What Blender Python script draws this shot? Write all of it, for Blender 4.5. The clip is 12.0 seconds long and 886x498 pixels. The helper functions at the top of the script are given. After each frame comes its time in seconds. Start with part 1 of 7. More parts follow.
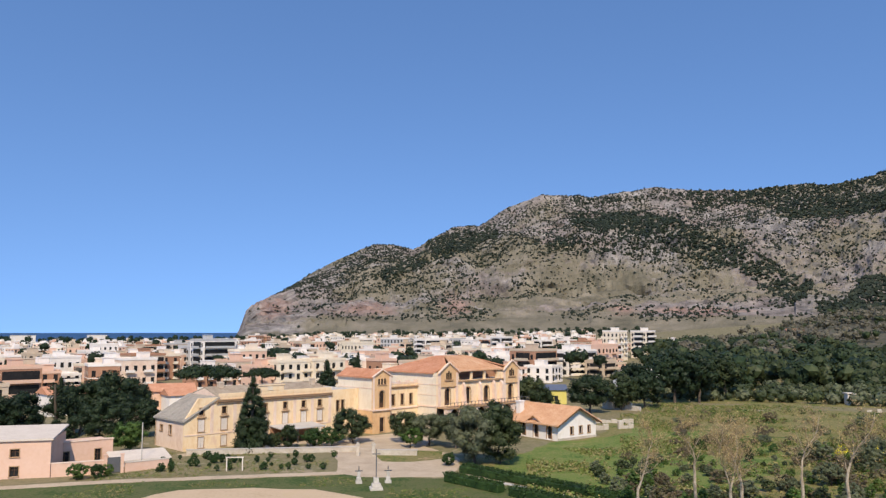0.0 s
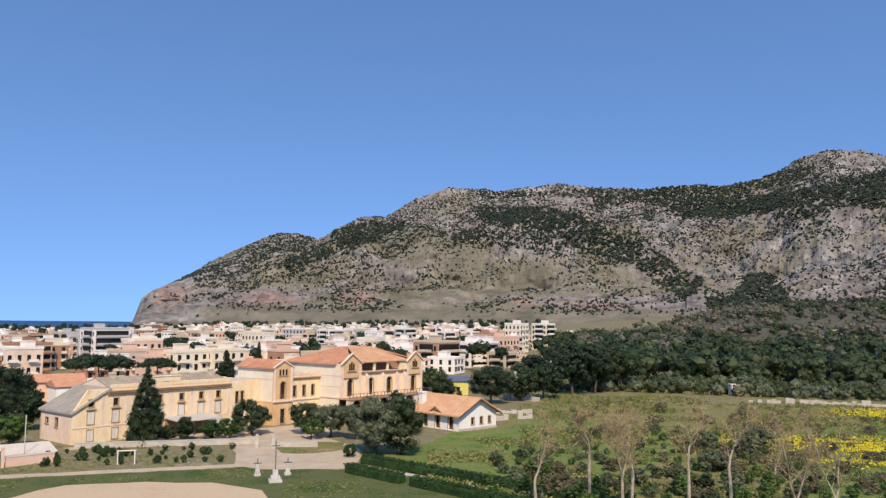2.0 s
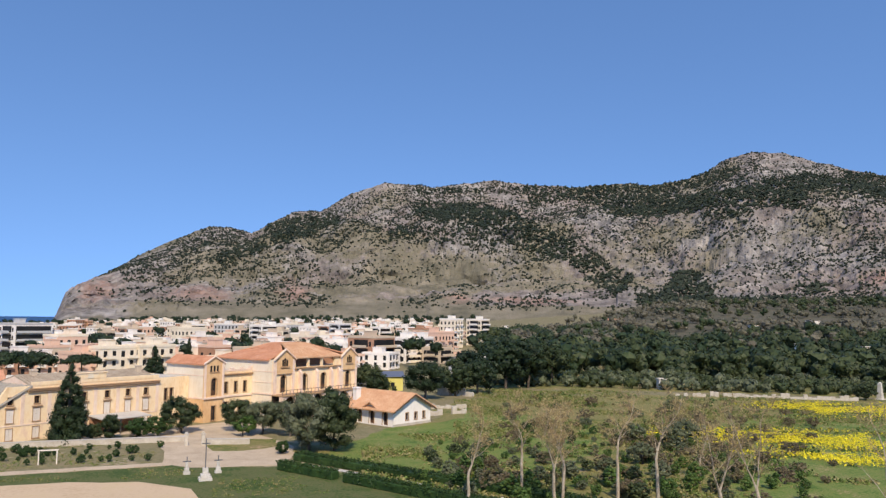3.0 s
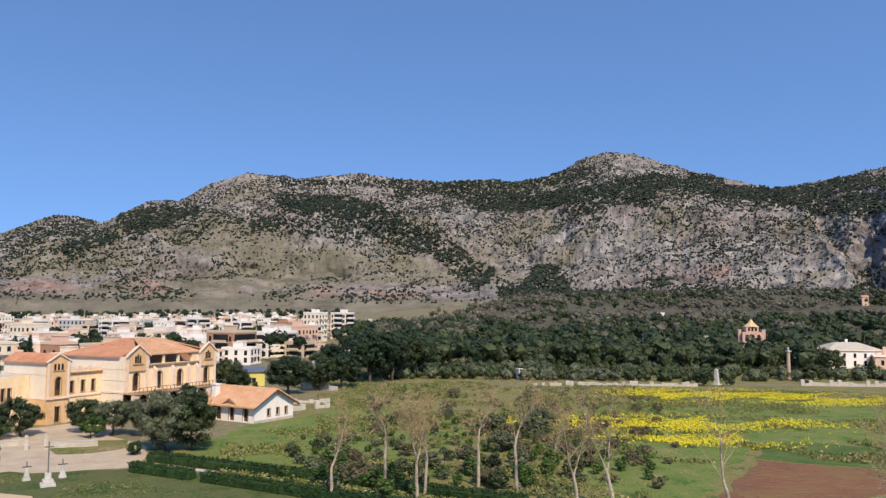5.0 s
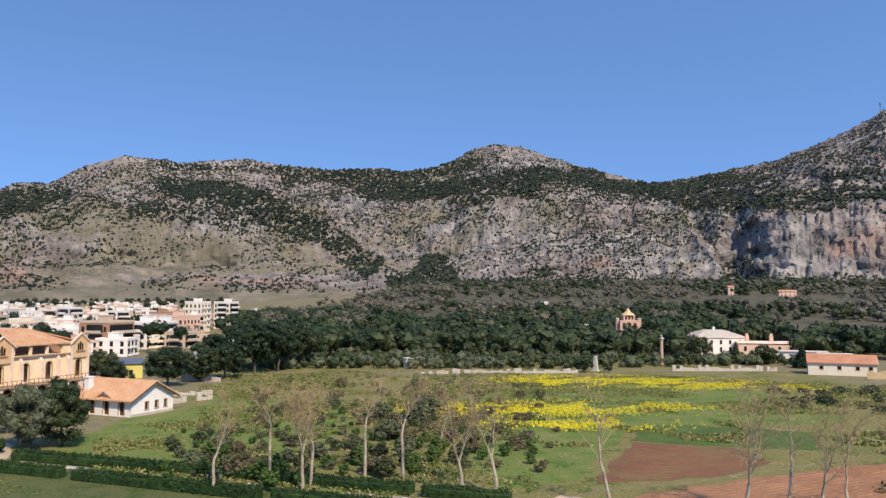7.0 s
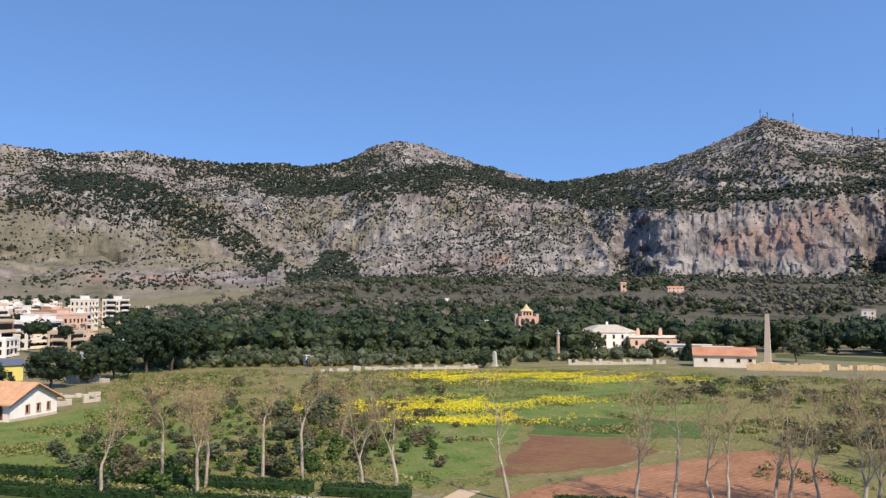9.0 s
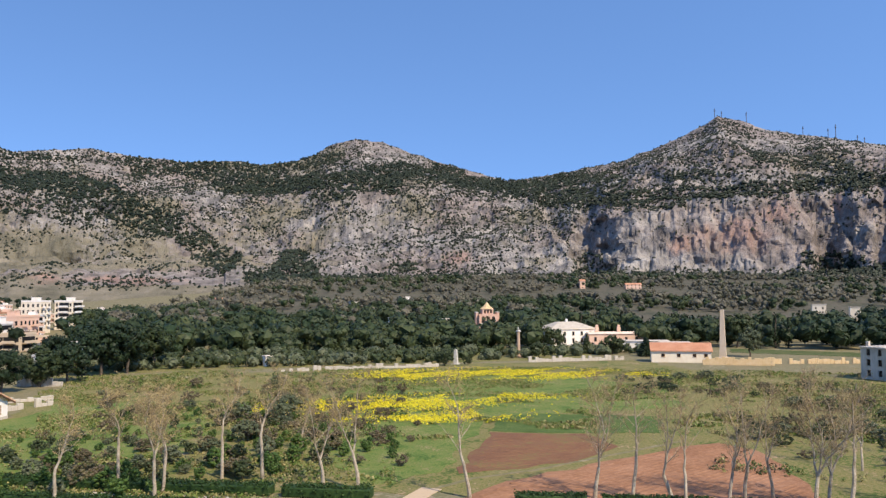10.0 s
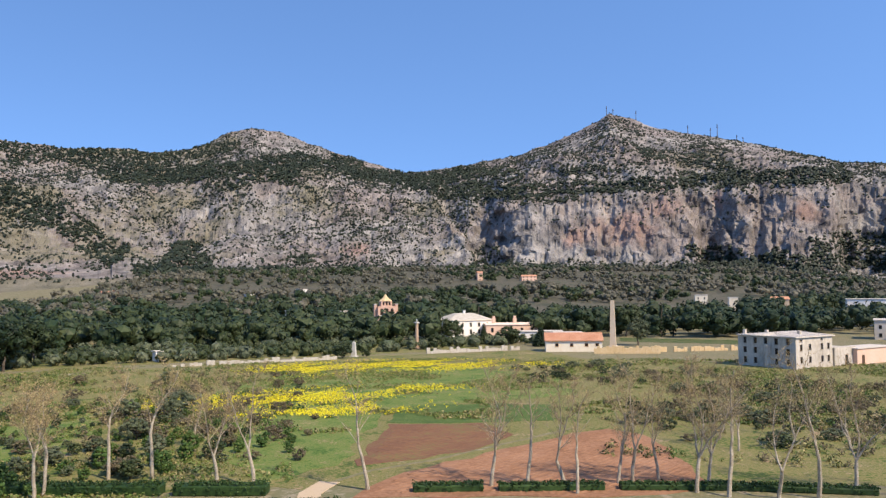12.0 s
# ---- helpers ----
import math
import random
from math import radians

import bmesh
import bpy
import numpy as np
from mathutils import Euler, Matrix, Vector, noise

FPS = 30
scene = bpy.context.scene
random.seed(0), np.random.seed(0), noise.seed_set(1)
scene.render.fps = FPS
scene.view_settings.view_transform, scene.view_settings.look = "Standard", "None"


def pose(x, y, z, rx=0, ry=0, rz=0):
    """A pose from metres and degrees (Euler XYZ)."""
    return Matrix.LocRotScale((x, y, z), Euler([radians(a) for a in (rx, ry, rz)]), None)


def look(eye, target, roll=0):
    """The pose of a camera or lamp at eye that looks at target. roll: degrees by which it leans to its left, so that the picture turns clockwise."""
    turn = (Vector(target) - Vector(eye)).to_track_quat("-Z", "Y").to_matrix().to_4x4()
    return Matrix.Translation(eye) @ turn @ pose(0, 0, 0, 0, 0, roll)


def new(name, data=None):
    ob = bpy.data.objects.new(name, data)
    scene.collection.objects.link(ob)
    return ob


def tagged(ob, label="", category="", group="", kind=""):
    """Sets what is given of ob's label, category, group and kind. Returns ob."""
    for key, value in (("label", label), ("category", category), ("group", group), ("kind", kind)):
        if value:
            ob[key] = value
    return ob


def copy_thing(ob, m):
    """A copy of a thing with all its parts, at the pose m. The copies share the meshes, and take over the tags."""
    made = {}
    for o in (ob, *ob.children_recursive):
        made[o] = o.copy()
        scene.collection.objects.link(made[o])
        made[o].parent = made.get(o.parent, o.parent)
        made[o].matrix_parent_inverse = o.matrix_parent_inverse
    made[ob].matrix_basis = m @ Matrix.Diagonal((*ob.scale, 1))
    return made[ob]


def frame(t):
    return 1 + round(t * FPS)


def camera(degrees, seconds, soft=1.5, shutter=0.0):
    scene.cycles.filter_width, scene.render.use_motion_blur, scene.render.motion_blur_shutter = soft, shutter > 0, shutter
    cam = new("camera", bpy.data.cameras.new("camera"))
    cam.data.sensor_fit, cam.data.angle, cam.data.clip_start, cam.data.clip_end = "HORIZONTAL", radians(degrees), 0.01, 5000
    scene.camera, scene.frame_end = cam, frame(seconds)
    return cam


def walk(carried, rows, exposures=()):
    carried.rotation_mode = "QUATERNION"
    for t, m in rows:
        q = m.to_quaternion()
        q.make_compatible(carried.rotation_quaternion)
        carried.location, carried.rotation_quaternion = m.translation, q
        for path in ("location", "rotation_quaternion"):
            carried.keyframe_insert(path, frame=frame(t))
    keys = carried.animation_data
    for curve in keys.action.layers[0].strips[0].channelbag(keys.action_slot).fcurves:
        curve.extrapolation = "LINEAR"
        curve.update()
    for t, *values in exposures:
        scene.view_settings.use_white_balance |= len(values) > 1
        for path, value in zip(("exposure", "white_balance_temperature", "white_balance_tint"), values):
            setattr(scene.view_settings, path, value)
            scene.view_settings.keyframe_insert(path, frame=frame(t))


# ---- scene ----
EYE = 20.0
cam = camera(58.74, 12.0, soft=1.35)
# seconds, yaw, pitch, lean: the camera turns on the spot, high over the fields
ROWS = [
    (0.0, -0.00, 5.87, -0.04),
    (0.5, -1.73, 5.82, -0.20),
    (1.0, -3.48, 5.71, -0.37),
    (1.5, -4.93, 5.50, -0.49),
    (2.0, -6.88, 5.28, -0.61),
    (2.5, -9.05, 5.10, -0.83),
    (3.0, -11.57, 5.01, -0.68),
    (5.0, -21.39, 4.61, -0.36),
    (5.5, -23.79, 4.42, -0.30),
    (6.0, -25.82, 4.09, -0.28),
    (6.5, -27.49, 3.95, -0.32),
    (7.0, -29.49, 3.88, -0.35),
    (9.0, -36.67, 3.67, -0.17),
    (9.5, -38.08, 3.64, 0.06),
    (10.0, -39.55, 3.55, 0.31),
    (10.5, -41.24, 3.45, 0.27),
    (11.0, -43.23, 3.24, 0.23),
    (11.5, -44.98, 3.11, 0.25),
    (12.0, -46.91, 2.92, 0.55),
]
walk(cam, [(t, pose(0, 0, EYE, 90 + pitch, 0, yaw) @ pose(0, 0, 0, 0, 0, -lean)) for t, yaw, pitch, lean in ROWS],
     [(0.0, 0.0), (3.0, 0.03), (7.0, 0.11), (12.0, 0.33)])

# ---- light ----
SUN_BEARING, SUN_HEIGHT = 180.0, 44.0
world = bpy.data.worlds.new("world")
scene.world = world
world.use_nodes = True
wn = world.node_tree
sky = wn.nodes.new("ShaderNodeTexSky")
sky.sky_type = 'NISHITA'
sky.sun_disc = False
sky.sun_elevation, sky.sun_rotation = radians(SUN_HEIGHT), radians(SUN_BEARING)
sky.altitude, sky.air_density, sky.dust_density, sky.ozone_density = 50, 1.0, 0.0, 3.5
# the air near the skyline is clear: look a little higher into the sky's own gradient
ways, lift = wn.nodes.new("ShaderNodeTexCoord"), wn.nodes.new("ShaderNodeVectorMath")
lift.inputs[1].default_value = (0, 0, 0.32)
wn.links.new(ways.outputs["Generated"], lift.inputs[0])
wn.links.new(lift.outputs[0], sky.inputs[0])
deep = wn.nodes.new("ShaderNodeHueSaturation")
deep.inputs["Hue"].default_value, deep.inputs["Saturation"].default_value = 0.503, 1.09
wn.links.new(sky.outputs[0], deep.inputs["Color"])
wn.links.new(deep.outputs[0], wn.nodes["Background"].inputs[0])
wn.nodes["Background"].inputs[1].default_value = 0.236
sun = new("sun", bpy.data.lights.new("sun", 'SUN'))
sun.data.energy, sun.data.angle, sun.data.color = 5.0, radians(0.53), (1.0, 0.85, 0.67)
sb, sh = radians(SUN_BEARING), radians(SUN_HEIGHT)
sun.matrix_world = look((0, 0, 0), (-math.sin(sb) * math.cos(sh), -math.cos(sb) * math.cos(sh), -math.sin(sh)))


# ---- materials ----
def material(name, stops, scale=1.0, rough=0.85, bump=0.0, bump_scale=None, fine=6.0, detail=6.0, stretch=(1, 1, 1), rnd=0.0, metal=0.0, spread=0.30):
    """A surface whose colour runs through stops by two scales of noise; sizes in metres."""
    m = bpy.data.materials.new(name)
    m.use_nodes = True
    nt = m.node_tree
    bsdf = nt.nodes["Principled BSDF"]
    bsdf.inputs["Roughness"].default_value = rough
    bsdf.inputs["Metallic"].default_value = metal
    if "Specular IOR Level" in bsdf.inputs:
        bsdf.inputs["Specular IOR Level"].default_value = 0.25
    geo = nt.nodes.new("ShaderNodeNewGeometry")
    mp = nt.nodes.new("ShaderNodeMapping")
    mp.inputs["Scale"].default_value = stretch
    nt.links.new(geo.outputs["Position"], mp.inputs[0])
    big, small = nt.nodes.new("ShaderNodeTexNoise"), nt.nodes.new("ShaderNodeTexNoise")
    for node, s in ((big, 1 / scale), (small, fine / scale)):
        nt.links.new(mp.outputs[0], node.inputs["Vector"])
        node.inputs["Scale"].default_value, node.inputs["Detail"].default_value = s, detail
        node.inputs["Roughness"].default_value = 0.62
    add = nt.nodes.new("ShaderNodeMath")
    add.operation = 'MULTIPLY_ADD'
    nt.links.new(small.outputs["Fac"], add.inputs[0])
    add.inputs[1].default_value = 0.5
    half = nt.nodes.new("ShaderNodeMath")
    half.operation = 'MULTIPLY'
    half.inputs[1].default_value = 0.5
    nt.links.new(big.outputs["Fac"], half.inputs[0])
    nt.links.new(half.outputs[0], add.inputs[2])
    last = add
    if rnd:
        info = nt.nodes.new("ShaderNodeObjectInfo")
        more = nt.nodes.new("ShaderNodeMath")
        more.operation = 'MULTIPLY_ADD'
        more.inputs[1].default_value = rnd
        off = nt.nodes.new("ShaderNodeMath")
        off.operation = 'SUBTRACT'
        off.inputs[1].default_value = rnd / 2
        nt.links.new(info.outputs["Random"], more.inputs[0])
        nt.links.new(add.outputs[0], off.inputs[0])
        nt.links.new(off.outputs[0], more.inputs[2])
        last = more
    ramp = nt.nodes.new("ShaderNodeValToRGB")
    n = len(stops)
    while len(ramp.color_ramp.elements) < n:
        ramp.color_ramp.elements.new(0.5)
    for i, c in enumerate(stops):
        e = ramp.color_ramp.elements[i]
        e.position, e.color = 0.5 - spread / 2 + spread * i / max(1, n - 1), (*c, 1)
    nt.links.new(last.outputs[0], ramp.inputs[0])
    nt.links.new(ramp.outputs[0], bsdf.inputs["Base Color"])
    if bump:
        b = nt.nodes.new("ShaderNodeBump")
        b.inputs["Strength"].default_value, b.inputs["Distance"].default_value = 0.8, bump
        nt.links.new(small.outputs["Fac"], b.inputs["Height"])
        nt.links.new(b.outputs[0], bsdf.inputs["Normal"])
    return m


def leafy(name, stops, scale=6.0, rough=0.6):
    """Leaves: colour by clump and by leaf."""
    m = material(name, stops, scale, rough, fine=8.0, rnd=0.10, spread=0.24)
    nt = m.node_tree
    bsdf = nt.nodes["Principled BSDF"]
    geo = nt.nodes.new("ShaderNodeNewGeometry")
    mix = nt.nodes.new("ShaderNodeHueSaturation")
    val = nt.nodes.new("ShaderNodeMapRange")
    val.inputs["To Min"].default_value, val.inputs["To Max"].default_value = 0.75, 1.25
    nt.links.new(geo.outputs["Random Per Island"], val.inputs["Value"])
    nt.links.new(val.outputs[0], mix.inputs["Value"])
    ramp = bsdf.inputs["Base Color"].links[0].from_socket
    nt.links.new(ramp, mix.inputs["Color"])
    nt.links.new(mix.outputs[0], bsdf.inputs["Base Color"])
    return m


M = {}
M["soil"] = material("dry_ground", [(0.17, 0.15, 0.075), (0.23, 0.19, 0.105), (0.145, 0.14, 0.062), (0.29, 0.24, 0.155)], 14, 0.95, 0.06, fine=9, spread=0.19)
M["grass"] = material("meadow_grass", [(0.058, 0.088, 0.017), (0.12, 0.142, 0.03), (0.25, 0.195, 0.08), (0.10, 0.125, 0.025), (0.33, 0.235, 0.13)], 8, 0.95, 0.08, fine=14, spread=0.19)
M["lawn"] = material("lawn_grass", [(0.036, 0.064, 0.012), (0.06, 0.092, 0.019), (0.12, 0.115, 0.046), (0.068, 0.10, 0.022)], 5, 0.95, 0.05, fine=12, spread=0.19)
M["fresh"] = material("fresh_green_grass", [(0.05, 0.098, 0.015), (0.095, 0.16, 0.026), (0.175, 0.195, 0.052), (0.095, 0.15, 0.024), (0.28, 0.225, 0.10)], 5, 0.95, 0.08, fine=12, spread=0.19)
M["limewash"] = material("weathered_limewash", [(0.34, 0.29, 0.23), (0.49, 0.43, 0.35), (0.60, 0.54, 0.455)], 3, 0.9, 0.01, fine=6, stretch=(1, 1, 0.4))
M["palace"] = material("terracotta_stucco", [(0.46, 0.28, 0.20), (0.55, 0.35, 0.26), (0.60, 0.43, 0.33)], 3, 0.9, fine=6)
M["scrubland"] = material("dark_scrubland", [(0.05, 0.055, 0.03), (0.085, 0.08, 0.05), (0.125, 0.105, 0.075), (0.06, 0.07, 0.032)], 30, 0.95, 0.2, fine=8, spread=0.19)
M["crop"] = material("dark_green_crop", [(0.055, 0.092, 0.018), (0.075, 0.12, 0.024), (0.12, 0.15, 0.038)], 3, 0.9, 0.1, fine=10, spread=0.19)
M["plough"] = material("ploughed_red_soil", [(0.225, 0.11, 0.055), (0.29, 0.147, 0.077), (0.345, 0.185, 0.104)], 7, 0.95, 0.12, fine=12, stretch=(1, 1, 1), spread=0.19)
M["plough_dark"] = material("ploughed_brown_soil", [(0.15, 0.075, 0.04), (0.19, 0.095, 0.05), (0.16, 0.12, 0.045)], 6, 0.95, 0.12, fine=12, spread=0.19)
M["gravel"] = material("pale_gravel", [(0.36, 0.28, 0.19), (0.46, 0.365, 0.255), (0.55, 0.45, 0.325)], 3, 0.95, 0.03, fine=18)
M["sand"] = material("sandy_yard", [(0.45, 0.33, 0.20), (0.53, 0.40, 0.26), (0.50, 0.38, 0.22)], 6, 0.95, 0.02, fine=12)
M["sea"] = material("sea_water", [(0.012, 0.045, 0.11), (0.016, 0.055, 0.13)], 300, 0.45)
M["ochre"] = material("ochre_plaster", [(0.66, 0.455, 0.25), (0.78, 0.585, 0.345), (0.82, 0.655, 0.42), (0.73, 0.54, 0.375)], 5, 0.9, 0.01, fine=7, stretch=(1, 1, 0.45))
M["ochre_worn"] = material("worn_pink_plaster", [(0.62, 0.44, 0.32), (0.74, 0.57, 0.44), (0.78, 0.66, 0.54)], 4, 0.9, 0.01, fine=7, stretch=(1, 1, 0.5))
M["orange"] = material("orange_plaster", [(0.55, 0.33, 0.16), (0.66, 0.43, 0.22), (0.71, 0.50, 0.28)], 4, 0.9, 0.01, fine=7, stretch=(1, 1, 0.5))
M["trim"] = material("brown_stone_trim", [(0.36, 0.22, 0.12), (0.45, 0.30, 0.17)], 2, 0.9)
M["cream"] = material("cream_plaster", [(0.68, 0.57, 0.42), (0.74, 0.65, 0.50), (0.78, 0.70, 0.57)], 4, 0.9, fine=6, stretch=(1, 1, 0.5))
M["white"] = material("white_plaster", [(0.70, 0.64, 0.56), (0.78, 0.73, 0.66), (0.80, 0.77, 0.72)], 4, 0.9, fine=7, stretch=(1, 1, 0.5))
M["pink"] = material("pink_plaster", [(0.64, 0.42, 0.30), (0.70, 0.49, 0.37)], 4, 0.9, fine=7)
M["beige"] = material("beige_plaster", [(0.50, 0.40, 0.29), (0.57, 0.47, 0.35)], 4, 0.9, fine=7)
M["brown"] = material("brown_plaster", [(0.34, 0.18, 0.11), (0.42, 0.24, 0.15)], 3, 0.9)
M["grey"] = material("grey_render", [(0.40, 0.40, 0.39), (0.50, 0.49, 0.47)], 4, 0.9)
M["tiles"] = material("terracotta_tiles", [(0.42, 0.19, 0.105), (0.52, 0.255, 0.145), (0.60, 0.34, 0.215)], 2.5, 0.85, fine=8)
M["tiles_pale"] = material("weathered_terracotta", [(0.47, 0.25, 0.13), (0.58, 0.34, 0.19), (0.64, 0.44, 0.29)], 2.0, 0.85, fine=8)
M["tiles_grey"] = material("grey_lichened_tiles", [(0.25, 0.23, 0.20), (0.34, 0.31, 0.26), (0.40, 0.36, 0.30)], 2.5, 0.9, fine=8)
M["rubble"] = material("old_roof_rubble", [(0.25, 0.20, 0.15), (0.38, 0.31, 0.23), (0.46, 0.40, 0.31)], 1.5, 0.95, 0.1, fine=8)
M["stone"] = material("rubble_stone", [(0.36, 0.31, 0.24), (0.47, 0.42, 0.34), (0.56, 0.51, 0.43)], 1.2, 0.95, 0.08, fine=7)
M["tuff"] = material("yellow_tuff_stone", [(0.50, 0.35, 0.17), (0.60, 0.44, 0.24), (0.64, 0.50, 0.31)], 2, 0.95, 0.05, fine=7)
M["brick"] = material("chimney_brick", [(0.40, 0.27, 0.18), (0.50, 0.36, 0.25)], 3, 0.9, fine=10)
M["marble"] = material("weathered_white_stone", [(0.36, 0.33, 0.28), (0.50, 0.47, 0.41), (0.60, 0.57, 0.51)], 0.8, 0.8)
M["concrete"] = material("pale_concrete", [(0.42, 0.39, 0.35), (0.54, 0.51, 0.46)], 3, 0.9)
M["glass"] = material("dark_window_glass", [(0.012, 0.014, 0.016), (0.03, 0.03, 0.03)], 2, 0.12)
# near-black paint: shade of rooms, recesses and openings put into the colour
M["shade_black"] = material("painted_interior_shade", [(0.02, 0.015, 0.012), (0.035, 0.026, 0.02)], 2, 0.9)
M["wood"] = material("dark_stained_wood", [(0.07, 0.038, 0.022), (0.11, 0.06, 0.035)], 1, 0.7)
M["shutter"] = material("white_painted_shutter", [(0.62, 0.55, 0.46), (0.72, 0.66, 0.58)], 1, 0.7)
M["iron"] = material("grey_iron", [(0.12, 0.12, 0.12), (0.17, 0.17, 0.17)], 1, 0.6, metal=0.6)
M["blue_roof"] = material("blue_grey_roof", [(0.08, 0.10, 0.15), (0.12, 0.14, 0.19)], 2, 0.7)
M["yellow"] = material("yellow_plaster", [(0.58, 0.50, 0.12), (0.62, 0.54, 0.18)], 2, 0.9)
M["canvas"] = material("white_canvas", [(0.55, 0.475, 0.385), (0.66, 0.585, 0.49)], 2, 0.8)
M["bark"] = material("pale_plane_bark", [(0.20, 0.16, 0.11), (0.36, 0.30, 0.215), (0.50, 0.44, 0.34)], 0.7, 0.9, fine=5)
M["bark_dark"] = material("dark_bark", [(0.07, 0.055, 0.04), (0.12, 0.095, 0.07)], 0.8, 0.9)
M["twig"] = material("brown_twigs", [(0.19, 0.14, 0.085), (0.29, 0.22, 0.135)], 2, 0.9)
M["bud"] = leafy("young_brown_leaves", [(0.30, 0.21, 0.10), (0.40, 0.30, 0.145), (0.36, 0.30, 0.12)], 3)
M["pine"] = leafy("dark_pine_needles", [(0.008, 0.018, 0.008), (0.016, 0.03, 0.011), (0.026, 0.042, 0.014)], 5)
M["oak"] = leafy("dark_green_leaves", [(0.02, 0.034, 0.012), (0.035, 0.05, 0.017), (0.06, 0.072, 0.026)], 5)
M["citrus"] = leafy("citrus_leaves", [(0.03, 0.065, 0.012), (0.055, 0.10, 0.018), (0.09, 0.13, 0.028)], 3)
M["olive"] = leafy("olive_grey_leaves", [(0.05, 0.065, 0.03), (0.085, 0.10, 0.05), (0.12, 0.13, 0.075)], 4)
M["hedge"] = leafy("clipped_hedge_leaves", [(0.014, 0.034, 0.008), (0.026, 0.055, 0.012), (0.04, 0.075, 0.017)], 3)
M["flower"] = leafy("yellow_flowers", [(0.70, 0.58, 0.02), (0.80, 0.68, 0.03)], 4)
M["weed"] = leafy("dry_weeds", [(0.17, 0.17, 0.05), (0.29, 0.24, 0.105), (0.14, 0.17, 0.04)], 5)
M["tuft"] = leafy("green_grass_blades", [(0.075, 0.12, 0.022), (0.12, 0.17, 0.035), (0.19, 0.20, 0.06)], 5)
M["bramble"] = leafy("brown_bramble", [(0.085, 0.07, 0.04), (0.135, 0.105, 0.06), (0.10, 0.10, 0.04)], 3)
M["scrub"] = leafy("hillside_scrub", [(0.012, 0.019, 0.011), (0.021, 0.030, 0.016), (0.038, 0.046, 0.026)], 60)
M["heath"] = leafy("greyish_brush", [(0.075, 0.075, 0.045), (0.125, 0.112, 0.08), (0.07, 0.08, 0.04)], 40)


def rock_material():
    """Limestone crags, red-stained faces and tan turf, shared out by the mountain's own ground-cover layers."""
    m = bpy.data.materials.new("limestone_mountain")
    m.use_nodes = True
    nt = m.node_tree
    bsdf = nt.nodes["Principled BSDF"]
    bsdf.inputs["Roughness"].default_value = 0.95
    bsdf.inputs["Specular IOR Level"].default_value = 0.1
    geo = nt.nodes.new("ShaderNodeNewGeometry")

    def noise_of(scale, detail=8, stretch=(1, 1, 1), rough=0.65):
        mp = nt.nodes.new("ShaderNodeMapping")
        mp.inputs["Scale"].default_value = stretch
        nt.links.new(geo.outputs["Position"], mp.inputs[0])
        n = nt.nodes.new("ShaderNodeTexNoise")
        n.inputs["Scale"].default_value, n.inputs["Detail"].default_value, n.inputs["Roughness"].default_value = 1 / scale, detail, rough
        nt.links.new(mp.outputs[0], n.inputs["Vector"])
        return n.outputs["Fac"]

    def ramp(fac, *stops):
        r = nt.nodes.new("ShaderNodeValToRGB")
        while len(r.color_ramp.elements) < len(stops):
            r.color_ramp.elements.new(0.5)
        for e, (p, c) in zip(r.color_ramp.elements, stops):
            e.position, e.color = p, (*c, 1)
        nt.links.new(fac, r.inputs[0])
        return r.outputs[0]

    def mixed(fac, a, b):
        x = nt.nodes.new("ShaderNodeMix")
        x.data_type = 'RGBA'
        nt.links.new(fac, x.inputs[0])
        nt.links.new(a, x.inputs[6])
        nt.links.new(b, x.inputs[7])
        return x.outputs[2]

    def layer(name, noise, soft=0.22):
        """A ground-cover layer whose border is frayed by noise."""
        at = nt.nodes.new("ShaderNodeAttribute")
        at.attribute_name = name
        add = nt.nodes.new("ShaderNodeMath")
        add.operation = 'ADD'
        nt.links.new(at.outputs["Fac"], add.inputs[0])
        nt.links.new(noise, add.inputs[1])
        return ramp(add.outputs[0], (min(0.98, 1.0 - soft), (0, 0, 0)), (1.0, (1, 1, 1)))

    grain = noise_of(34, 10, (1, 1, 0.7))
    tint = noise_of(210, 4)
    grey = ramp(grain, (0.30, (0.076, 0.071, 0.067)), (0.42, (0.158, 0.147, 0.136)), (0.54, (0.262, 0.243, 0.22)), (0.68, (0.385, 0.355, 0.315)))
    warm = ramp(grain, (0.30, (0.07, 0.06, 0.054)), (0.42, (0.145, 0.125, 0.111)), (0.54, (0.235, 0.20, 0.178)), (0.68, (0.33, 0.285, 0.25)))
    rock = mixed(ramp(tint, (0.44, (0, 0, 0)), (0.58, (1, 1, 1))), grey, warm)
    red = ramp(noise_of(26, 8, (1, 1, 0.6)), (0.34, (0.165, 0.115, 0.095)), (0.5, (0.265, 0.18, 0.145)), (0.66, (0.34, 0.24, 0.195)))
    turf = ramp(noise_of(70, 8), (0.32, (0.105, 0.098, 0.068)), (0.5, (0.18, 0.162, 0.115)), (0.68, (0.26, 0.228, 0.17)))
    stones = mixed(layer("turf", noise_of(19, 8, rough=0.7)), rock, turf)
    both = mixed(layer("stain", noise_of(30, 7, (1, 1, 0.5)), 0.3), stones, red)
    nt.links.new(both, bsdf.inputs["Base Color"])
    b = nt.nodes.new("ShaderNodeBump")
    b.inputs["Strength"].default_value, b.inputs["Distance"].default_value = 1.0, 8.0
    nt.links.new(noise_of(22, 9, (1, 1, 0.8)), b.inputs["Height"])
    nt.links.new(b.outputs[0], bsdf.inputs["Normal"])
    return m


M["rock"] = rock_material()


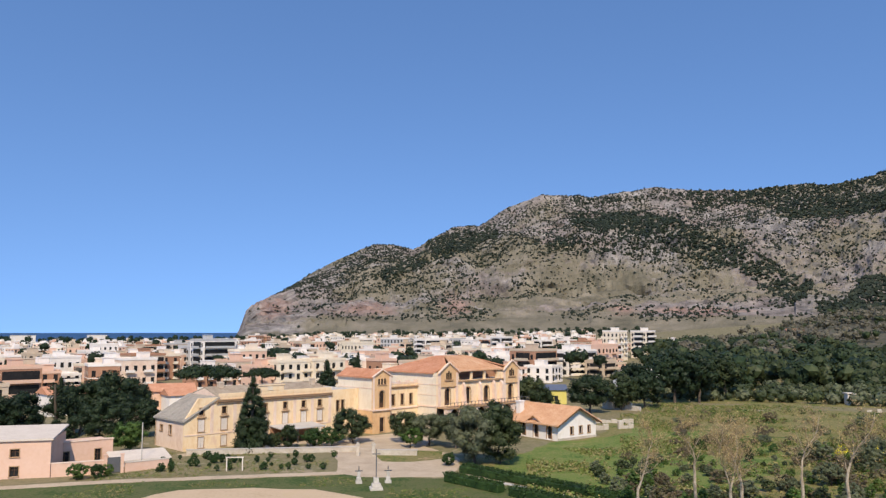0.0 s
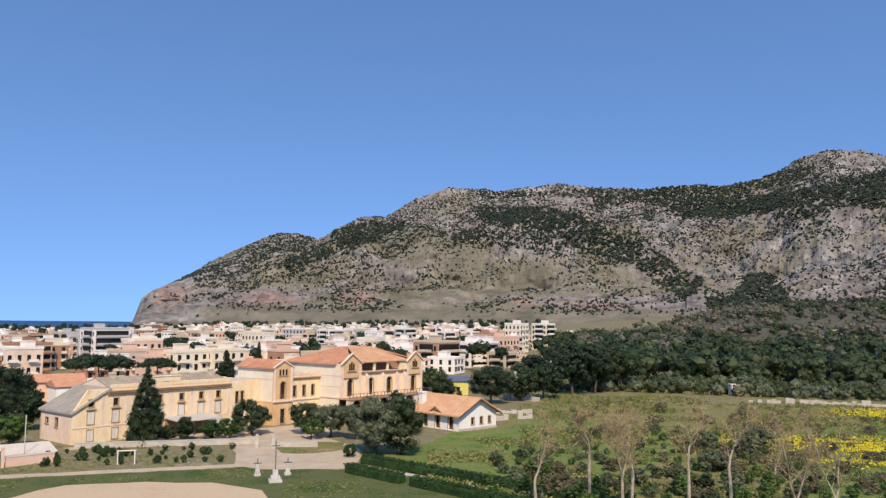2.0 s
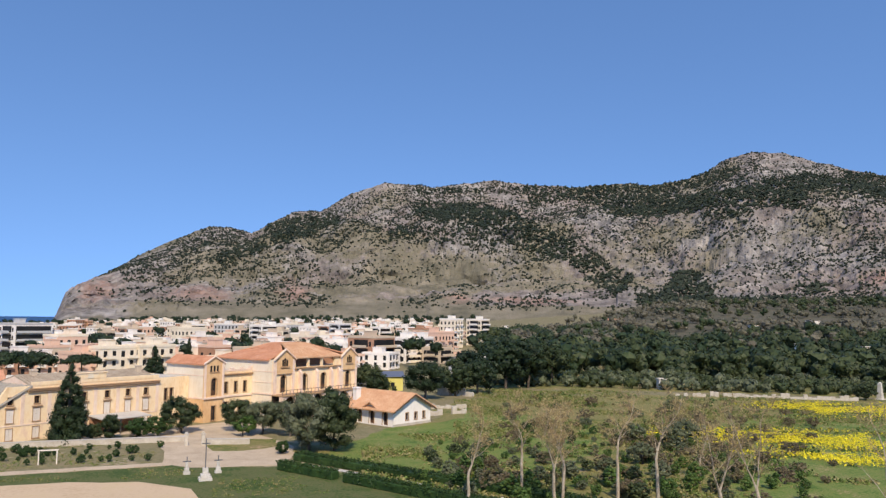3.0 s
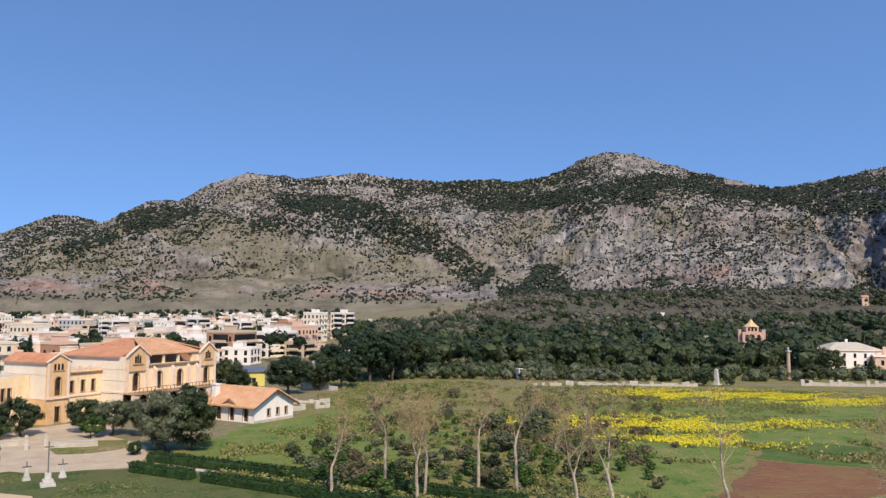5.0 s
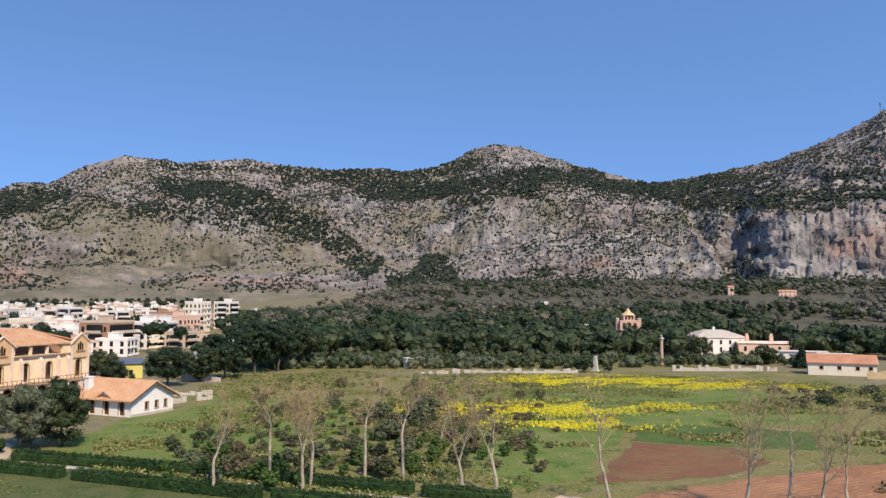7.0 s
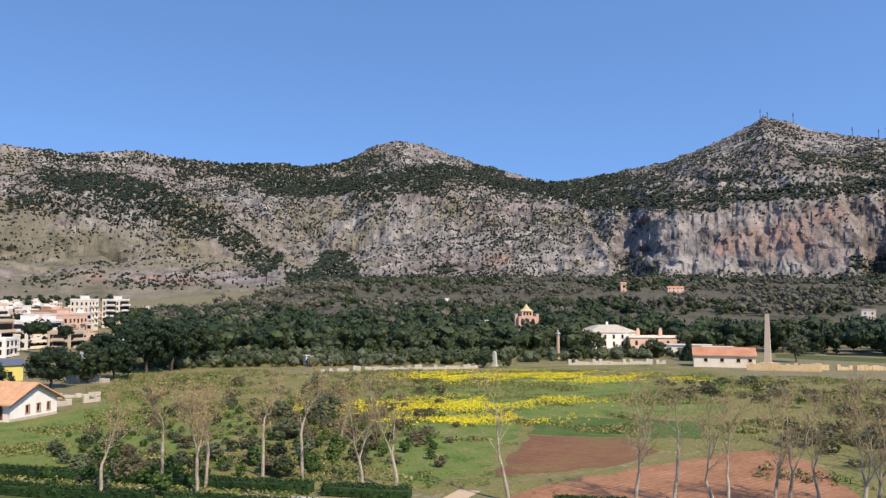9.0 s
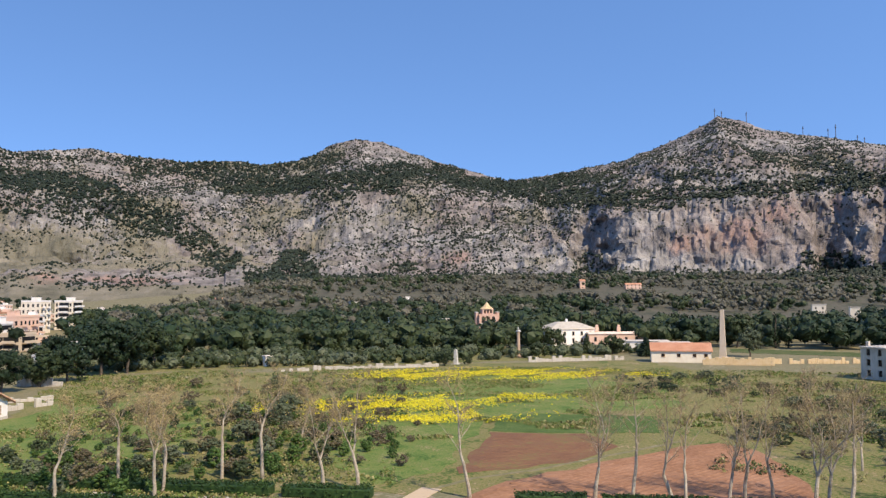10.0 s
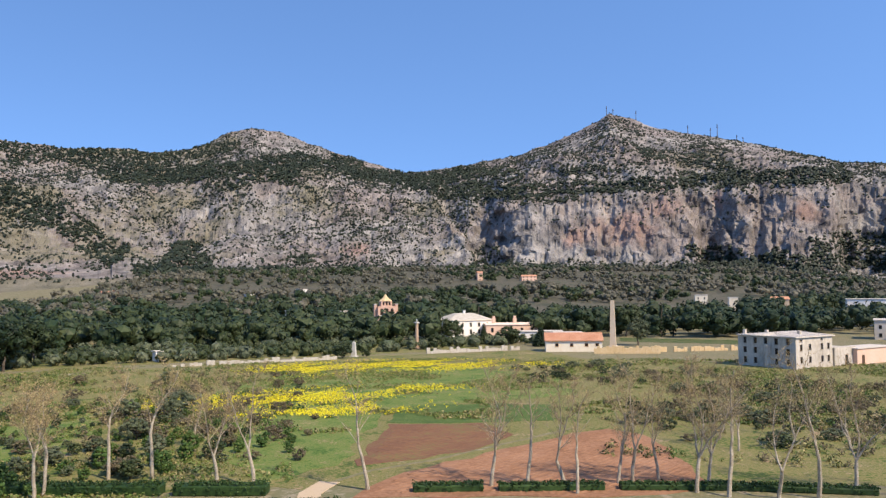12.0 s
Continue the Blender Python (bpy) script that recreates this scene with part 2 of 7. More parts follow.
# ---- builders ----
def mesh_object(name, verts, faces, mat, parent=None, label="", smooth=False):
    """One mesh object from arrays of corners and of equal-sided faces."""
    verts, faces = np.asarray(verts, np.float32), np.asarray(faces, np.int32)
    me = bpy.data.meshes.new(name)
    k = faces.shape[1]
    me.vertices.add(len(verts))
    me.vertices.foreach_set("co", verts.ravel())
    me.loops.add(faces.size)
    me.loops.foreach_set("vertex_index", faces.ravel())
    me.polygons.add(len(faces))
    me.polygons.foreach_set("loop_start", np.arange(len(faces), dtype=np.int32) * k)
    me.polygons.foreach_set("use_smooth", np.full(len(faces), smooth))
    me.update(calc_edges=True)
    me.materials.append(mat)
    ob = new(name, me)
    ob.parent = parent
    if label:
        ob["label"] = label
    return ob


def part(name, bm, mat, parent, label=""):
    me = bpy.data.meshes.new(name)
    bm.to_mesh(me)
    bm.free()
    me.materials.append(mat)
    ob = new(name, me)
    ob.parent = parent
    if label:
        ob["label"] = label
    return ob


def thing(name, m, label, category, group="", kind=""):
    ob = new(name)
    ob.empty_display_size = 0.5
    ob.matrix_world = m
    return tagged(ob, label, category, group, kind)


def box(bm, x0, x1, y0, y1, z0, z1, bevel=0.0):
    r = bmesh.ops.create_cube(bm, size=1.0, matrix=Matrix.LocRotScale(((x0 + x1) / 2, (y0 + y1) / 2, (z0 + z1) / 2), None, (abs(x1 - x0), abs(y1 - y0), abs(z1 - z0))))
    if bevel:
        edges = list({e for v in r["verts"] for e in v.link_edges})
        bmesh.ops.bevel(bm, geom=edges, offset=bevel, segments=1, affect='EDGES')
    return bm


def boxes(*args, bevel=0.0):
    bm = bmesh.new()
    for a in args:
        box(bm, *a, bevel=bevel)
    return bm


def prism(points, y0, y1, bm=None):
    """A solid from an outline in x and z, drawn out from y0 to y1."""
    bm = bm or bmesh.new()
    a = [bm.verts.new((x, y0, z)) for x, z in points]
    b = [bm.verts.new((x, y1, z)) for x, z in points]
    bm.faces.new(a)
    bm.faces.new(b[::-1])
    n = len(points)
    for i in range(n):
        bm.faces.new((a[i], b[i], b[(i + 1) % n], a[(i + 1) % n]))
    bmesh.ops.recalc_face_normals(bm, faces=bm.faces)
    return bm


def slab(corners, thick, bm=None):
    """A plate of four or three corners, thick downwards."""
    bm = bm or bmesh.new()
    a = [bm.verts.new(c) for c in corners]
    b = [bm.verts.new((c[0], c[1], c[2] - thick)) for c in corners]
    bm.faces.new(a)
    bm.faces.new(b[::-1])
    n = len(a)
    for i in range(n):
        bm.faces.new((a[i], b[i], b[(i + 1) % n], a[(i + 1) % n]))
    bmesh.ops.recalc_face_normals(bm, faces=bm.faces)
    return bm


def wall_with_holes(w, h, holes, thick=0.45, z0=0.0):
    """A wall along x from 0 to w, its face at y = 0, with openings (x0, x1, z0, z1) that go through."""
    bm = bmesh.new()
    xs = sorted({0.0, w, *[round(v, 3) for o in holes for v in o[:2]]})
    zs = sorted({z0, h, *[round(v, 3) for o in holes for v in o[2:4]]})
    cache = {}

    def v(x, y, z):
        key = (round(x, 4), y, round(z, 4))
        if key not in cache:
            cache[key] = bm.verts.new((x, y, z))
        return cache[key]

    def solid(i, j):
        if not (0 <= i < len(xs) - 1 and 0 <= j < len(zs) - 1):
            return False
        cx, cz = (xs[i] + xs[i + 1]) / 2, (zs[j] + zs[j + 1]) / 2
        return not any(o[0] < cx < o[1] and o[2] < cz < o[3] for o in holes)

    for i in range(len(xs) - 1):
        for j in range(len(zs) - 1):
            if not solid(i, j):
                continue
            a, b, c, d = xs[i], xs[i + 1], zs[j], zs[j + 1]
            bm.faces.new((v(a, 0, c), v(b, 0, c), v(b, 0, d), v(a, 0, d)))
            bm.faces.new((v(a, thick, d), v(b, thick, d), v(b, thick, c), v(a, thick, c)))
            if not solid(i - 1, j):
                bm.faces.new((v(a, 0, d), v(a, thick, d), v(a, thick, c), v(a, 0, c)))
            if not solid(i + 1, j):
                bm.faces.new((v(b, 0, c), v(b, thick, c), v(b, thick, d), v(b, 0, d)))
            if not solid(i, j - 1):
                bm.faces.new((v(a, 0, c), v(a, thick, c), v(b, thick, c), v(b, 0, c)))
            if not solid(i, j + 1):
                bm.faces.new((v(b, 0, d), v(b, thick, d), v(a, thick, d), v(a, 0, d)))
    return bm


def rows_of(ob_bm, m):
    bmesh.ops.transform(ob_bm, matrix=m, verts=ob_bm.verts)
    return ob_bm


def lattice(ix, iy, iz, seed):
    n = (ix * 374761393 + iy * 668265263 + iz * 2147483647 + seed * 974634641) & 0xFFFFFFFF
    n = ((n ^ (n >> 13)) * 1274126177) & 0xFFFFFFFF
    return ((n ^ (n >> 16)) & 0xFFFF) / 65535.0


def value_noise(x, y, z=None, seed=0):
    """Smooth noise, 0 to 1, on arrays."""
    z = np.zeros_like(x) if z is None else z
    i, j, k = (np.floor(q).astype(np.int64) for q in (x, y, z))
    fx, fy, fz = (q - np.floor(q) for q in (x, y, z))
    fx, fy, fz = (q * q * (3 - 2 * q) for q in (fx, fy, fz))
    out = 0
    for a in (0, 1):
        for b in (0, 1):
            for c in (0, 1):
                out = out + lattice(i + a, j + b, k + c, seed) * (fx if a else 1 - fx) * (fy if b else 1 - fy) * (fz if c else 1 - fz)
    return out


def fbm(x, y, z=None, octaves=5, seed=0, ridged=False):
    total, amp, norm = 0, 1.0, 0
    for o in range(octaves):
        s = 2.03 ** o
        v = value_noise(x * s + 17.3 * o, y * s - 9.1 * o, None if z is None else z * s, seed + o)
        if ridged:
            v = 1 - np.abs(2 * v - 1)
        total, norm, amp = total + amp * v, norm + amp, amp * 0.52
    return total / norm


def smooth(a, b, x):
    q = np.clip((x - a) / (b - a), 0, 1)
    return q * q * (3 - 2 * q)


# ---- lie of the land; bearings in degrees to the right of +y ----
FOOT_RANGE, RIDGE_RANGE = 1300.0, 2400.0
FOOT = [(-180, 0), (-16, 0), (-8, 8), (0, 10), (13, 14), (23, 30), (27, 44), (36, 47), (50, 50), (67, 42), (76, 24), (110, 10), (140, 0), (180, 0)]
CREST = [(-14.9, -0.6), (-14.2, 0.5), (-12.3, 2.15), (-9.2, 4.2), (-7.1, 5.25), (-5.1, 6.2), (-3.5, 6.14), (-2.2, 5.78), (0.75, 7.45), (2.7, 7.6), (4.8, 8.8), (7.3, 9.7), (10.9, 9.5), (15.3, 10.0), (18, 9.65),
         (21.6, 9.45), (24.4, 9.7), (26.2, 9.45), (28.2, 9.7), (30.3, 10.25), (31.6, 11.1), (33.3, 11.47), (35.3, 11.15), (40.3, 9.55), (44.2, 8.45), (46.5, 8.7), (52.1, 9.52), (54.7, 10.35), (57, 11.25),
         (59.05, 12.25), (60.4, 11.95), (62.5, 11.0), (68, 9.8), (72.3, 8.55), (74, 7.95), (80, 7.6), (90, 6.0), (105, 1.5)]
CLIFF = [(-15, 0.0), (-13.4, 1.1), (-7.5, 1.9), (5, 2.4), (20, 2.4), (30, 3.6), (36, 4.2), (46, 5.4), (48.4, 5.6), (52, 5.8), (63.5, 6.55), (68, 6.2), (75, 6.3), (105, 2)]


def foot_height(b):
    return np.interp(b, *zip(*FOOT))


def ground_height(x, y):
    r, b = np.hypot(x, y), np.degrees(np.arctan2(x, y))
    return foot_height(b) * smooth(380, FOOT_RANGE, r) * (1 - smooth(1900, 2600, r)) + 2.2 * (fbm(x / 240, y / 240, seed=5) - 0.5) * smooth(300, 600, r)


def gz(x, y):
    return float(ground_height(np.array([float(x)]), np.array([float(y)]))[0])


def on_ring(b, r):
    return r * math.sin(radians(b)), r * math.cos(radians(b))


def ground():
    rr = np.concatenate([[0.01], np.geomspace(15, 4950, 110)])
    bb = np.radians(np.arange(-180, 180, 1.5))
    R, B = np.meshgrid(rr, bb, indexing="ij")
    X, Y = R * np.sin(B), R * np.cos(B)
    Z = ground_height(X, Y)
    n, m = R.shape
    i, j = np.meshgrid(np.arange(n - 1), np.arange(m), indexing="ij")
    a, b = i * m + j, i * m + (j + 1) % m
    faces = np.stack([a, b, b + m, a + m], -1).reshape(-1, 4)[:, ::-1]
    ob = mesh_object("ground", np.stack([X, Y, Z], -1).reshape(-1, 3), faces, M["soil"], smooth=True)
    tagged(ob, "dry grassy ground reaching to the horizon", "ground", kind="structure")


def sea():
    bb = np.radians(np.linspace(-100, -4, 65))
    rr = np.geomspace(1190, 4960, 14)
    R, B = np.meshgrid(rr, bb, indexing="ij")
    wob = 1 + 0.03 * np.sin(B * 23) * (R < 1200)
    X, Y = R * wob * np.sin(B), R * wob * np.cos(B)
    n, m = R.shape
    i, j = np.meshgrid(np.arange(n - 1), np.arange(m - 1), indexing="ij")
    a = (i * m + j).reshape(-1)
    faces = np.stack([a, a + m, a + m + 1, a + 1], -1)
    ob = mesh_object("water", np.stack([X, Y, np.full_like(X, 1.6)], -1).reshape(-1, 3), faces, M["sea"])
    tagged(ob, "calm deep blue sea out to the horizon", "sea", kind="structure")


def mountain_surface(B, S):
    """Range and height of the mountain at bearing B and step S, 0 at the foot to 1 on the crest, and down behind it to 1.3."""
    crest = np.interp(B, *zip(*CREST))
    crest = crest + 0.10 * (fbm(B * 1.1, B * 0 + 3, seed=8, octaves=5) - 0.5) * smooth(-14, -10, B) * 2
    cl = np.interp(B, *zip(*CLIFF))
    foot = foot_height(B) - 4
    ridge_z = 20 + RIDGE_RANGE * np.tan(np.radians(crest))
    # the ravine and the lesser clefts: the cliffs step back, then come forward again
    edge = 48.9 - 2.4 * np.clip((S - 0.08) / 0.34, 0, 1)
    lip = 64.6 - 9.0 * np.clip(S - 0.22, 0, 0.14)
    wob = 1.6 * (fbm(B * 0.9, S * 16, seed=36, octaves=4) - 0.5)
    back = 155 * smooth(edge, edge + 0.6, B + 0.5 * wob) * (1 - smooth(49.2, 52.6, B + wob)) + 70 * smooth(lip, lip + 0.5, B + 0.4 * wob) * (1 - smooth(65.4, 68.0, B + wob)) + 30 * smooth(68.0, 68.5, B + wob) * (1 - smooth(68.6, 70, B)) + 110 * smooth(73.2, 74.0, B + 0.5 * wob) * (1 - smooth(76, 80, B))
    back = back + 60 * (fbm(B * 0.33, S * 1.6 + 1, seed=31, octaves=3) - 0.5) + 22 * (fbm(B * 1.5, S * 14, seed=33, octaves=4, ridged=True) - 0.5)
    sheer = 0.30 * smooth(26, 34, B) + 0.70 * smooth(46.6, 49.0, B)
    face_r = FOOT_RANGE + 60 + back * (0.35 + 0.65 * sheer)
    cliff_r = face_r + 115 + 255 * (1 - sheer)
    face_z = foot + 10 + 12 * fbm(B * 0.8, B * 0, seed=3) + 12 * (1 - smooth(22, 25, B))
    cliff_z = 20 + cliff_r * np.tan(np.radians(cl + 0.8 * (fbm(B * 0.7, B * 0 + 7, seed=12) - 0.5)))
    cliff_z = np.maximum(np.minimum(cliff_z, ridge_z - 6), face_z + 1)
    s = S
    r = np.where(s < 0.08, FOOT_RANGE - 40 + (face_r - FOOT_RANGE + 40) * s / 0.08, np.where(s < 0.36, face_r + (cliff_r - face_r) * (s - 0.08) / 0.28, cliff_r + (RIDGE_RANGE - cliff_r) * (s - 0.36) / 0.64))
    q = (s - 0.36) / 0.64
    up = np.clip(q, 0, 1)
    bulge = up ** 0.85 + 0.10 * np.sin(up * math.pi * 2) * (1 - sheer * 0.6)
    z = np.where(s < 0.08, foot + (face_z - foot) * (s / 0.08), np.where(s < 0.36, face_z + (cliff_z - face_z) * (s - 0.08) / 0.28, cliff_z + (ridge_z - cliff_z) * bulge))
    over = np.clip(S - 1, 0, 1)
    z = z - over * 900
    x, y = r * np.sin(np.radians(B)), r * np.cos(np.radians(B))
    body = np.where((B < 24) & (B > -7), smooth(0.07, 0.18, s), smooth(0.02, 0.12, s)) * (1 - 0.75 * smooth(0.8, 0.97, s))
    gully = fbm(B * 0.22 + 1.1 * q, q * 2.2, seed=40, octaves=5, ridged=True) - 0.6
    z = z + body * (46 * (fbm(x / 260, y / 260, z / 200, seed=20, octaves=6) - 0.5) + 52 * gully * smooth(0.36, 0.6, s) * (1 - smooth(0.7, 1.0, s)))
    rough = smooth(0.06, 0.12, s) * (1 - smooth(0.30, 0.48, s))
    r = r + rough * 20 * (fbm(x / 60, y / 60, z / 45, seed=25, octaves=5, ridged=True) - 0.55) * (0.45 + 0.55 * sheer)
    r = r + body * (46 - 26 * sheer) * (fbm(x / 60, y / 60, z / 60, seed=28, octaves=4, ridged=True) - 0.5)
    r = r + 42 * (1 - smooth(-8, -4, B)) * smooth(0.01, 0.05, s) * (1 - smooth(0.36, 0.5, s)) * (fbm(x / 45, y / 45, z / 40, seed=37, octaves=5, ridged=True) - 0.55)
    z = z + body * 20 * (fbm(x / 34, y / 34, z / 30, seed=29, octaves=4, ridged=True) - 0.5)
    end = smooth(-15.0, -13.9, B)
    return r, z * end + (1 - end) * np.minimum(z, -5)


def mountain():
    bb = np.arange(-15.0, 105.0, 0.10)
    ss = np.concatenate([np.linspace(0, 0.08, 6)[:-1], np.linspace(0.08, 0.36, 46)[:-1], np.linspace(0.36, 1.0, 95)[:-1], np.linspace(1.0, 1.4, 10)])
    S, B = np.meshgrid(ss, bb, indexing="ij")
    R, Z = mountain_surface(B, S)
    X, Y = R * np.sin(np.radians(B)), R * np.cos(np.radians(B))
    n, m = R.shape
    i, j = np.meshgrid(np.arange(n - 1), np.arange(m - 1), indexing="ij")
    a = (i * m + j).reshape(-1)
    faces = np.stack([a, a + 1, a + m + 1, a + m], -1)
    ob = mesh_object("mountain", np.stack([X, Y, Z], -1).reshape(-1, 3), faces, M["rock"], smooth=False)
    turf, stain = ground_cover(B, np.degrees(np.arctan((Z - EYE) / R)), X, Y, Z)
    for name, values in (("turf", turf), ("stain", stain)):
        ob.data.attributes.new(name, 'FLOAT', 'POINT').data.foreach_set("value", values.astype(np.float32).ravel())
    tagged(ob, "grey limestone mountain with reddish cliffs and scrubby slopes", "mountain", kind="structure")


# red-stained rock faces: bearing, rise, half width, half height in degrees
STAINS = [(62.7, 5.6, 1.5, 1.1), (56.6, 3.6, 1.2, 0.9), (60.0, 4.2, 3.0, 1.8), (40.8, 2.9, 1.5, 0.6), (66.3, 5.8, 0.5, 0.9), (71.8, 5.0, 1.2, 0.9), (0.8, 1.7, 1.6, 0.9), (12.7, 1.4, 1.2, 0.5), (-12.2, 1.6, 1.6, 1.2), (-5.5, 1.5, 2.5, 0.7), (18.0, 1.3, 4.0, 0.4)]


def ground_cover(B, el, X, Y, Z):
    """How much turf and how much red stain lies on the mountain, each 0 to 1."""
    lump = fbm(X / 150, Y / 150, Z / 110, seed=90, octaves=4)
    low = (1 - smooth(3.4, 6.2, el)) * (1 - smooth(24, 29, B)) * smooth(-11, -5, B)
    apron = (1 - smooth(0.5, 1.0, el)) * smooth(-11, -7, B) * (1 - smooth(23, 25.5, B))
    crags = smooth(0.8, 1.1, el) * (1 - smooth(1.7, 2.5, el)) * (smooth(13, 15, B) * (1 - smooth(24, 25.5, B)) + 0.5 * (1 - smooth(-6, 0, B)))
    turf = 0.31 + 0.55 * (lump - 0.5) * 2 + 0.26 * low - 0.4 * crags - 0.25 * smooth(47.5, 49, B) * (1 - smooth(6.4, 7.2, el)) - 0.14 * smooth(30, 34, B) + 0.9 * apron
    stain = np.zeros_like(B)
    for b, e, wb, we in STAINS:
        stain = np.maximum(stain, 0.50 * np.exp(-(((B - b) / wb) ** 2 + ((el - e) / we) ** 2)))
    return np.clip(turf, 0, 1), stain


rng = np.random.default_rng(4)


def clumps(centres, sizes, per, leaf, flat=0.8, shell=0.55, seed=1, core=0.0, fine=True):
    """Loose leaf faces in uneven clumps round the centres: corners and triangles."""
    g = np.random.default_rng(seed)
    n = len(centres)
    d = g.normal(size=(n, per, 3))
    d /= np.linalg.norm(d, axis=2, keepdims=True)
    rad = shell + (1 - shell) * g.random((n, per, 1))
    pos = d * rad * np.asarray(sizes)[:, None, None] * np.array([1, 1, flat])
    pos = pos + np.asarray(centres)[:, None, :]
    ls = np.asarray(sizes)[:, None, None] * leaf * (0.6 + 0.8 * g.random((n, per, 1)))
    side = g.normal(size=(n, per, 3))
    side -= d * (side * d).sum(2, keepdims=True) * 0.75
    side /= np.linalg.norm(side, axis=2, keepdims=True)
    other = np.cross(d + 0.3 * g.normal(size=d.shape), side)
    other /= np.linalg.norm(other, axis=2, keepdims=True)
    tri = np.stack([pos - side * ls, pos + side * ls * 0.9 + other * ls * 0.35, pos + other * ls * 1.3], 2)
    v = tri.reshape(-1, 3)
    f = np.arange(len(v)).reshape(-1, 3)
    if not core:
        return v, f
    # a dense heart to each clump
    k = (1 + 5 ** 0.5) / 2
    ico = np.array([(-1, k, 0), (1, k, 0), (-1, -k, 0), (1, -k, 0), (0, -1, k), (0, 1, k), (0, -1, -k), (0, 1, -k), (k, 0, -1), (k, 0, 1), (-k, 0, -1), (-k, 0, 1)]) / 1.902
    tris = np.array([(0, 11, 5), (0, 5, 1), (0, 1, 7), (0, 7, 10), (0, 10, 11), (1, 5, 9), (5, 11, 4), (11, 10, 2), (10, 7, 6), (7, 1, 8), (3, 9, 4), (3, 4, 2), (3, 2, 6), (3, 6, 8), (3, 8, 9), (4, 9, 5), (2, 4, 11), (6, 2, 10), (8, 6, 7), (9, 8, 1)])
    if not fine:
        ico = np.array([(1, 0, 0), (0, 1, 0), (-1, 0, 0), (0, -1, 0), (0, 0, 1), (0, 0, -1)], float)
        tris = np.array([(0, 1, 4), (1, 2, 4), (2, 3, 4), (3, 0, 4), (1, 0, 5), (2, 1, 5), (3, 2, 5), (0, 3, 5)])
    q = len(ico)
    heart = ico[None] * (core * np.asarray(sizes)[:, None, None]) * (0.75 + 0.5 * g.random((n, q, 1))) * np.array([1, 1, flat]) + np.asarray(centres)[:, None, :]
    fh = tris[None] + (q * np.arange(n))[:, None, None] + len(v)
    return np.concatenate([v, heart.reshape(-1, 3)]), np.concatenate([f, fh.reshape(-1, 3)])


def scatter_stuff(name, centres, sizes, per, leaf, mat, label, category, flat=0.8, seed=1, shell=0.55, core=0.0, fine=True):
    v, f = clumps(centres, sizes, per, leaf, flat, shell, seed, core, fine)
    return tagged(mesh_object(name, v, f, mat), label, category, kind="stuff")


# woods on the slopes as bands from one point to another: bearing, rise, bearing, rise, half width in degrees, density
WOODS = [(10.0, 7.6, 16.2, 7.2, 0.85, 0.85), (14.5, 7.2, 20.5, 5.0, 0.95, 0.95), (19.5, 5.4, 24.2, 2.7, 0.8, 0.95), (8.0, 6.0, 15.0, 5.6, 0.5, 0.4), (-3.6, 3.9, 3.4, 6.9, 0.45, 0.8), (-0.5, 6.3, 3.0, 7.0, 0.5, 0.7),
         (9.5, 9.3, 19.0, 9.3, 0.22, 0.6), (18.0, 9.1, 27.5, 8.7, 0.65, 1.0), (24.0, 8.1, 36.0, 8.3, 0.75, 1.0), (28.0, 9.6, 31.5, 10.0, 0.5, 0.8), (34.0, 9.0, 41.0, 9.0, 0.6, 0.95), (40.0, 8.6, 46.5, 7.7, 0.45, 0.95),
         (25.8, 1.5, 29.8, 1.7, 0.55, 1.0), (28.0, 2.6, 29.5, 2.8, 0.55, 0.9), (30.0, 1.3, 37.0, 1.3, 0.22, 0.8), (36.5, 2.1, 37.6, 2.2, 0.3, 0.7), (37.0, 1.2, 49.0, 1.25, 0.22, 0.9),
         (46.5, 8.0, 52.0, 8.3, 0.5, 0.7), (47.0, 7.1, 59.5, 7.0, 0.5, 0.9), (52.0, 6.6, 57.0, 6.3, 0.35, 0.7), (60.5, 7.5, 74.0, 7.0, 0.5, 0.85), (61.5, 9.3, 67.0, 8.4, 0.35, 0.6), (55.0, 8.6, 60.5, 8.2, 0.35, 0.45),
         (49.0, 1.5, 51.5, 1.5, 0.5, 0.95), (49.2, 2.2, 50.4, 2.6, 0.5, 0.7), (51.0, 1.2, 64.0, 1.3, 0.3, 0.95), (63.8, 1.5, 70.0, 1.4, 0.5, 1.0), (64.5, 2.3, 67.4, 2.0, 0.5, 0.9), (70.0, 1.5, 80.0, 1.6, 0.6, 1.0), (72.6, 2.6, 80.0, 3.0, 0.7, 0.95)]


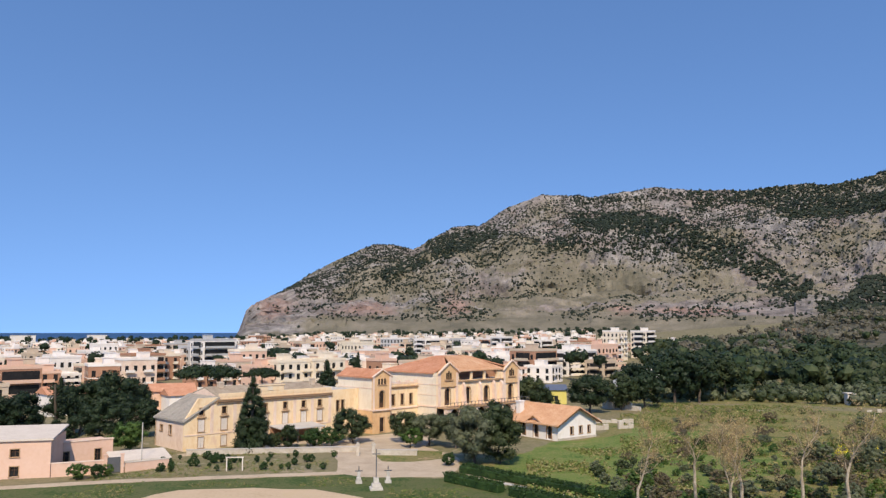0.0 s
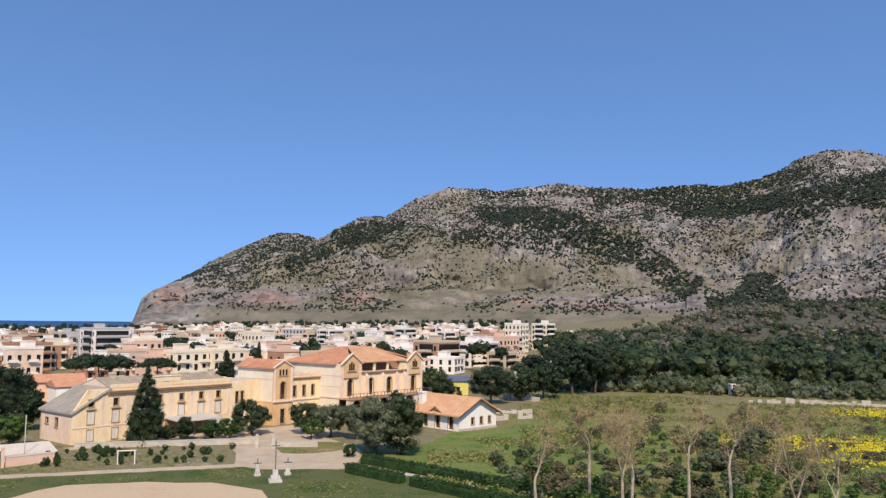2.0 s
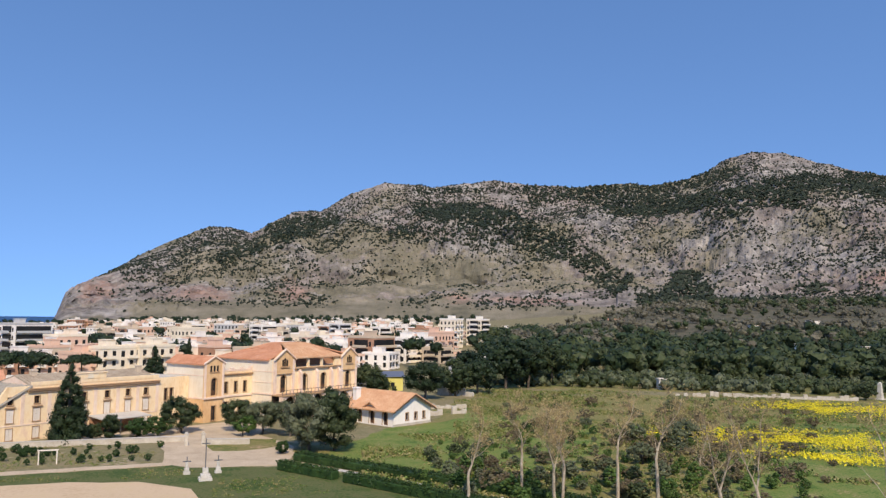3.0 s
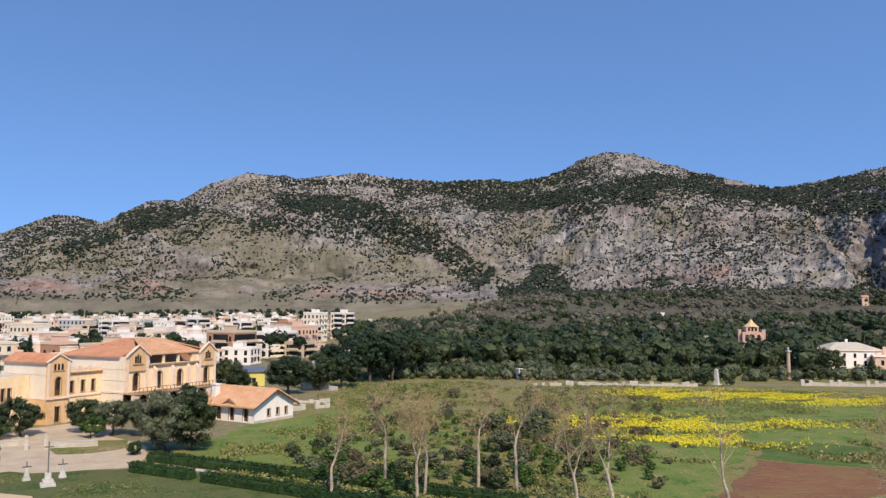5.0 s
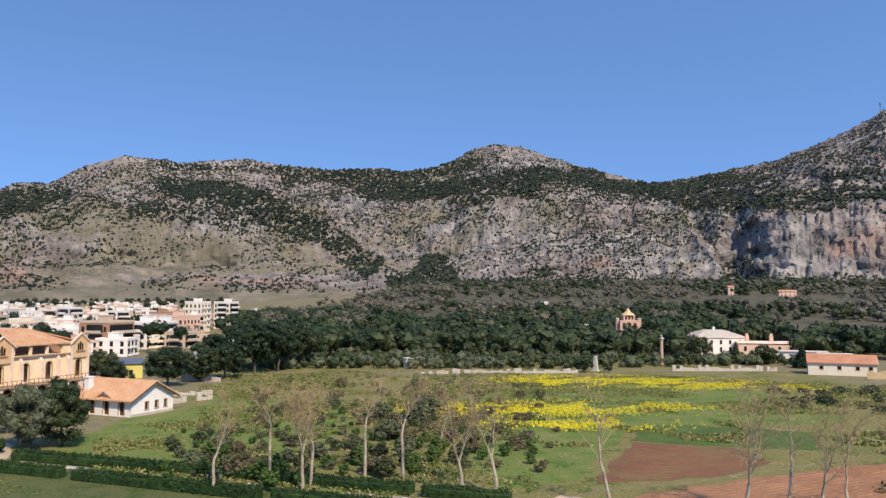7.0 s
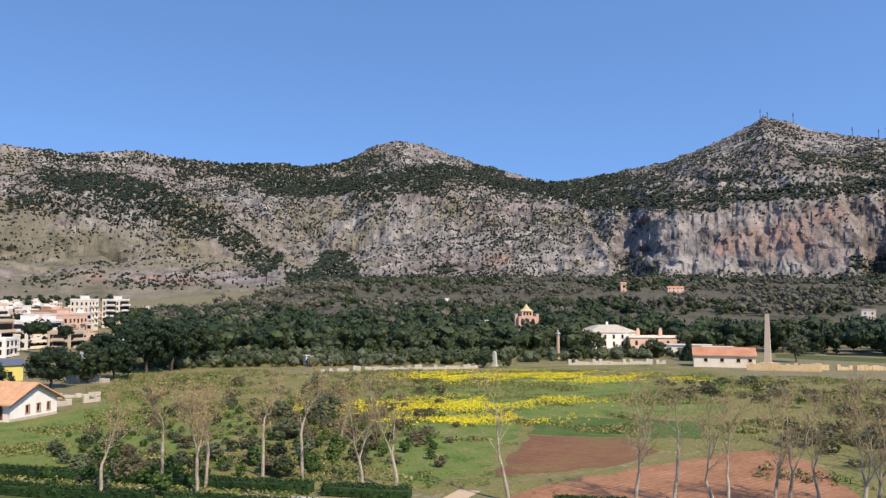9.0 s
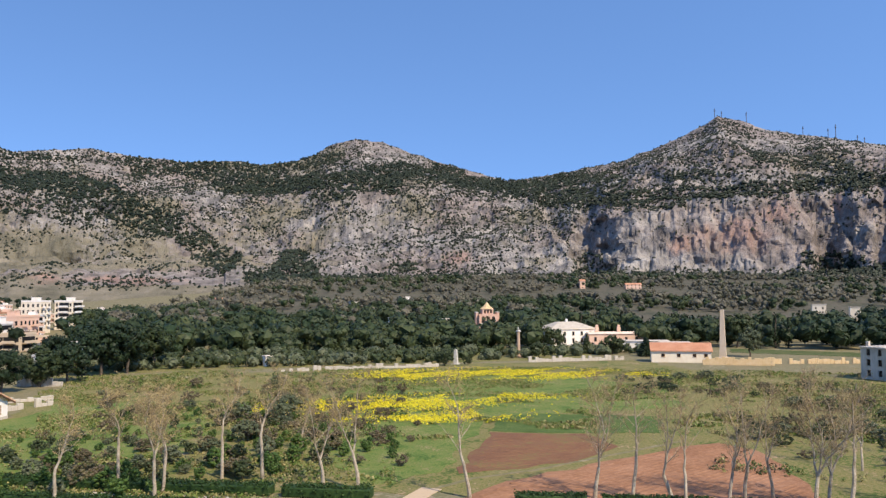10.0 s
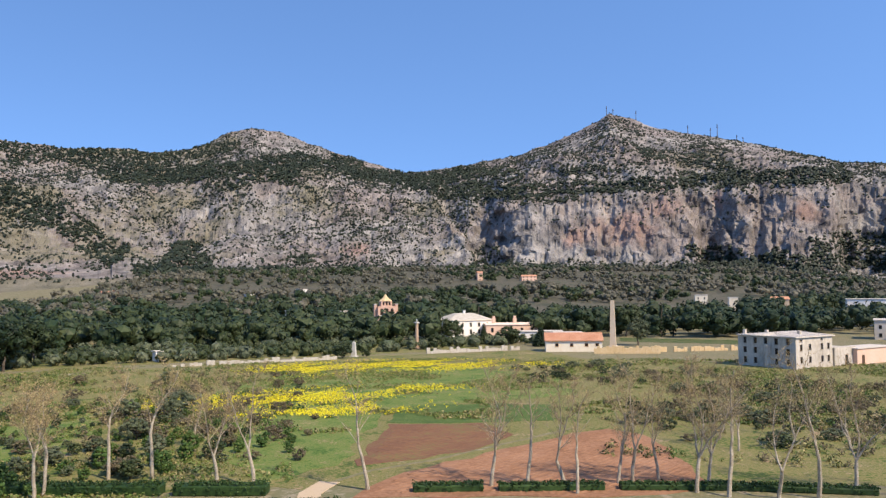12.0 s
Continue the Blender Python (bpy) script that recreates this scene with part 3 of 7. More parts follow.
def hillside_scrub():
    n = 230000
    B, S = rng.uniform(-14, 82, n), rng.uniform(0.02, 1.0, n)
    R, Z = mountain_surface(B, S)
    X, Y = R * np.sin(np.radians(B)), R * np.cos(np.radians(B))
    lump = fbm(X / 130, Y / 130, Z / 130, seed=50, octaves=4)
    el = np.degrees(np.arctan((Z - EYE) / R))
    bw, ew = B + 2.2 * (fbm(X / 90, Y / 90, Z / 90, seed=53) - 0.5), el + 1.3 * (fbm(X / 80, Y / 80, Z / 80, seed=52) - 0.5)
    wood = np.zeros(n)
    for b0, e0, b1, e1, half, full in WOODS:
        db, de = b1 - b0, e1 - e0
        k = np.clip(((bw - b0) * db + (ew - e0) * de) / (db * db + de * de), 0, 1)
        off = np.hypot(bw - b0 - k * db, ew - e0 - k * de)
        wood = np.maximum(wood, full * (1 - smooth(half * 0.75, half * 1.3, off)))
    cliff = smooth(0.08, 0.12, S) * (1 - smooth(0.34, 0.38, S)) * (0.45 * smooth(33, 38, B) * (1 - smooth(3.4, 4.4, el)) + 0.9 * smooth(48.6, 49.4, B))
    apron = (1 - smooth(0.5, 0.9, el)) * (1 - smooth(23.5, 25, B))
    dots = 0.15 + 0.42 * smooth(0.38, 0.60, lump) - 0.20 * (1 - smooth(2.5, 5.5, el)) * (1 - smooth(24, 29, B))
    keep = rng.random(n) < np.clip(dots * (1 - 0.93 * cliff) * (1 - apron) + 0.80 * wood, 0.003, 0.85) * np.interp(S, [0, 0.08, 0.36, 0.361, 1], [0.7, 0.55, 0.55, 1, 1])
    size = rng.uniform(1.3, 4.3, n) * (0.85 + 0.45 * wood)
    c = np.stack([X, Y, Z + size * 0.35], 1)[keep]
    scatter_stuff("hillside_scrub", c, size[keep], 2, 0.75, M["scrub"], "dark green pines and scrub dotted over the mountainside", "scrub", 0.9, 3, 0.5, 0.85, False)


def wood_positions(n, b0, b1, r0, r1, seed, power=1.0):
    g = np.random.default_rng(seed)
    b = g.uniform(b0, b1, n)
    r = r0 + (r1 - r0) * g.random(n) ** power
    return b, r


def far_woods():
    b, r = wood_positions(8200, 8, 84, 285, 1330, 11, 1.15)
    x, y = r * np.sin(np.radians(b)), r * np.cos(np.radians(b))
    lump = fbm(x / 90, y / 90, seed=61, octaves=4)
    start = np.interp(b, [8, 14, 20, 30, 40, 60, 84], [270, 270, 265, 275, 285, 318, 300])
    keep = (r > start) & ((lump > 0.45 - 0.06 * smooth(700, 900, r)) | (r < start + 120))
    keep &= ~((b > 57) & (r < 325) & (b < 72))
    keep &= (r < np.interp(b + 3.0 * (fbm(x / 50, y / 50, seed=65) - 0.5) * 2, [13, 17, 21, 25, 29], [600, 680, 820, 1050, 1400]) + 160 * (rng.random(len(b)) - 0.5)) & ~((b < 14.5) & (r < 500))
    keep &= ~((b < 15) & (r > 500) & (r < 1000))
    for b0, r0, half in ((42.7, 402, 1.6), (48.4, 345, 2.0), (51.0, 345, 2.4), (54.0, 310, 2.6), (59.0, 290, 1.0), (52.8, 885, 1.0), (75.0, 350, 3.0)):
        keep &= ~((np.abs(b - b0) < half) & (r < r0 + 12) & (r > r0 - 75))
    b, r, x, y, lump = b[keep], r[keep], x[keep], y[keep], lump[keep]
    h = (5.0 + 6.5 * rng.random(len(b)) ** 1.5) * (0.8 + 0.5 * lump)
    h *= np.interp(r, [280, 480, 700, 1300], [0.95, 1.0, 0.78, 0.72])
    z = ground_height(x, y)
    kind = fbm(x / 60, y / 60, seed=77, octaves=3) + 0.24 * smooth(460, 760, r) + 0.25 * (rng.random(len(b)) - 0.5)
    kind = np.where(r < 420, np.minimum(kind, 0.63), kind)
    for name, sel, mat, label in (("pine_wood", kind < 0.52, M["pine"], "dense dark evergreen park wood"), ("oak_wood", (kind >= 0.52) & (kind < 0.69), M["oak"], "mixed green wood on the plain"),
                                  ("bare_brush", kind >= 0.69, M["heath"], "greyish brown leafless brush on the plain")):
        hs = h[sel]
        # three uneven lobes a crown
        cs, ss = [], []
        for k in range(3):
            off = rng.normal(size=(len(hs), 3)) * hs[:, None] * np.array([0.22, 0.22, 0.10])
            cs.append(np.stack([x[sel], y[sel], z[sel] + hs * (0.55 + 0.12 * k)], 1) + off)
            ss.append(hs * rng.uniform(0.30, 0.48, len(hs)))
        scatter_stuff(name, np.concatenate(cs), np.concatenate(ss), 26 if name == "bare_brush" else 46, 0.24 if name == "bare_brush" else 0.2, mat, label, "woodland", 0.9, 7, 0.72, 0.74)


ground()
sea()
mountain()
hillside_scrub()
far_woods()


# ---- the estate buildings: x along the fronts, y to the back ----
def frame_at(x, y, turn):
    return pose(x, y, 0, 0, 0, turn)


def window(parent, x, z, w, h, y=0.0, kind="dark", arch=False, m=Matrix(), trim="trim"):
    """A window or door in an opening: surround, frame and pane or shutters, set into a wall whose face is at y."""
    bm = boxes((x - w / 2 - 0.10, x - w / 2, y - 0.06, y + 0.10, z, z + h), (x + w / 2, x + w / 2 + 0.10, y - 0.06, y + 0.10, z, z + h),
               (x - w / 2 - 0.10, x + w / 2 + 0.10, y - 0.06, y + 0.10, z + h, z + h + 0.12), (x - w / 2 - 0.16, x + w / 2 + 0.16, y - 0.12, y + 0.10, z - 0.12, z))
    win = part("window", rows_of(bm, m), M[trim], parent)
    if kind == "shutter":
        bm = boxes((x - w / 2 + 0.01, x - 0.015, y + 0.02, y + 0.07, z + 0.01, z + h - 0.01), (x + 0.015, x + w / 2 - 0.01, y + 0.02, y + 0.07, z + 0.01, z + h - 0.01))
        part("shutter", rows_of(bm, m), M["shutter"], win, "closed white painted shutters")
    else:
        part("pane", rows_of(boxes((x - w / 2, x + w / 2, y + 0.26, y + 0.30, z, z + h)), m), M["glass"], win)
        bm = boxes((x - 0.04, x + 0.04, y + 0.20, y + 0.255, z, z + h), (x - w / 2, x + w / 2, y + 0.20, y + 0.255, z + h * 0.62, z + h * 0.62 + 0.07),
                   (x - w / 2, x - w / 2 + 0.07, y + 0.19, y + 0.25, z, z + h), (x + w / 2 - 0.07, x + w / 2, y + 0.19, y + 0.25, z, z + h))
        part("window_frame", rows_of(bm, m), M["wood"], win)
    return win


def arch_outline(x, z, w, h, n=10):
    r = w / 2
    pts = [(x - r, z), (x + r, z)]
    return pts + [(x + r * math.cos(a), z + h - r + r * math.sin(a)) for a in np.linspace(0, math.pi, n)]


def arch_window(parent, x, z, w, h, y=0.0, m=Matrix(), fill="wood"):
    """A round-headed window: a spandrel closes the top corners of its square opening, with a raised surround."""
    r, top = w / 2, z + h
    bm = bmesh.new()
    for s in (-1, 1):
        arc = [(x + s * r * math.cos(a), top - r + r * math.sin(a)) for a in np.linspace(0, math.pi / 2, 6)]
        prism([(x + s * r, top)] + (arc if s > 0 else arc), y + 0.01, y + 0.30, bm)
    win = part("arched_window", rows_of(bm, m), M["orange"], parent)
    ring = bmesh.new()
    for a0, a1 in zip(np.linspace(0, math.pi, 11)[:-1], np.linspace(0, math.pi, 11)[1:]):
        q = [(x + k * math.cos(a), top - r + k * math.sin(a)) for k, a in ((r, a0), (r + 0.16, a0), (r + 0.16, a1), (r, a1))]
        prism(q, y - 0.07, y + 0.02, ring)
    box(ring, x - r - 0.16, x - r, y - 0.07, y + 0.02, z, top - r)
    box(ring, x + r, x + r + 0.16, y - 0.07, y + 0.02, z, top - r)
    part("surround", rows_of(ring, m), M["trim"], win)
    part("pane", rows_of(boxes((x - r, x + r, y + 0.36, y + 0.40, z, top)), m), M["glass"], win)
    bm = boxes((x - 0.05, x + 0.05, y + 0.30, y + 0.355, z, top), (x - r, x + r, y + 0.30, y + 0.355, top - r - 0.05, top - r + 0.05), (x - r, x - r + 0.09, y + 0.30, y + 0.355, z, top - r), (x + r - 0.09, x + r, y + 0.30, y + 0.355, z, top - r),
               (x - r, x + r, y + 0.31, y + 0.35, z, z + h * 0.28))
    part("window_frame", rows_of(bm, m), M["wood"], win, "dark stained window frame")
    return win


def tiled_plane(name, corners, mat, parent, label, step=0.55):
    """A tiled roof slope: a plate under raised courses. corners: eave left, eave right, top right, top left."""
    a, b, c, d = (Vector(p) for p in corners)
    roof = part(name, slab([a, b, c, d], 0.16), mat, parent, label)
    n = max(3, int((b - a).length / step))
    up = (b - a).cross(d - a).normalized()
    if up.z < 0:
        up = -up
    bm = bmesh.new()
    for i in range(n):
        f0, f1 = (i + 0.12) / n, (i + 0.72) / n
        p = [a.lerp(b, f0), a.lerp(b, f1), d.lerp(c, f1), d.lerp(c, f0)]
        lo = [bm.verts.new(q + up * 0.004) for q in p]
        hi = [bm.verts.new(q.lerp((p[0] + p[1] + p[2] + p[3]) / 4, 0.012) + up * (0.09 + 0.02 * ((i * 7) % 3))) for q in p]
        bm.faces.new(hi)
        for k in range(4):
            bm.faces.new((lo[k], lo[(k + 1) % 4], hi[(k + 1) % 4], hi[k]))
    bmesh.ops.recalc_face_normals(bm, faces=bm.faces)
    tagged(part("tiling", bm, mat, roof), kind="stuff")
    return roof


TURN = 44.0
U, N = Vector((math.cos(radians(TURN)), math.sin(radians(TURN)), 0)), Vector((-math.sin(radians(TURN)), math.cos(radians(TURN)), 0))


def side_frame(depth):
    """Local frame of the left flank: its x runs from back to front, its y into the house."""
    return Matrix(((0, 1, 0, 0), (-1, 0, 0, depth), (0, 0, 1, 0), (0, 0, 0, 1)))


def long_house():
    L, D, H, lean = 36.2, 11.0, 8.5, 6.2
    h = thing("long_house", frame_at(-42.7, 132.3, TURN), "long two-storey ochre plastered estate house with white shutters", "house")
    xs = [3.0, 7.2, 11.2, 15.2, 19.4, 23.4, 27.0]
    holes, items = [], []
    for i, x in enumerate(xs):
        items += [(x, 5.75, 0.85, 1.15, "dark"), (x, 3.0, 1.15, 2.0, "shutter")]
        if i in (0, 1, 6):
            items.append((x, 0.35, 1.05, 1.75, "shutter"))
    items += [(31.2, 4.3, 0.75, 2.2, "dark"), (32.4, 4.3, 0.75, 2.2, "dark")]
    holes = [(x - w / 2, x + w / 2, z, z + hh) for x, z, w, hh, k in items]
    front = [o for o in holes]
    bm = wall_with_holes(L, H, front)
    # the low end under the lean-to is cut to the roof's slope
    for v in bm.verts:
        if v.co.x < 0.01 and v.co.z > 4.9:
            v.co.z = 4.9
    wall = part("front_wall", bm, M["ochre"], h)
    for x, z, w, hh, k in items:
        window(h, x, z, w, hh, kind=k)
    for i, x in enumerate(xs):
        part("hood_mould", boxes((x - 0.85, x + 0.85, -0.22, 0, 5.22, 5.42), bevel=0.03), M["trim"], h)
    holes = [(2.0, 3.0, 2.7, 3.7), (5.4, 6.4, 2.3, 3.9)]
    m = side_frame(D)
    part("end_wall", rows_of(wall_with_holes(D - 0.46, 4.9, holes), m), M["ochre_worn"], h, "patched pinkish plaster end wall")
    for o in holes:
        window(h, (o[0] + o[1]) / 2, o[2], o[1] - o[0], o[3] - o[2], kind="dark", m=m)
    part("rear_wall", boxes((0, L, D - 0.45, D, 0, 4.9), (lean, L, D - 0.45, D, 4.9, H)), M["ochre"], h)
    # black sheets added behind the windows as the rooms' shade
    part("room_shade", boxes((0.5, L, 1.6, 1.7, 0, 4.8), (lean, L, 1.6, 1.7, 4.9, H - 0.6)), M["shade_black"], h, "near-black sheets painted as the shade of the rooms")
    part("string_course", boxes((0, 29.5, -0.08, 0.0, 2.45, 2.62)), M["ochre_worn"], h)
    part("cornice", boxes((lean - 0.6, 29.6, -0.45, 0.0, 7.75, 7.98), (lean - 0.6, 29.6, -0.30, 0.0, 7.5, 7.75), (lean - 0.6, 29.6, -0.55, 0.2, 7.98, 8.12)), M["trim"], h, "projecting brown cornice under the parapet")
    part("parapet", boxes((lean, 29.6, -0.06, 0.3, 8.5, 9.1), (13.2, 19.0, -0.1, 0.35, 9.1, 10.0), (13.0, 19.2, -0.22, 0.45, 10.0, 10.18), bevel=0.02), M["ochre"], h)
    part("medallion", rows_of(prism(arch_outline(16.1, 9.2, 1.0, 1.0, 14), -0.16, -0.1), Matrix()), M["cream"], h)
    for x in (4.9, 9.2, 17.2, 21.4, 25.3, 29.3):
        part("pilaster", boxes((x - 0.3, x + 0.3, -0.07, 0.0, 2.62, 7.5)), M["ochre_worn"], h, "faded pilaster strip")
    tiled_plane("lean_to_roof", [(-0.35, D + 0.2, 4.85), (-0.35, -0.3, 4.85), (lean, -0.3, 8.55), (lean, D + 0.2, 8.55)], M["tiles_grey"], h, "grey lichened lean-to tile roof")
    tiled_plane("roof", [(lean, 0.35, 8.55), (29.5, 0.35, 8.55), (29.5, 5.5, 9.9), (lean, 5.5, 9.9)], M["rubble"], h, "sagging old roof patched with rubble")
    tiled_plane("rear_roof", [(lean, D, 8.4), (29.5, D, 8.4), (29.5, 5.5, 9.9), (lean, 5.5, 9.9)], M["rubble"], h, "sagging old rear roof slope")
    part("end_gable", prism([(0.35, 8.5), (D, 8.4), (5.5, 9.85)], 0, 0.3, None), M["ochre_worn"], h).matrix_local = Matrix(((0, 1, 0, lean), (1, 0, 0, 0), (0, 0, 1, 0), (0, 0, 0, 1)))
    part("link_roof", boxes((29.6, L, 0.3, D, 8.2, 8.42)), M["concrete"], h)
    for x, y in ((8.5, 4.4), (9.6, 6.6), (27.5, 3.6)):
        part("chimney", boxes((x, x + 0.9, y, y + 0.7, 8.7, 10.5), (x - 0.1, x + 1.0, y - 0.1, y + 0.8, 10.5, 10.65)), M["beige"], h)
    # porch with a flat canopy
    part("canopy", slab([(16.0, -4.6, 2.6), (25.2, -4.6, 2.6), (25.2, -0.1, 3.0), (16.0, -0.1, 3.0)], 0.15), M["concrete"], h, "flat porch canopy on thin posts")
    for x in (16.3, 19.2, 22.1, 24.9):
        part("canopy_post", boxes((x, x + 0.15, -4.5, -4.35, 0, 2.45)), M["iron"], h)
    # canopy's shade on the front, put in as a dark brown block
    part("painted_porch_shade", boxes((16.2, 25.0, -0.5, -0.1, 0, 2.3)), M["brown"], h, "dark brown block painted as the shade under the canopy")


def tower_wing():
    W, D = 4.4, 11.0
    h = thing("gabled_wing", frame_at(-13.5, 154.4, TURN), "ochre gabled wing with an arched window and terracotta roof", "house")
    top = 10.9
    part("front_wall", wall_with_holes(W, top, [(1.55, 2.85, 4.9, 8.2), (1.7, 2.8, 0.3, 3.0)]), M["orange"], h)
    arch_window(h, 2.2, 4.9, 1.3, 3.3)
    win = window(h, 2.25, 0.3, 1.1, 2.7)
    part("pediment", prism([(0, top), (W, top), (W / 2, top + 1.25)], 0, 0.45), M["orange"], h)
    bm = boxes((-0.25, W + 0.25, -0.3, 0.0, 4.35, 4.65), (-0.12, 0.35, -0.12, 0.0, 4.65, top), (W - 0.35, W + 0.12, -0.12, 0.0, 4.65, top))
    for s in (0, 1):
        x0, x1 = (-0.35, W / 2) if s == 0 else (W + 0.35, W / 2)
        prism([(x0, top - 0.15), (x0, top + 0.1), (x1, top + 1.5), (x1, top + 1.25)], -0.3, 0.0, bm)
    part("mouldings", bm, M["ochre_worn"], h, "pale stone mouldings and corner strips")
    for x in (1.45, 2.2, 2.95):
        # slit openings drawn as black plates, their inner shade painted
        part("slit_window_shade", boxes((x - 0.22, x + 0.22, -0.03, -0.005, 9.4, 10.5)), M["shade_black"], h)
    part("slit_sill", boxes((1.0, 3.4, -0.14, 0.0, 9.2, 9.38)), M["trim"], h)
    m = side_frame(D)
    part("flank_wall", rows_of(wall_with_holes(D - 0.46, top, []), m), M["cream"], h, "plain cream plaster flank wall")
    for za, zb, out in ((8.6, 8.75, 0.05), (4.35, 4.62, 0.12), (10.6, 10.8, 0.08)):
        part("flank_band", rows_of(boxes((0, D, -out, 0, za, zb)), m), M["ochre_worn"], h)
    part("flank_base", rows_of(boxes((0, D, -0.06, 0, 0.0, 4.35)), m), M["orange"], h)
    part("far_flank", boxes((W - 0.45, W, 0.46, D, 0, top)), M["cream"], h)
    part("rear_wall", boxes((0, W, D, D + 0.4, 0, top)), M["cream"], h)
    # added black sheet: shade inside the wing
    part("back_shade", boxes((0.45, W - 0.45, 1.4, 1.5, 0, top)), M["shade_black"], h)
    for s in (0, 1):
        x0 = -0.45 if s == 0 else W + 0.45
        tiled_plane("roof_slope", [(x0, -0.1, top - 0.12), (x0, D + 0.4, top - 0.12), (W / 2, D + 0.4, top + 1.35), (W / 2, -0.1, top + 1.35)], M["tiles"], h, "terracotta tile roof slope")
    # lower range with three windows
    r = thing("middle_range", frame_at(*(Vector((-13.5, 154.4, 0)) + U * 4.4 + N * 0.7).xy, TURN), "ochre two-storey range with three framed windows", "house")
    Lr, Hr = 7.8, 9.2
    holes = [(x - 0.4, x + 0.4, 5.1, 7.2) for x in (1.3, 3.7, 6.0)] + [(0.9, 1.9, 1.2, 3.4), (4.4, 5.4, 1.2, 3.4)]
    part("front_wall", wall_with_holes(Lr, Hr, holes), M["ochre"], r)
    for o in holes:
        window(r, (o[0] + o[1]) / 2, o[2], o[1] - o[0], o[3] - o[2], kind="dark")
    part("cornice", boxes((0, Lr, -0.4, 0, 8.6, 8.8), (0, Lr, -0.25, 0, 8.4, 8.6)), M["trim"], r)
    part("string_course", boxes((0, Lr, -0.2, 0, 4.35, 4.65)), M["ochre_worn"], r)
    part("parapet", boxes((0, Lr, -0.05, 0.3, Hr, 9.55), (0.1, 0.8, -0.1, 0.4, 9.55, 10.0), (2.4, 3.1, -0.1, 0.4, 9.55, 9.9), (4.8, 5.5, -0.1, 0.4, 9.55, 9.9), (7.1, 7.7, -0.1, 0.4, 9.55, 10.0)), M["ochre_worn"], r)
    part("roof_terrace", boxes((0, Lr, 0.3, 7.0, 8.9, 9.1)), M["concrete"], r)
    # added black sheet: shade behind the three windows
    part("back_shade", boxes((0.1, Lr - 0.1, 1.4, 1.5, 0, 8.8)), M["shade_black"], r)


def hall():
    L, D, top = 24.5, 17.0, 11.4
    h = thing("loggia_hall", frame_at(-1.0, 159.1, TURN), "large ochre hall with arched windows, open loggia and terracotta roof", "house")
    gl, gr = 5.4, 19.4
    arches = [2.7, 8.6, 14.2, 21.9]
    holes = [(x - 0.75, x + 0.75, 4.9, 8.3) for x in arches] + [(6.0, 9.6, 9.75, 11.36), (10.0, 13.6, 9.75, 11.36), (14.0, 17.6, 9.75, 11.36)]
    part("front_wall", wall_with_holes(L, top, holes, thick=0.5), M["ochre"], h)
    for x in arches:
        arch_window(h, x, 4.9, 1.5, 3.4)
    for x0, x1 in ((0, gl), (gr, L)):
        mid = (x0 + x1) / 2
        g = part("gable_front", prism([(x0, top), (x1, top), (mid, top + 1.9)], -0.35, 0.3), M["orange"], h, "orange plastered gable over an arched window")
        for xa in (x0 - 0.05, x1 - 0.55):
            part("corner_strip", boxes((xa, xa + 0.6, -0.35, -0.004, 4.7, top)), M["ochre_worn"], g)
        bm = bmesh.new()
        for a, b in ((x0 - 0.3, mid), (x1 + 0.3, mid)):
            prism([(a, top - 0.15), (a, top + 0.12), (b, top + 2.2), (b, top + 1.93)], -0.7, -0.35, bm)
        part("raking_cornice", bm, M["ochre_worn"], g)
        for dx, hh in ((-0.55, 0.8), (0, 1.15), (0.55, 0.8)):
            # no hollow: the niche's shade is a black plate on the gable
            part("niche_shade", prism(arch_outline(mid + dx, top - 1.3, 0.42, hh + 0.5), -0.40, -0.352), M["shade_black"], g)
        part("niche_sill", boxes((mid - 1.2, mid + 1.2, -0.55, -0.352, top - 1.6, top - 1.35)), M["trim"], g)
        part("gable_panel", boxes((x0 + 0.55, x1 - 0.55, -0.33, -0.004, 8.6, top)), M["orange"], g)
    part("loggia_sill", boxes((gl + 0.1, gr - 0.1, -0.45, -0.004, 9.45, 9.7)), M["trim"], h)
    for x in (7.0, 11.8, 16.2, 18.6):
        part("buttress", prism([(0.0, 4.7), (-0.95, 4.7), (-0.75, 8.6), (-0.25, 9.4), (0.0, 9.4)], x - 0.28, x + 0.28), M["ochre_worn"], h, "sloping pale stone buttress").matrix_local = Matrix(((0, 1, 0, 0), (1, 0, 0, 0), (0, 0, 1, 0), (0, 0, 0, 1)))
    part("loggia_floor", boxes((0.5, L - 0.5, 0.5, 5.0, 9.5, 9.7)), M["concrete"], h)
    part("loggia_back", boxes((0.5, L - 0.5, 4.6, 4.9, 9.7, top)), M["brown"], h)
    # added black sheet: shade behind the hall's arched windows
    part("inner_shade", boxes((0.5, L - 0.5, 1.6, 1.8, 0.2, 9.4)), M["shade_black"], h)
    m = side_frame(D)
    part("flank_wall", rows_of(wall_with_holes(D - 0.51, top, []), m), M["cream"], h, "tall cream plaster flank wall")
    for za, zb, out in ((9.0, 9.14, 0.06), (6.9, 7.0, 0.06), (4.6, 4.9, 0.14)):
        part("flank_band", rows_of(boxes((0, D, -out, 0, za, zb)), m), M["ochre_worn"], h)
    part("far_flank", boxes((L - 0.5, L, 0.51, D, 0, top)), M["ochre"], h)
    part("rear_wall", boxes((0, L, D, D + 0.4, 0, top)), M["cream"], h)
    # roofs: a long slope over the flank and a hipped roof over the loggia
    z0, z1 = top - 0.05, top + 2.0
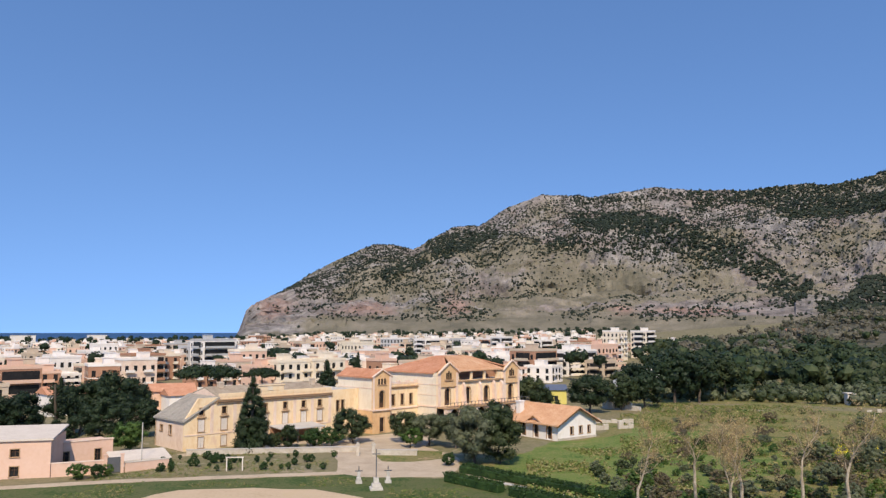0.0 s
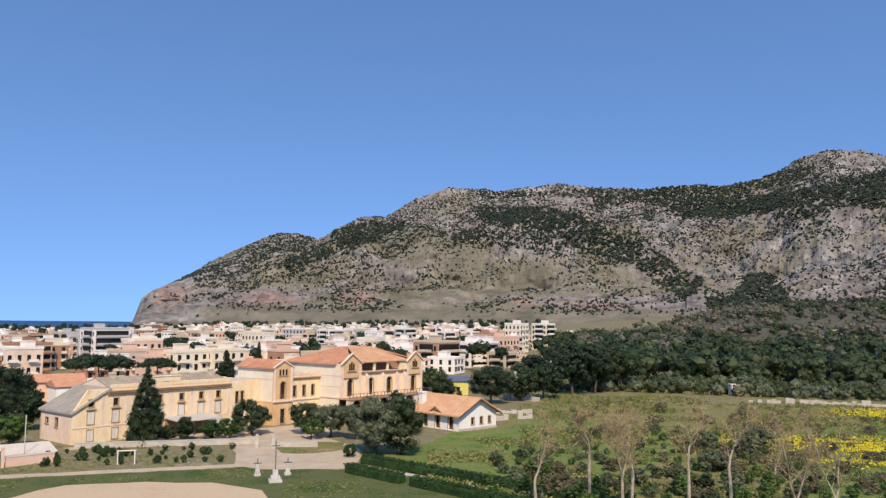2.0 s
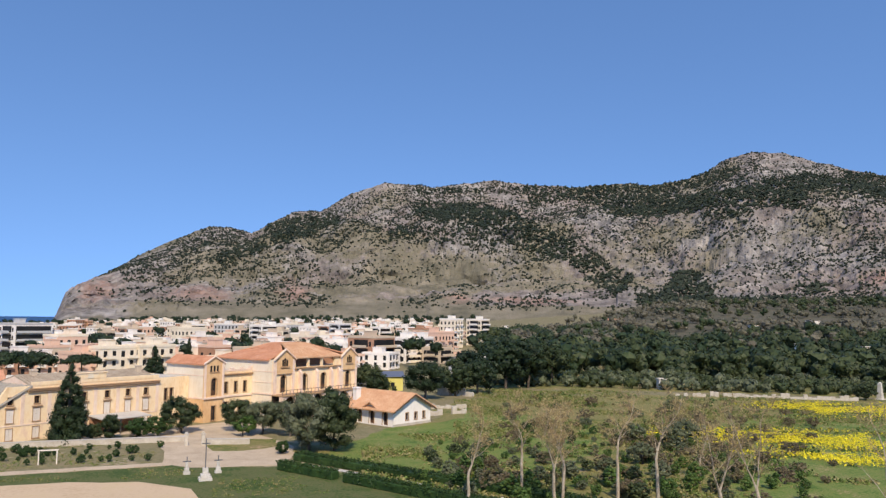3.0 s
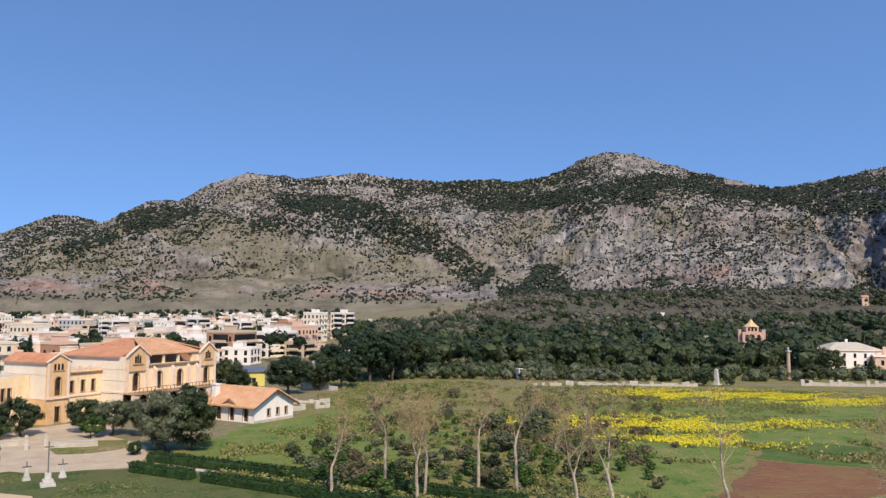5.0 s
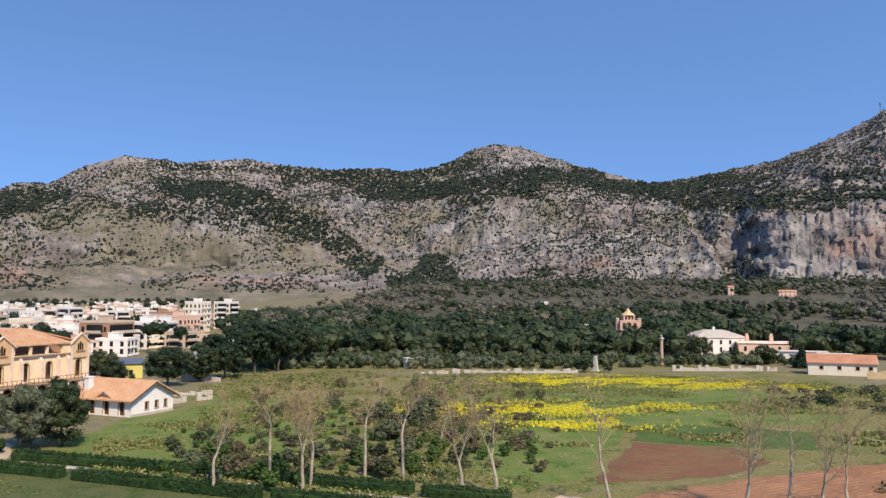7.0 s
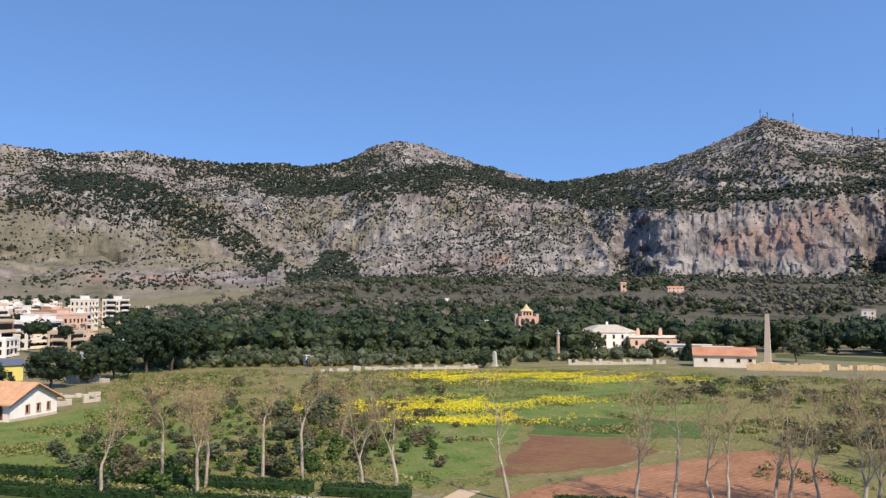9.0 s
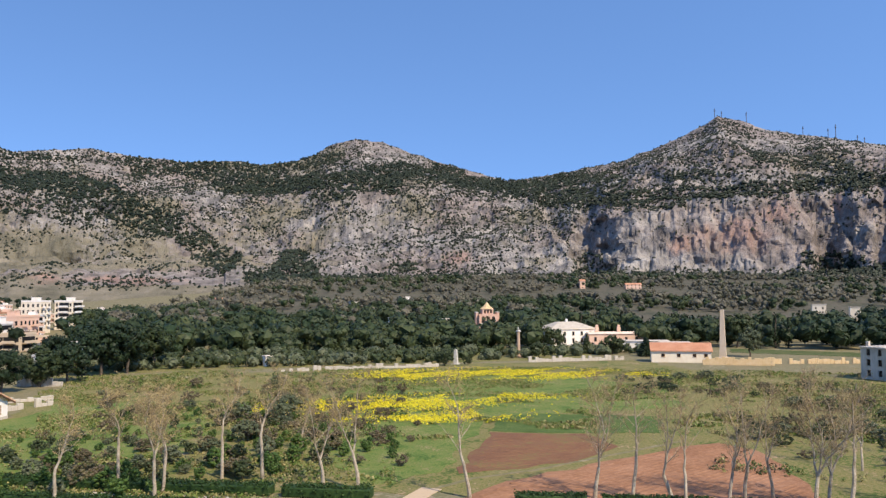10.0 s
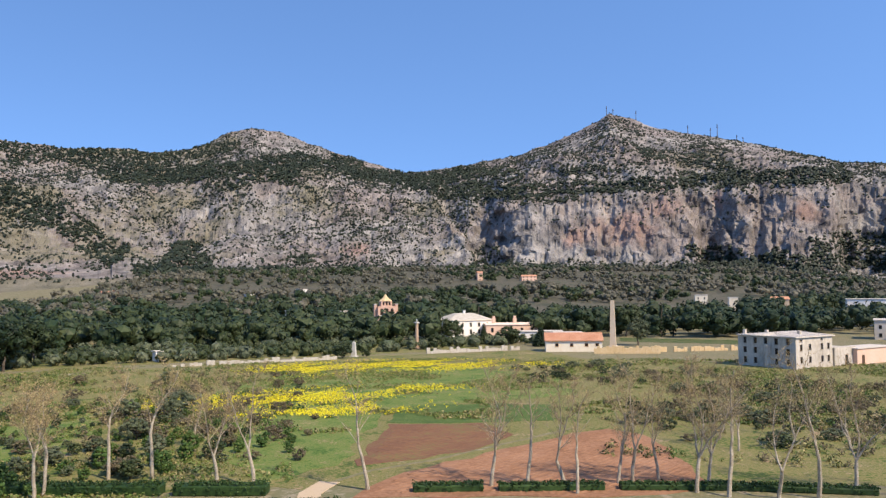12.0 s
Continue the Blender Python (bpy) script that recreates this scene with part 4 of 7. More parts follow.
    tiled_plane("flank_roof", [(-0.5, D + 0.4, z0), (-0.5, 1.2, z0), (5.0, 1.2, z1 - 0.4), (5.0, D - 3.0, z1 - 0.4)], M["tiles"], h, "long terracotta roof slope")
    tiled_plane("front_roof", [(gl - 0.4, -0.35, z0 + 0.3), (gr + 0.4, -0.35, z0 + 0.3), (15.0, 6.5, z1 + 1.0), (8.0, 6.5, z1 + 1.0)], M["tiles_pale"], h, "hipped terracotta roof slope over the loggia")
    tiled_plane("left_hip", [(3.2, D, z0 + 0.4), (3.2, 0.4, z0 + 0.4), (8.0, 6.5, z1 + 1.0), (8.0, 9.5, z1 + 1.0)], M["tiles"], h, "terracotta hip slope")
    tiled_plane("right_hip", [(L + 0.4, 0.2, z0), (L + 0.4, D, z0), (15.0, 9.5, z1 + 1.0), (15.0, 6.5, z1 + 1.0)], M["tiles"], h, "terracotta hip slope")
    tiled_plane("rear_roof", [(0.0, D + 0.4, z0), (L, D + 0.4, z0), (15.0, 9.5, z1 + 1.0), (8.0, 9.5, z1 + 1.0)], M["tiles"], h, "rear terracotta slope")
    # terrace on an undercroft whose shade is a near-black sheet
    t = thing("terrace", frame_at(*(Vector((-1.0, 159.1, 0)) - N * 2.9).xy, TURN), "stone terrace with a railing over a dark undercroft", "terrace")
    part("deck", boxes((-0.4, L + 0.2, -0.2, 2.88, 4.45, 4.72), bevel=0.03), M["trim"], t)
    for i in range(7):
        x = 0.2 + i * 3.9
        part("pier", boxes((x - 0.45, x + 0.45, 0, 0.9, 0, 4.45)), M["ochre_worn"], t)
    for i in range(6):
        x0, x1 = 0.65 + i * 3.9, 3.65 + i * 3.9
        pts = [(x0, 4.45)] + [((x0 + x1) / 2 + 1.5 * math.cos(a), 2.9 + 1.5 * math.sin(a)) for a in np.linspace(math.pi, 0, 9)] + [(x1, 4.45)]
        bm = bmesh.new()
        for a, b in zip(pts[1:-1], pts[2:-1]):
            prism([a, b, (b[0], 4.45), (a[0], 4.45)], 0.15, 0.75, bm)
        part("arch", bm, M["ochre_worn"], t)
    # painted shade: black sheet closing the arches from behind
    part("undercroft_shade", boxes((-0.3, L, 2.6, 2.88, 0, 4.44)), M["shade_black"], t, "near-black sheet painted as the shade under the terrace")
    part("rail", boxes((-0.35, L + 0.15, -0.12, -0.02, 5.6, 5.68), (-0.35, L + 0.15, -0.12, -0.02, 4.85, 4.9)), M["iron"], t)
    for i in range(26):
        x = -0.3 + i * (L + 0.4) / 25
        part("baluster", boxes((x - 0.04, x + 0.04, -0.11, -0.03, 4.72, 5.6)), M["iron"], t)


def cottage():
    W, D, e, a = 10.2, 13.0, 3.2, 5.75
    h = thing("cottage", frame_at(20.8, 144.8, 38.0), "white single-storey cottage with a terracotta roof and arched porch", "house")
    holes = [(3.2, 4.0, 1.0, 2.3), (5.6, 6.4, 1.0, 2.3), (7.9, 8.6, 1.0, 2.3)]
    bm = wall_with_holes(W, e, holes)
    part("gable_wall", bm, M["white"], h)
    part("gable_top", prism([(0, e), (W, e), (W / 2, a)], 0, 0.45), M["white"], h)
    for o in holes:
        window(h, (o[0] + o[1]) / 2, o[2], o[1] - o[0], o[3] - o[2], kind="dark")
    m = side_frame(D)
    ah = [(3.4, 4.6, 0.2, 2.6), (6.7, 7.9, 0.2, 2.6), (10.2, 11.4, 0.2, 2.6)]
    part("porch_wall", rows_of(wall_with_holes(D - 0.46, e, ah), m), M["white"], h)
    for o in ah:
        arch_window(h, (o[0] + o[1]) / 2, o[2], o[1] - o[0], o[3] - o[2], m=m)
    part("porch_gable", rows_of(prism([(5.7, e), (8.9, e), (7.3, e + 0.95)], -0.05, 0.3), m), M["white"], h)
    for s in (0, 1):
        x0 = 5.3 if s == 0 else 9.3
        tiled_plane("dormer_roof", [tuple(m @ Vector(p)) for p in ((x0, -0.7, e - 0.12), (x0, 1.7, e - 0.12), (7.3, 1.7, e + 1.05), (7.3, -0.7, e + 1.05))], M["tiles_pale"], h, "small terracotta porch roof")
    # added black box: the cottage's indoor shade as colour
    part("inner_shade", boxes((1.5, W - 0.5, 1.4, D - 0.5, 0.1, 2.9)), M["shade_black"], h)
    part("far_wall", boxes((W - 0.45, W, 0.46, D, 0, e)), M["white"], h)
    part("rear_wall", boxes((0, W, D, D + 0.4, 0, e)), M["white"], h)
    for s in (0, 1):
        x0 = -0.9 if s == 0 else W + 0.9
        zz = e - 0.9 * (a - e) / (W / 2)
        tiled_plane("roof_slope", [(x0, -0.8, zz + 0.1), (x0, D + 0.6, zz + 0.1), (W / 2, D + 0.6, a + 0.12), (W / 2, -0.8, a + 0.12)], M["tiles_pale"], h, "weathered terracotta roof slope")
    bm = bmesh.new()
    for x0 in (-0.9, W + 0.9):
        zz = e - 0.9 * (a - e) / (W / 2)
        prism([(x0, zz - 0.3), (x0, zz - 0.03), (W / 2, a - 0.03), (W / 2, a - 0.3)], -0.82, -0.66, bm)
    part("barge_board", bm, M["wood"], h, "dark wooden barge boards")
    part("chimney", boxes((1.2, 2.4, D - 1.8, D - 0.8, 3.4, 6.2), (1.05, 2.55, D - 1.95, D - 0.65, 6.2, 6.4)), M["white"], h)
    part("plinth", boxes((-0.06, W + 0.06, -0.07, -0.004, 0, 0.45)), M["stone"], h)


def pink_annex():
    """The low pink houses beside the garden gate."""
    h = thing("pink_house", frame_at(-64.7, 106.7, 15), "low pink plastered house with a pale flat roof", "house")
    holes = [(2.2, 3.3, 2.9, 3.9), (2.2, 3.3, 0.5, 1.6), (6.6, 7.7, 2.9, 3.9), (6.6, 7.7, 0.3, 1.6)]
    part("front_wall", wall_with_holes(11.6, 5.0, holes), M["pink"], h)
    for o in holes:
        window(h, (o[0] + o[1]) / 2, o[2], 1.1, o[3] - o[2], kind="dark")
    part("body", boxes((0, 11.15, 0.46, 10, 0, 4.95)), M["pink"], h)
    part("side_wall", boxes((11.16, 11.6, 0.46, 10, 0, 5.0)), M["pink"], h)
    part("roof", slab([(-0.5, -0.3, 5.25), (11.9, -0.3, 5.25), (11.9, 10.4, 6.0), (-0.5, 10.4, 6.0)], 0.25), M["canvas"], h, "pale flat roof slab")
    w = thing("pink_wing", frame_at(-56.5, 117.0, 40), "low pink wing with planted courtyard front", "house")
    holes = [(0.9, 2.0, 0.6, 2.1), (5.6, 6.5, 0.1, 2.2)]
    part("front_wall", wall_with_holes(8.2, 3.5, holes), M["pink"], w)
    for o in holes:
        window(w, (o[0] + o[1]) / 2, o[2], o[1] - o[0], o[3] - o[2], kind="dark")
    part("body", boxes((0, 8.2, 0.46, 6, 0, 3.2)), M["pink"], w)
    part("coping", boxes((-0.1, 8.3, -0.1, 0.5, 3.5, 3.65)), M["ochre_worn"], w)
    c = thing("courtyard_wall", frame_at(-53.5, 109.5, 24), "pink courtyard wall before the wing", "wall")
    part("wall", boxes((0.2, 6.8, 0, 0.35, 0, 1.8)), M["pink"], c)
    part("coping", boxes((0.1, 6.88, -0.06, 0.41, 1.8, 1.92)), M["ochre_worn"], c)
    g = thing("garden_gate", frame_at(-46.9, 112.4, 26), "dark iron garden gate between pink pillars", "gate")
    part("leaf", boxes((0.05, 1.75, 0.05, 0.12, 0.1, 2.2)), M["iron"], g)
    for x in (-0.4, 1.8):
        part("pillar", boxes((x, x + 0.4, -0.05, 0.35, 0, 2.5), (x - 0.08, x + 0.48, -0.13, 0.43, 2.5, 2.65)), M["pink"], g)
    e = thing("side_wall", frame_at(-44.7, 113.4, 40), "low pink garden wall beside the gate", "wall")
    part("wall", boxes((0, 6.2, 0, 0.35, 0, 1.3)), M["pink"], e)
    part("coping", boxes((-0.05, 6.28, -0.06, 0.41, 1.3, 1.42)), M["canvas"], e)
    s = thing("shed", frame_at(-47.8, 117.2, 32), "white lean-to shed with a pale sloping roof", "shed")
    part("walls", boxes((0, 7.6, 0.3, 4.6, 0, 0.9)), M["white"], s)
    part("roof", slab([(-0.4, -0.3, 0.95), (8.0, -0.3, 0.95), (8.0, 5.0, 1.7), (-0.4, 5.0, 1.7)], 0.12), M["canvas"], s, "pale sloping roof sheet")


long_house()
tower_wing()
hall()
cottage()
pink_annex()


# ---- right of the fields ----
def villa():
    h = thing("villa", frame_at(195.0, 67.6, -15.7), "two-storey whitewashed farm villa with small dark windows", "house")
    W, D, H = 14.5, 16.0, 7.7
    hs = [(x, x + 0.9, z, z + 1.5) for x in (1.6, 5.0, 9.8, 12.4) for z in (1.4, 4.4)] + [(1.6, 2.5, 6.6, 7.1), (9.8, 10.7, 6.6, 7.1)]
    part("front_wall", wall_with_holes(W, H, hs), M["limewash"], h)
    for o in hs:
        window(h, (o[0] + o[1]) / 2, o[2], o[1] - o[0], o[3] - o[2], kind="dark", trim="limewash")
    m = side_frame(D)
    hs = [(x, x + 1.0, z, z + 1.5) for x in (1.2, 4.2, 7.2, 10.2, 13.4) for z in (0.8, 3.3, 5.7)]
    part("flank_wall", rows_of(wall_with_holes(D - 0.46, H, hs), m), M["limewash"], h)
    for o in hs:
        window(h, (o[0] + o[1]) / 2, o[2], o[1] - o[0], o[3] - o[2], kind="dark", m=m, trim="limewash")
    part("stair_fin", rows_of(boxes((8.3, 9.1, -1.4, -0.01, 0, 5.4)), m), M["limewash"], h)
    part("rear_wall", boxes((0, W, D, D + 0.4, 0, H)), M["limewash"], h)
    part("far_wall", boxes((W - 0.45, W, 0.46, D, 0, H)), M["limewash"], h)
    # added black box: the villa's unlit inside as colour
    part("back_shade", boxes((1.6, W - 0.6, 1.6, D - 0.5, 0, H - 0.3)), M["shade_black"], h)
    tiled_plane("roof", [(-0.5, -0.5, H), (W + 0.5, -0.5, H), (W - 3.0, D / 2, H + 0.8), (3.0, D / 2, H + 0.8)], M["canvas"], h, "pale low-pitched roof slope", 1.2)
    tiled_plane("rear_roof", [(-0.5, D + 0.5, H), (W + 0.5, D + 0.5, H), (W - 3.0, D / 2, H + 0.8), (3.0, D / 2, H + 0.8)], M["canvas"], h, "pale rear roof slope", 1.2)
    tiled_plane("left_hip", [(-0.5, D + 0.5, H), (-0.5, -0.5, H), (3.0, D / 2 - 0.1, H + 0.8), (3.0, D / 2 + 0.1, H + 0.8)], M["canvas"], h, "pale hip slope", 1.2)
    tiled_plane("right_hip", [(W + 0.5, D + 0.5, H), (W + 0.5, -0.5, H), (W - 3.0, D / 2 - 0.1, H + 0.8), (W - 3.0, D / 2 + 0.1, H + 0.8)], M["canvas"], h, "pale hip slope", 1.2)
    for x, y in ((3.0, 10.0), (1.0, 15.0), (6.0, 3.0)):
        part("chimney", boxes((x, x + 0.7, y, y + 0.7, H, H + 1.3)), M["limewash"], h)
    a = thing("villa_annex", frame_at(209.0, 63.2, -15.7), "low whitewashed annex with a flat roof", "house")
    hs = [(4.5, 5.5, 0.2, 2.6)]
    part("front_wall", wall_with_holes(9.0, 4.6, hs), M["limewash"], a)
    window(a, 5.0, 0.2, 1.0, 2.4)
    part("body", boxes((0, 9, 0.46, 7, 0, 4.4)), M["limewash"], a)
    p = thing("pink_outhouse", frame_at(216, 60.0, -15.7), "low pink outhouse beside the villa", "shed")
    part("body", boxes((0, 16, 0, 6, 0, 4.0), bevel=0.05), M["pink"], p)
    part("roof", boxes((-0.3, 16.3, -0.3, 6.3, 4.0, 4.2)), M["canvas"], p)
    part("doorway", boxes((2.0, 3.2, -0.05, 0.0, 0, 2.4)), M["wood"], p)


def obelisk(name, x, y, h, w, mat, label):
    o = thing(name, frame_at(x, y, 25), label, "obelisk")
    z = gz(x, y)
    bm = bmesh.new()
    steps = [(0, w * 0.62), (0.06 * h, w * 0.62), (0.062 * h, w * 0.5), (0.94 * h, w * 0.29), (h, 0.05 if name == "white_obelisk" else w * 0.27)]
    ring = []
    for zz, s in steps:
        ring.append([bm.verts.new((sx * s, sy * s, z + zz)) for sx, sy in ((-1, -1), (1, -1), (1, 1), (-1, 1))])
    for a, b in zip(ring, ring[1:]):
        for k in range(4):
            bm.faces.new((a[k], a[(k + 1) % 4], b[(k + 1) % 4], b[k]))
    bm.faces.new(ring[-1])
    part("shaft", bm, mat, o)
    part("plinth", boxes((-w * 0.8, w * 0.8, -w * 0.8, w * 0.8, z, z + 0.05 * h), bevel=0.05), mat, o)


def column():
    x, y = 188, 188.3
    o = thing("brick_column", frame_at(x, y, 0), "slender brown brick column with a small stone finial", "column")
    bm = bmesh.new()
    bmesh.ops.create_cone(bm, cap_ends=True, segments=16, radius1=0.62, radius2=0.5, depth=8.0, matrix=Matrix.Translation((0, 0, 4.6)))
    part("shaft", bm, M["brick"], o)
    part("plinth", boxes((-1.0, 1.0, -1.0, 1.0, 0, 0.7), bevel=0.05), M["brick"], o)
    part("capital", boxes((-0.7, 0.7, -0.7, 0.7, 8.6, 8.9), (-0.5, 0.5, -0.5, 0.5, 8.9, 9.15), bevel=0.05), M["marble"], o)
    bm = bmesh.new()
    bmesh.ops.create_icosphere(bm, subdivisions=2, radius=0.3, matrix=Matrix.LocRotScale((0, 0, 9.6), None, (0.8, 0.8, 1.7)))
    part("finial", bm, M["marble"], o)


def red_roof_farm():
    h = thing("farm_barn", frame_at(203.5, 146.5, -52), "long cream barn with a low terracotta roof", "barn")
    W, D, e = 17.5, 8.0, 3.6
    hs = [(x, x + 0.9, 1.7, 2.6) for x in (3.0, 7.6, 12.2, 15.5)]
    part("front_wall", wall_with_holes(W, e, hs), M["cream"], h)
    for o in hs:
        window(h, (o[0] + o[1]) / 2, o[2], 0.9, 0.9)
    part("rear_wall", boxes((0, W, D - 0.4, D, 0, e), (0, 0.45, 0.46, D, 0, e), (W - 0.45, W, 0.46, D, 0, e)), M["cream"], h)
    # added black sheet: shade inside the barn
    part("inner_shade", boxes((0.6, W - 0.6, 1.5, 1.6, 0, e)), M["shade_black"], h)
    part("gable_end", prism([(0, e), (D, e), (D / 2, e + 2.1)], 0, 0.4), M["grey"], h).matrix_local = Matrix(((0, 1, 0, 0), (1, 0, 0, 0), (0, 0, 1, 0), (0, 0, 0, 1)))
    part("gable_end", prism([(0, e), (D, e), (D / 2, e + 2.1)], W - 0.4, W), M["cream"], h).matrix_local = Matrix(((0, 1, 0, 0), (1, 0, 0, 0), (0, 0, 1, 0), (0, 0, 0, 1)))
    for y0 in (-0.5, D + 0.5):
        tiled_plane("roof_slope", [(-0.4, y0, e - 0.1), (W + 0.4, y0, e - 0.1), (W + 0.4, D / 2, e + 2.2), (-0.4, D / 2, e + 2.2)], M["tiles"], h, "red terracotta roof slope")
    w = thing("tuff_wall", frame_at(206.0, 130.5, -52), "crumbling yellow tuff yard wall", "wall")
    bm = bmesh.new()
    for i in range(22):
        hh = 1.6 + 0.9 * lattice(i, 2, 3, 5)
        box(bm, i * 0.9, i * 0.9 + 0.88, 0, 0.6, 0, hh, bevel=0.04)
    part("blocks", bm, M["tuff"], w)


def far_wall(name, x0, y0, x1, y1, h, mat, label, seed):
    """A ruined field wall of uneven blocks."""
    L = math.hypot(x1 - x0, y1 - y0)
    w = thing(name, frame_at(x0, y0, math.degrees(math.atan2(y1 - y0, x1 - x0))), label, "wall")
    g = np.random.default_rng(seed)
    n = int(L / 1.1)
    for i in range(n):
        hh = h * (0.45 + 0.8 * g.random() ** 1.5)
        if g.random() < 0.12:
            continue
        o = part("stone", boxes((i * L / n, (i + 0.97) * L / n, -0.3 + 0.1 * g.random(), 0.35, -0.1, hh), bevel=0.06), mat, w)


def pavilion():
    """The little pagoda-roofed palace among the trees."""
    x, y = on_ring(42.7, 400)
    z = gz(x, y)
    h = thing("pagoda_palace", pose(x, y, z, 0, 0, -30) @ Matrix.Diagonal((0.78, 0.78, 0.86, 1)), "orange stuccoed pavilion with loggias and a yellow pagoda roof", "palace")
    part("body", boxes((-6, 6, -4.5, 4.5, 0, 13.5), bevel=0.08), M["palace"], h)
    for s in (-1, 1):
        part("turret", boxes((s * 6.0 - 0.9 + s * 0.9, s * 6.0 + 0.9 + s * 0.9, -2, 2, 0, 14.4), bevel=0.06), M["palace"], h)
        part("turret_cap", boxes((s * 6.9 - 1.1, s * 6.9 + 1.1, -2.2, 2.2, 14.4, 14.8)), M["marble"], h)
    part("upper_storey", boxes((-3.6, 3.6, -3.4, 3.4, 13.5, 16.6), bevel=0.06), M["palace"], h)
    for z0, zz in ((3.2, 6.6), (8.4, 12.2)):
        for k in (-3.4, 0, 3.4):
            # the loggia's shade as a black arched plate on the solid body
            part("loggia_arch_shade", prism(arch_outline(k, z0, 2.0, zz - z0), -4.56, -4.5 - 0.004), M["shade_black"], h)
        part("balcony", boxes((-5.6, 5.6, -5.3, -4.51, z0 - 0.4, z0 - 0.1)), M["marble"], h)
    for k in (-2.0, 0, 2.0):
        # black plate painted as the shade in the window opening
        part("upper_window_shade", prism(arch_outline(k, 14.0, 1.1, 2.0), -3.46, -3.404), M["shade_black"], h)
    bm = bmesh.new()
    prof = [(4.7, 16.4), (4.0, 16.9), (2.9, 17.5), (2.0, 18.3), (1.1, 19.3), (0.3, 20.4)]
    rings = [[bm.verts.new((r * math.cos(a), r * math.sin(a), zz)) for a in np.linspace(0, 2 * math.pi, 8, endpoint=False) + math.pi / 8] for r, zz in prof]
    for a, b in zip(rings, rings[1:]):
        for k in range(8):
            bm.faces.new((a[k], a[(k + 1) % 8], b[(k + 1) % 8], b[k]))
    bm.faces.new(rings[0][::-1])
    bm.faces.new(rings[-1])
    part("pagoda_roof", bm, M["tuff"], h, "flared yellow pagoda roof")
    part("spire", boxes((-0.12, 0.12, -0.12, 0.12, 20.3, 22.6)), M["iron"], h)


def white_mansion():
    x, y = on_ring(47.3, 330)
    h = thing("white_mansion", pose(x, y, gz(x, y), 0, 0, -25), "white square mansion with a pale hipped roof", "house")
    part("body", boxes((0, 20, 0, 15, 0, 6.6), bevel=0.06), M["white"], h)
    for i in range(5):
        for z0, z1 in ((1.0, 2.9), (4.1, 5.7)):
            win = part("window", boxes((1.7 + i * 3.8, 2.9 + i * 3.8, -0.09, -0.004, z0 - 0.15, z1 + 0.15)), M["cream"], h)
            part("pane", boxes((1.85 + i * 3.8, 2.75 + i * 3.8, -0.11, -0.092, z0, z1)), M["glass"], win)
    part("cornice", boxes((-0.5, 20.5, -0.5, 15.5, 6.6, 6.95)), M["cream"], h)
    bm = bmesh.new()
    a = [bm.verts.new(p) for p in ((-0.4, -0.4, 6.95), (20.4, -0.4, 6.95), (20.4, 15.4, 6.95), (-0.4, 15.4, 6.95))]
    b = [bm.verts.new(p) for p in ((6, 6, 9.6), (14, 6, 9.6), (14, 9, 9.6), (6, 9, 9.6))]
    for k in range(4):
        bm.faces.new((a[k], a[(k + 1) % 4], b[(k + 1) % 4], b[k]))
    bm.faces.new(b)
    part("hipped_roof", bm, M["stone"], h, "pale weathered hipped tile roof")
    part("chimney", boxes((9.6, 10.5, 7.0, 7.8, 9.4, 10.8)), M["white"], h)
    x, y = on_ring(50.0, 330)
    h = thing("pink_lodge", pose(x, y, gz(x, y), 0, 0, -40), "long low pink lodge with a pale roof and little turrets", "house")
    part("body", boxes((0, 22, 0, 7, 0, 4.8)), M["pink"], h)
    for k in range(5):
        part("window", boxes((2.0 + k * 4.2, 3.0 + k * 4.2, -0.05, -0.004, 1.8, 3.6)), M["glass"], h)
    part("roof", prism([(-0.4, 4.8), (7.4, 4.8), (3.5, 5.7)], -0.4, 22.4), M["ochre_worn"], h).matrix_local = Matrix(((0, 1, 0, 0), (1, 0, 0, 0), (0, 0, 1, 0), (0, 0, 0, 1)))
    for k in (3.0, 12.0):
        part("turret", boxes((k, k + 1.4, 2.5, 3.9, 4.8, 7.6), (k + 0.2, k + 1.2, 2.7, 3.7, 7.6, 8.5)), M["pink"], h)
    for b, r, L, mat, lab in ((52.2, 300, 17, "canvas", "long low white greenhouse shed"), (54.9, 290, 10, "canvas", "low white flat-roofed shed")):
        x, y = on_ring(b, r)
        s = thing("white_shed", pose(x, y, gz(x, y), 0, 0, -50), lab, "shed")
        part("body", boxes((0, L, 0, 6, 0, 3.6), bevel=0.05), M["white"], s)
        part("roof", boxes((-0.4, L + 0.4, -0.4, 6.4, 3.6, 3.9)), M["canvas"], s)
        for k in range(3):
            part("window", boxes((1.5 + k * L / 3.2, 3.0 + k * L / 3.2, -0.05, -0.004, 1.2, 2.6)), M["glass"], s)


villa()
obelisk("tall_obelisk", 228.0, 137.1, 15.8, 2.0, M["beige"], "tall tapering brick obelisk chimney")
obelisk("white_obelisk", 154.7, 181.6, 4.6, 1.3, M["marble"], "small white stone obelisk beside a bush")
column()
red_roof_farm()
far_wall("field_wall", 104, 196, 146, 179, 1.2, M["stone"], "long ruined pale stone field wall", 3)
far_wall("yard_wall", 176, 172, 205, 158, 1.5, M["stone"], "tumbled stone wall beside the field", 4)
far_wall("quarry_wall", 212, 128, 246, 101, 1.5, M["tuff"], "crumbled row of yellow tuff blocks", 5)
far_wall("lane_wall", 30.1, 160.5, 39, 164.2, 1.3, M["stone"], "low dry stone wall beside the cottage", 6)
far_wall("back_lane_wall", 33, 174, 41, 172, 1.2, M["stone"], "low wall along the back lane", 7)
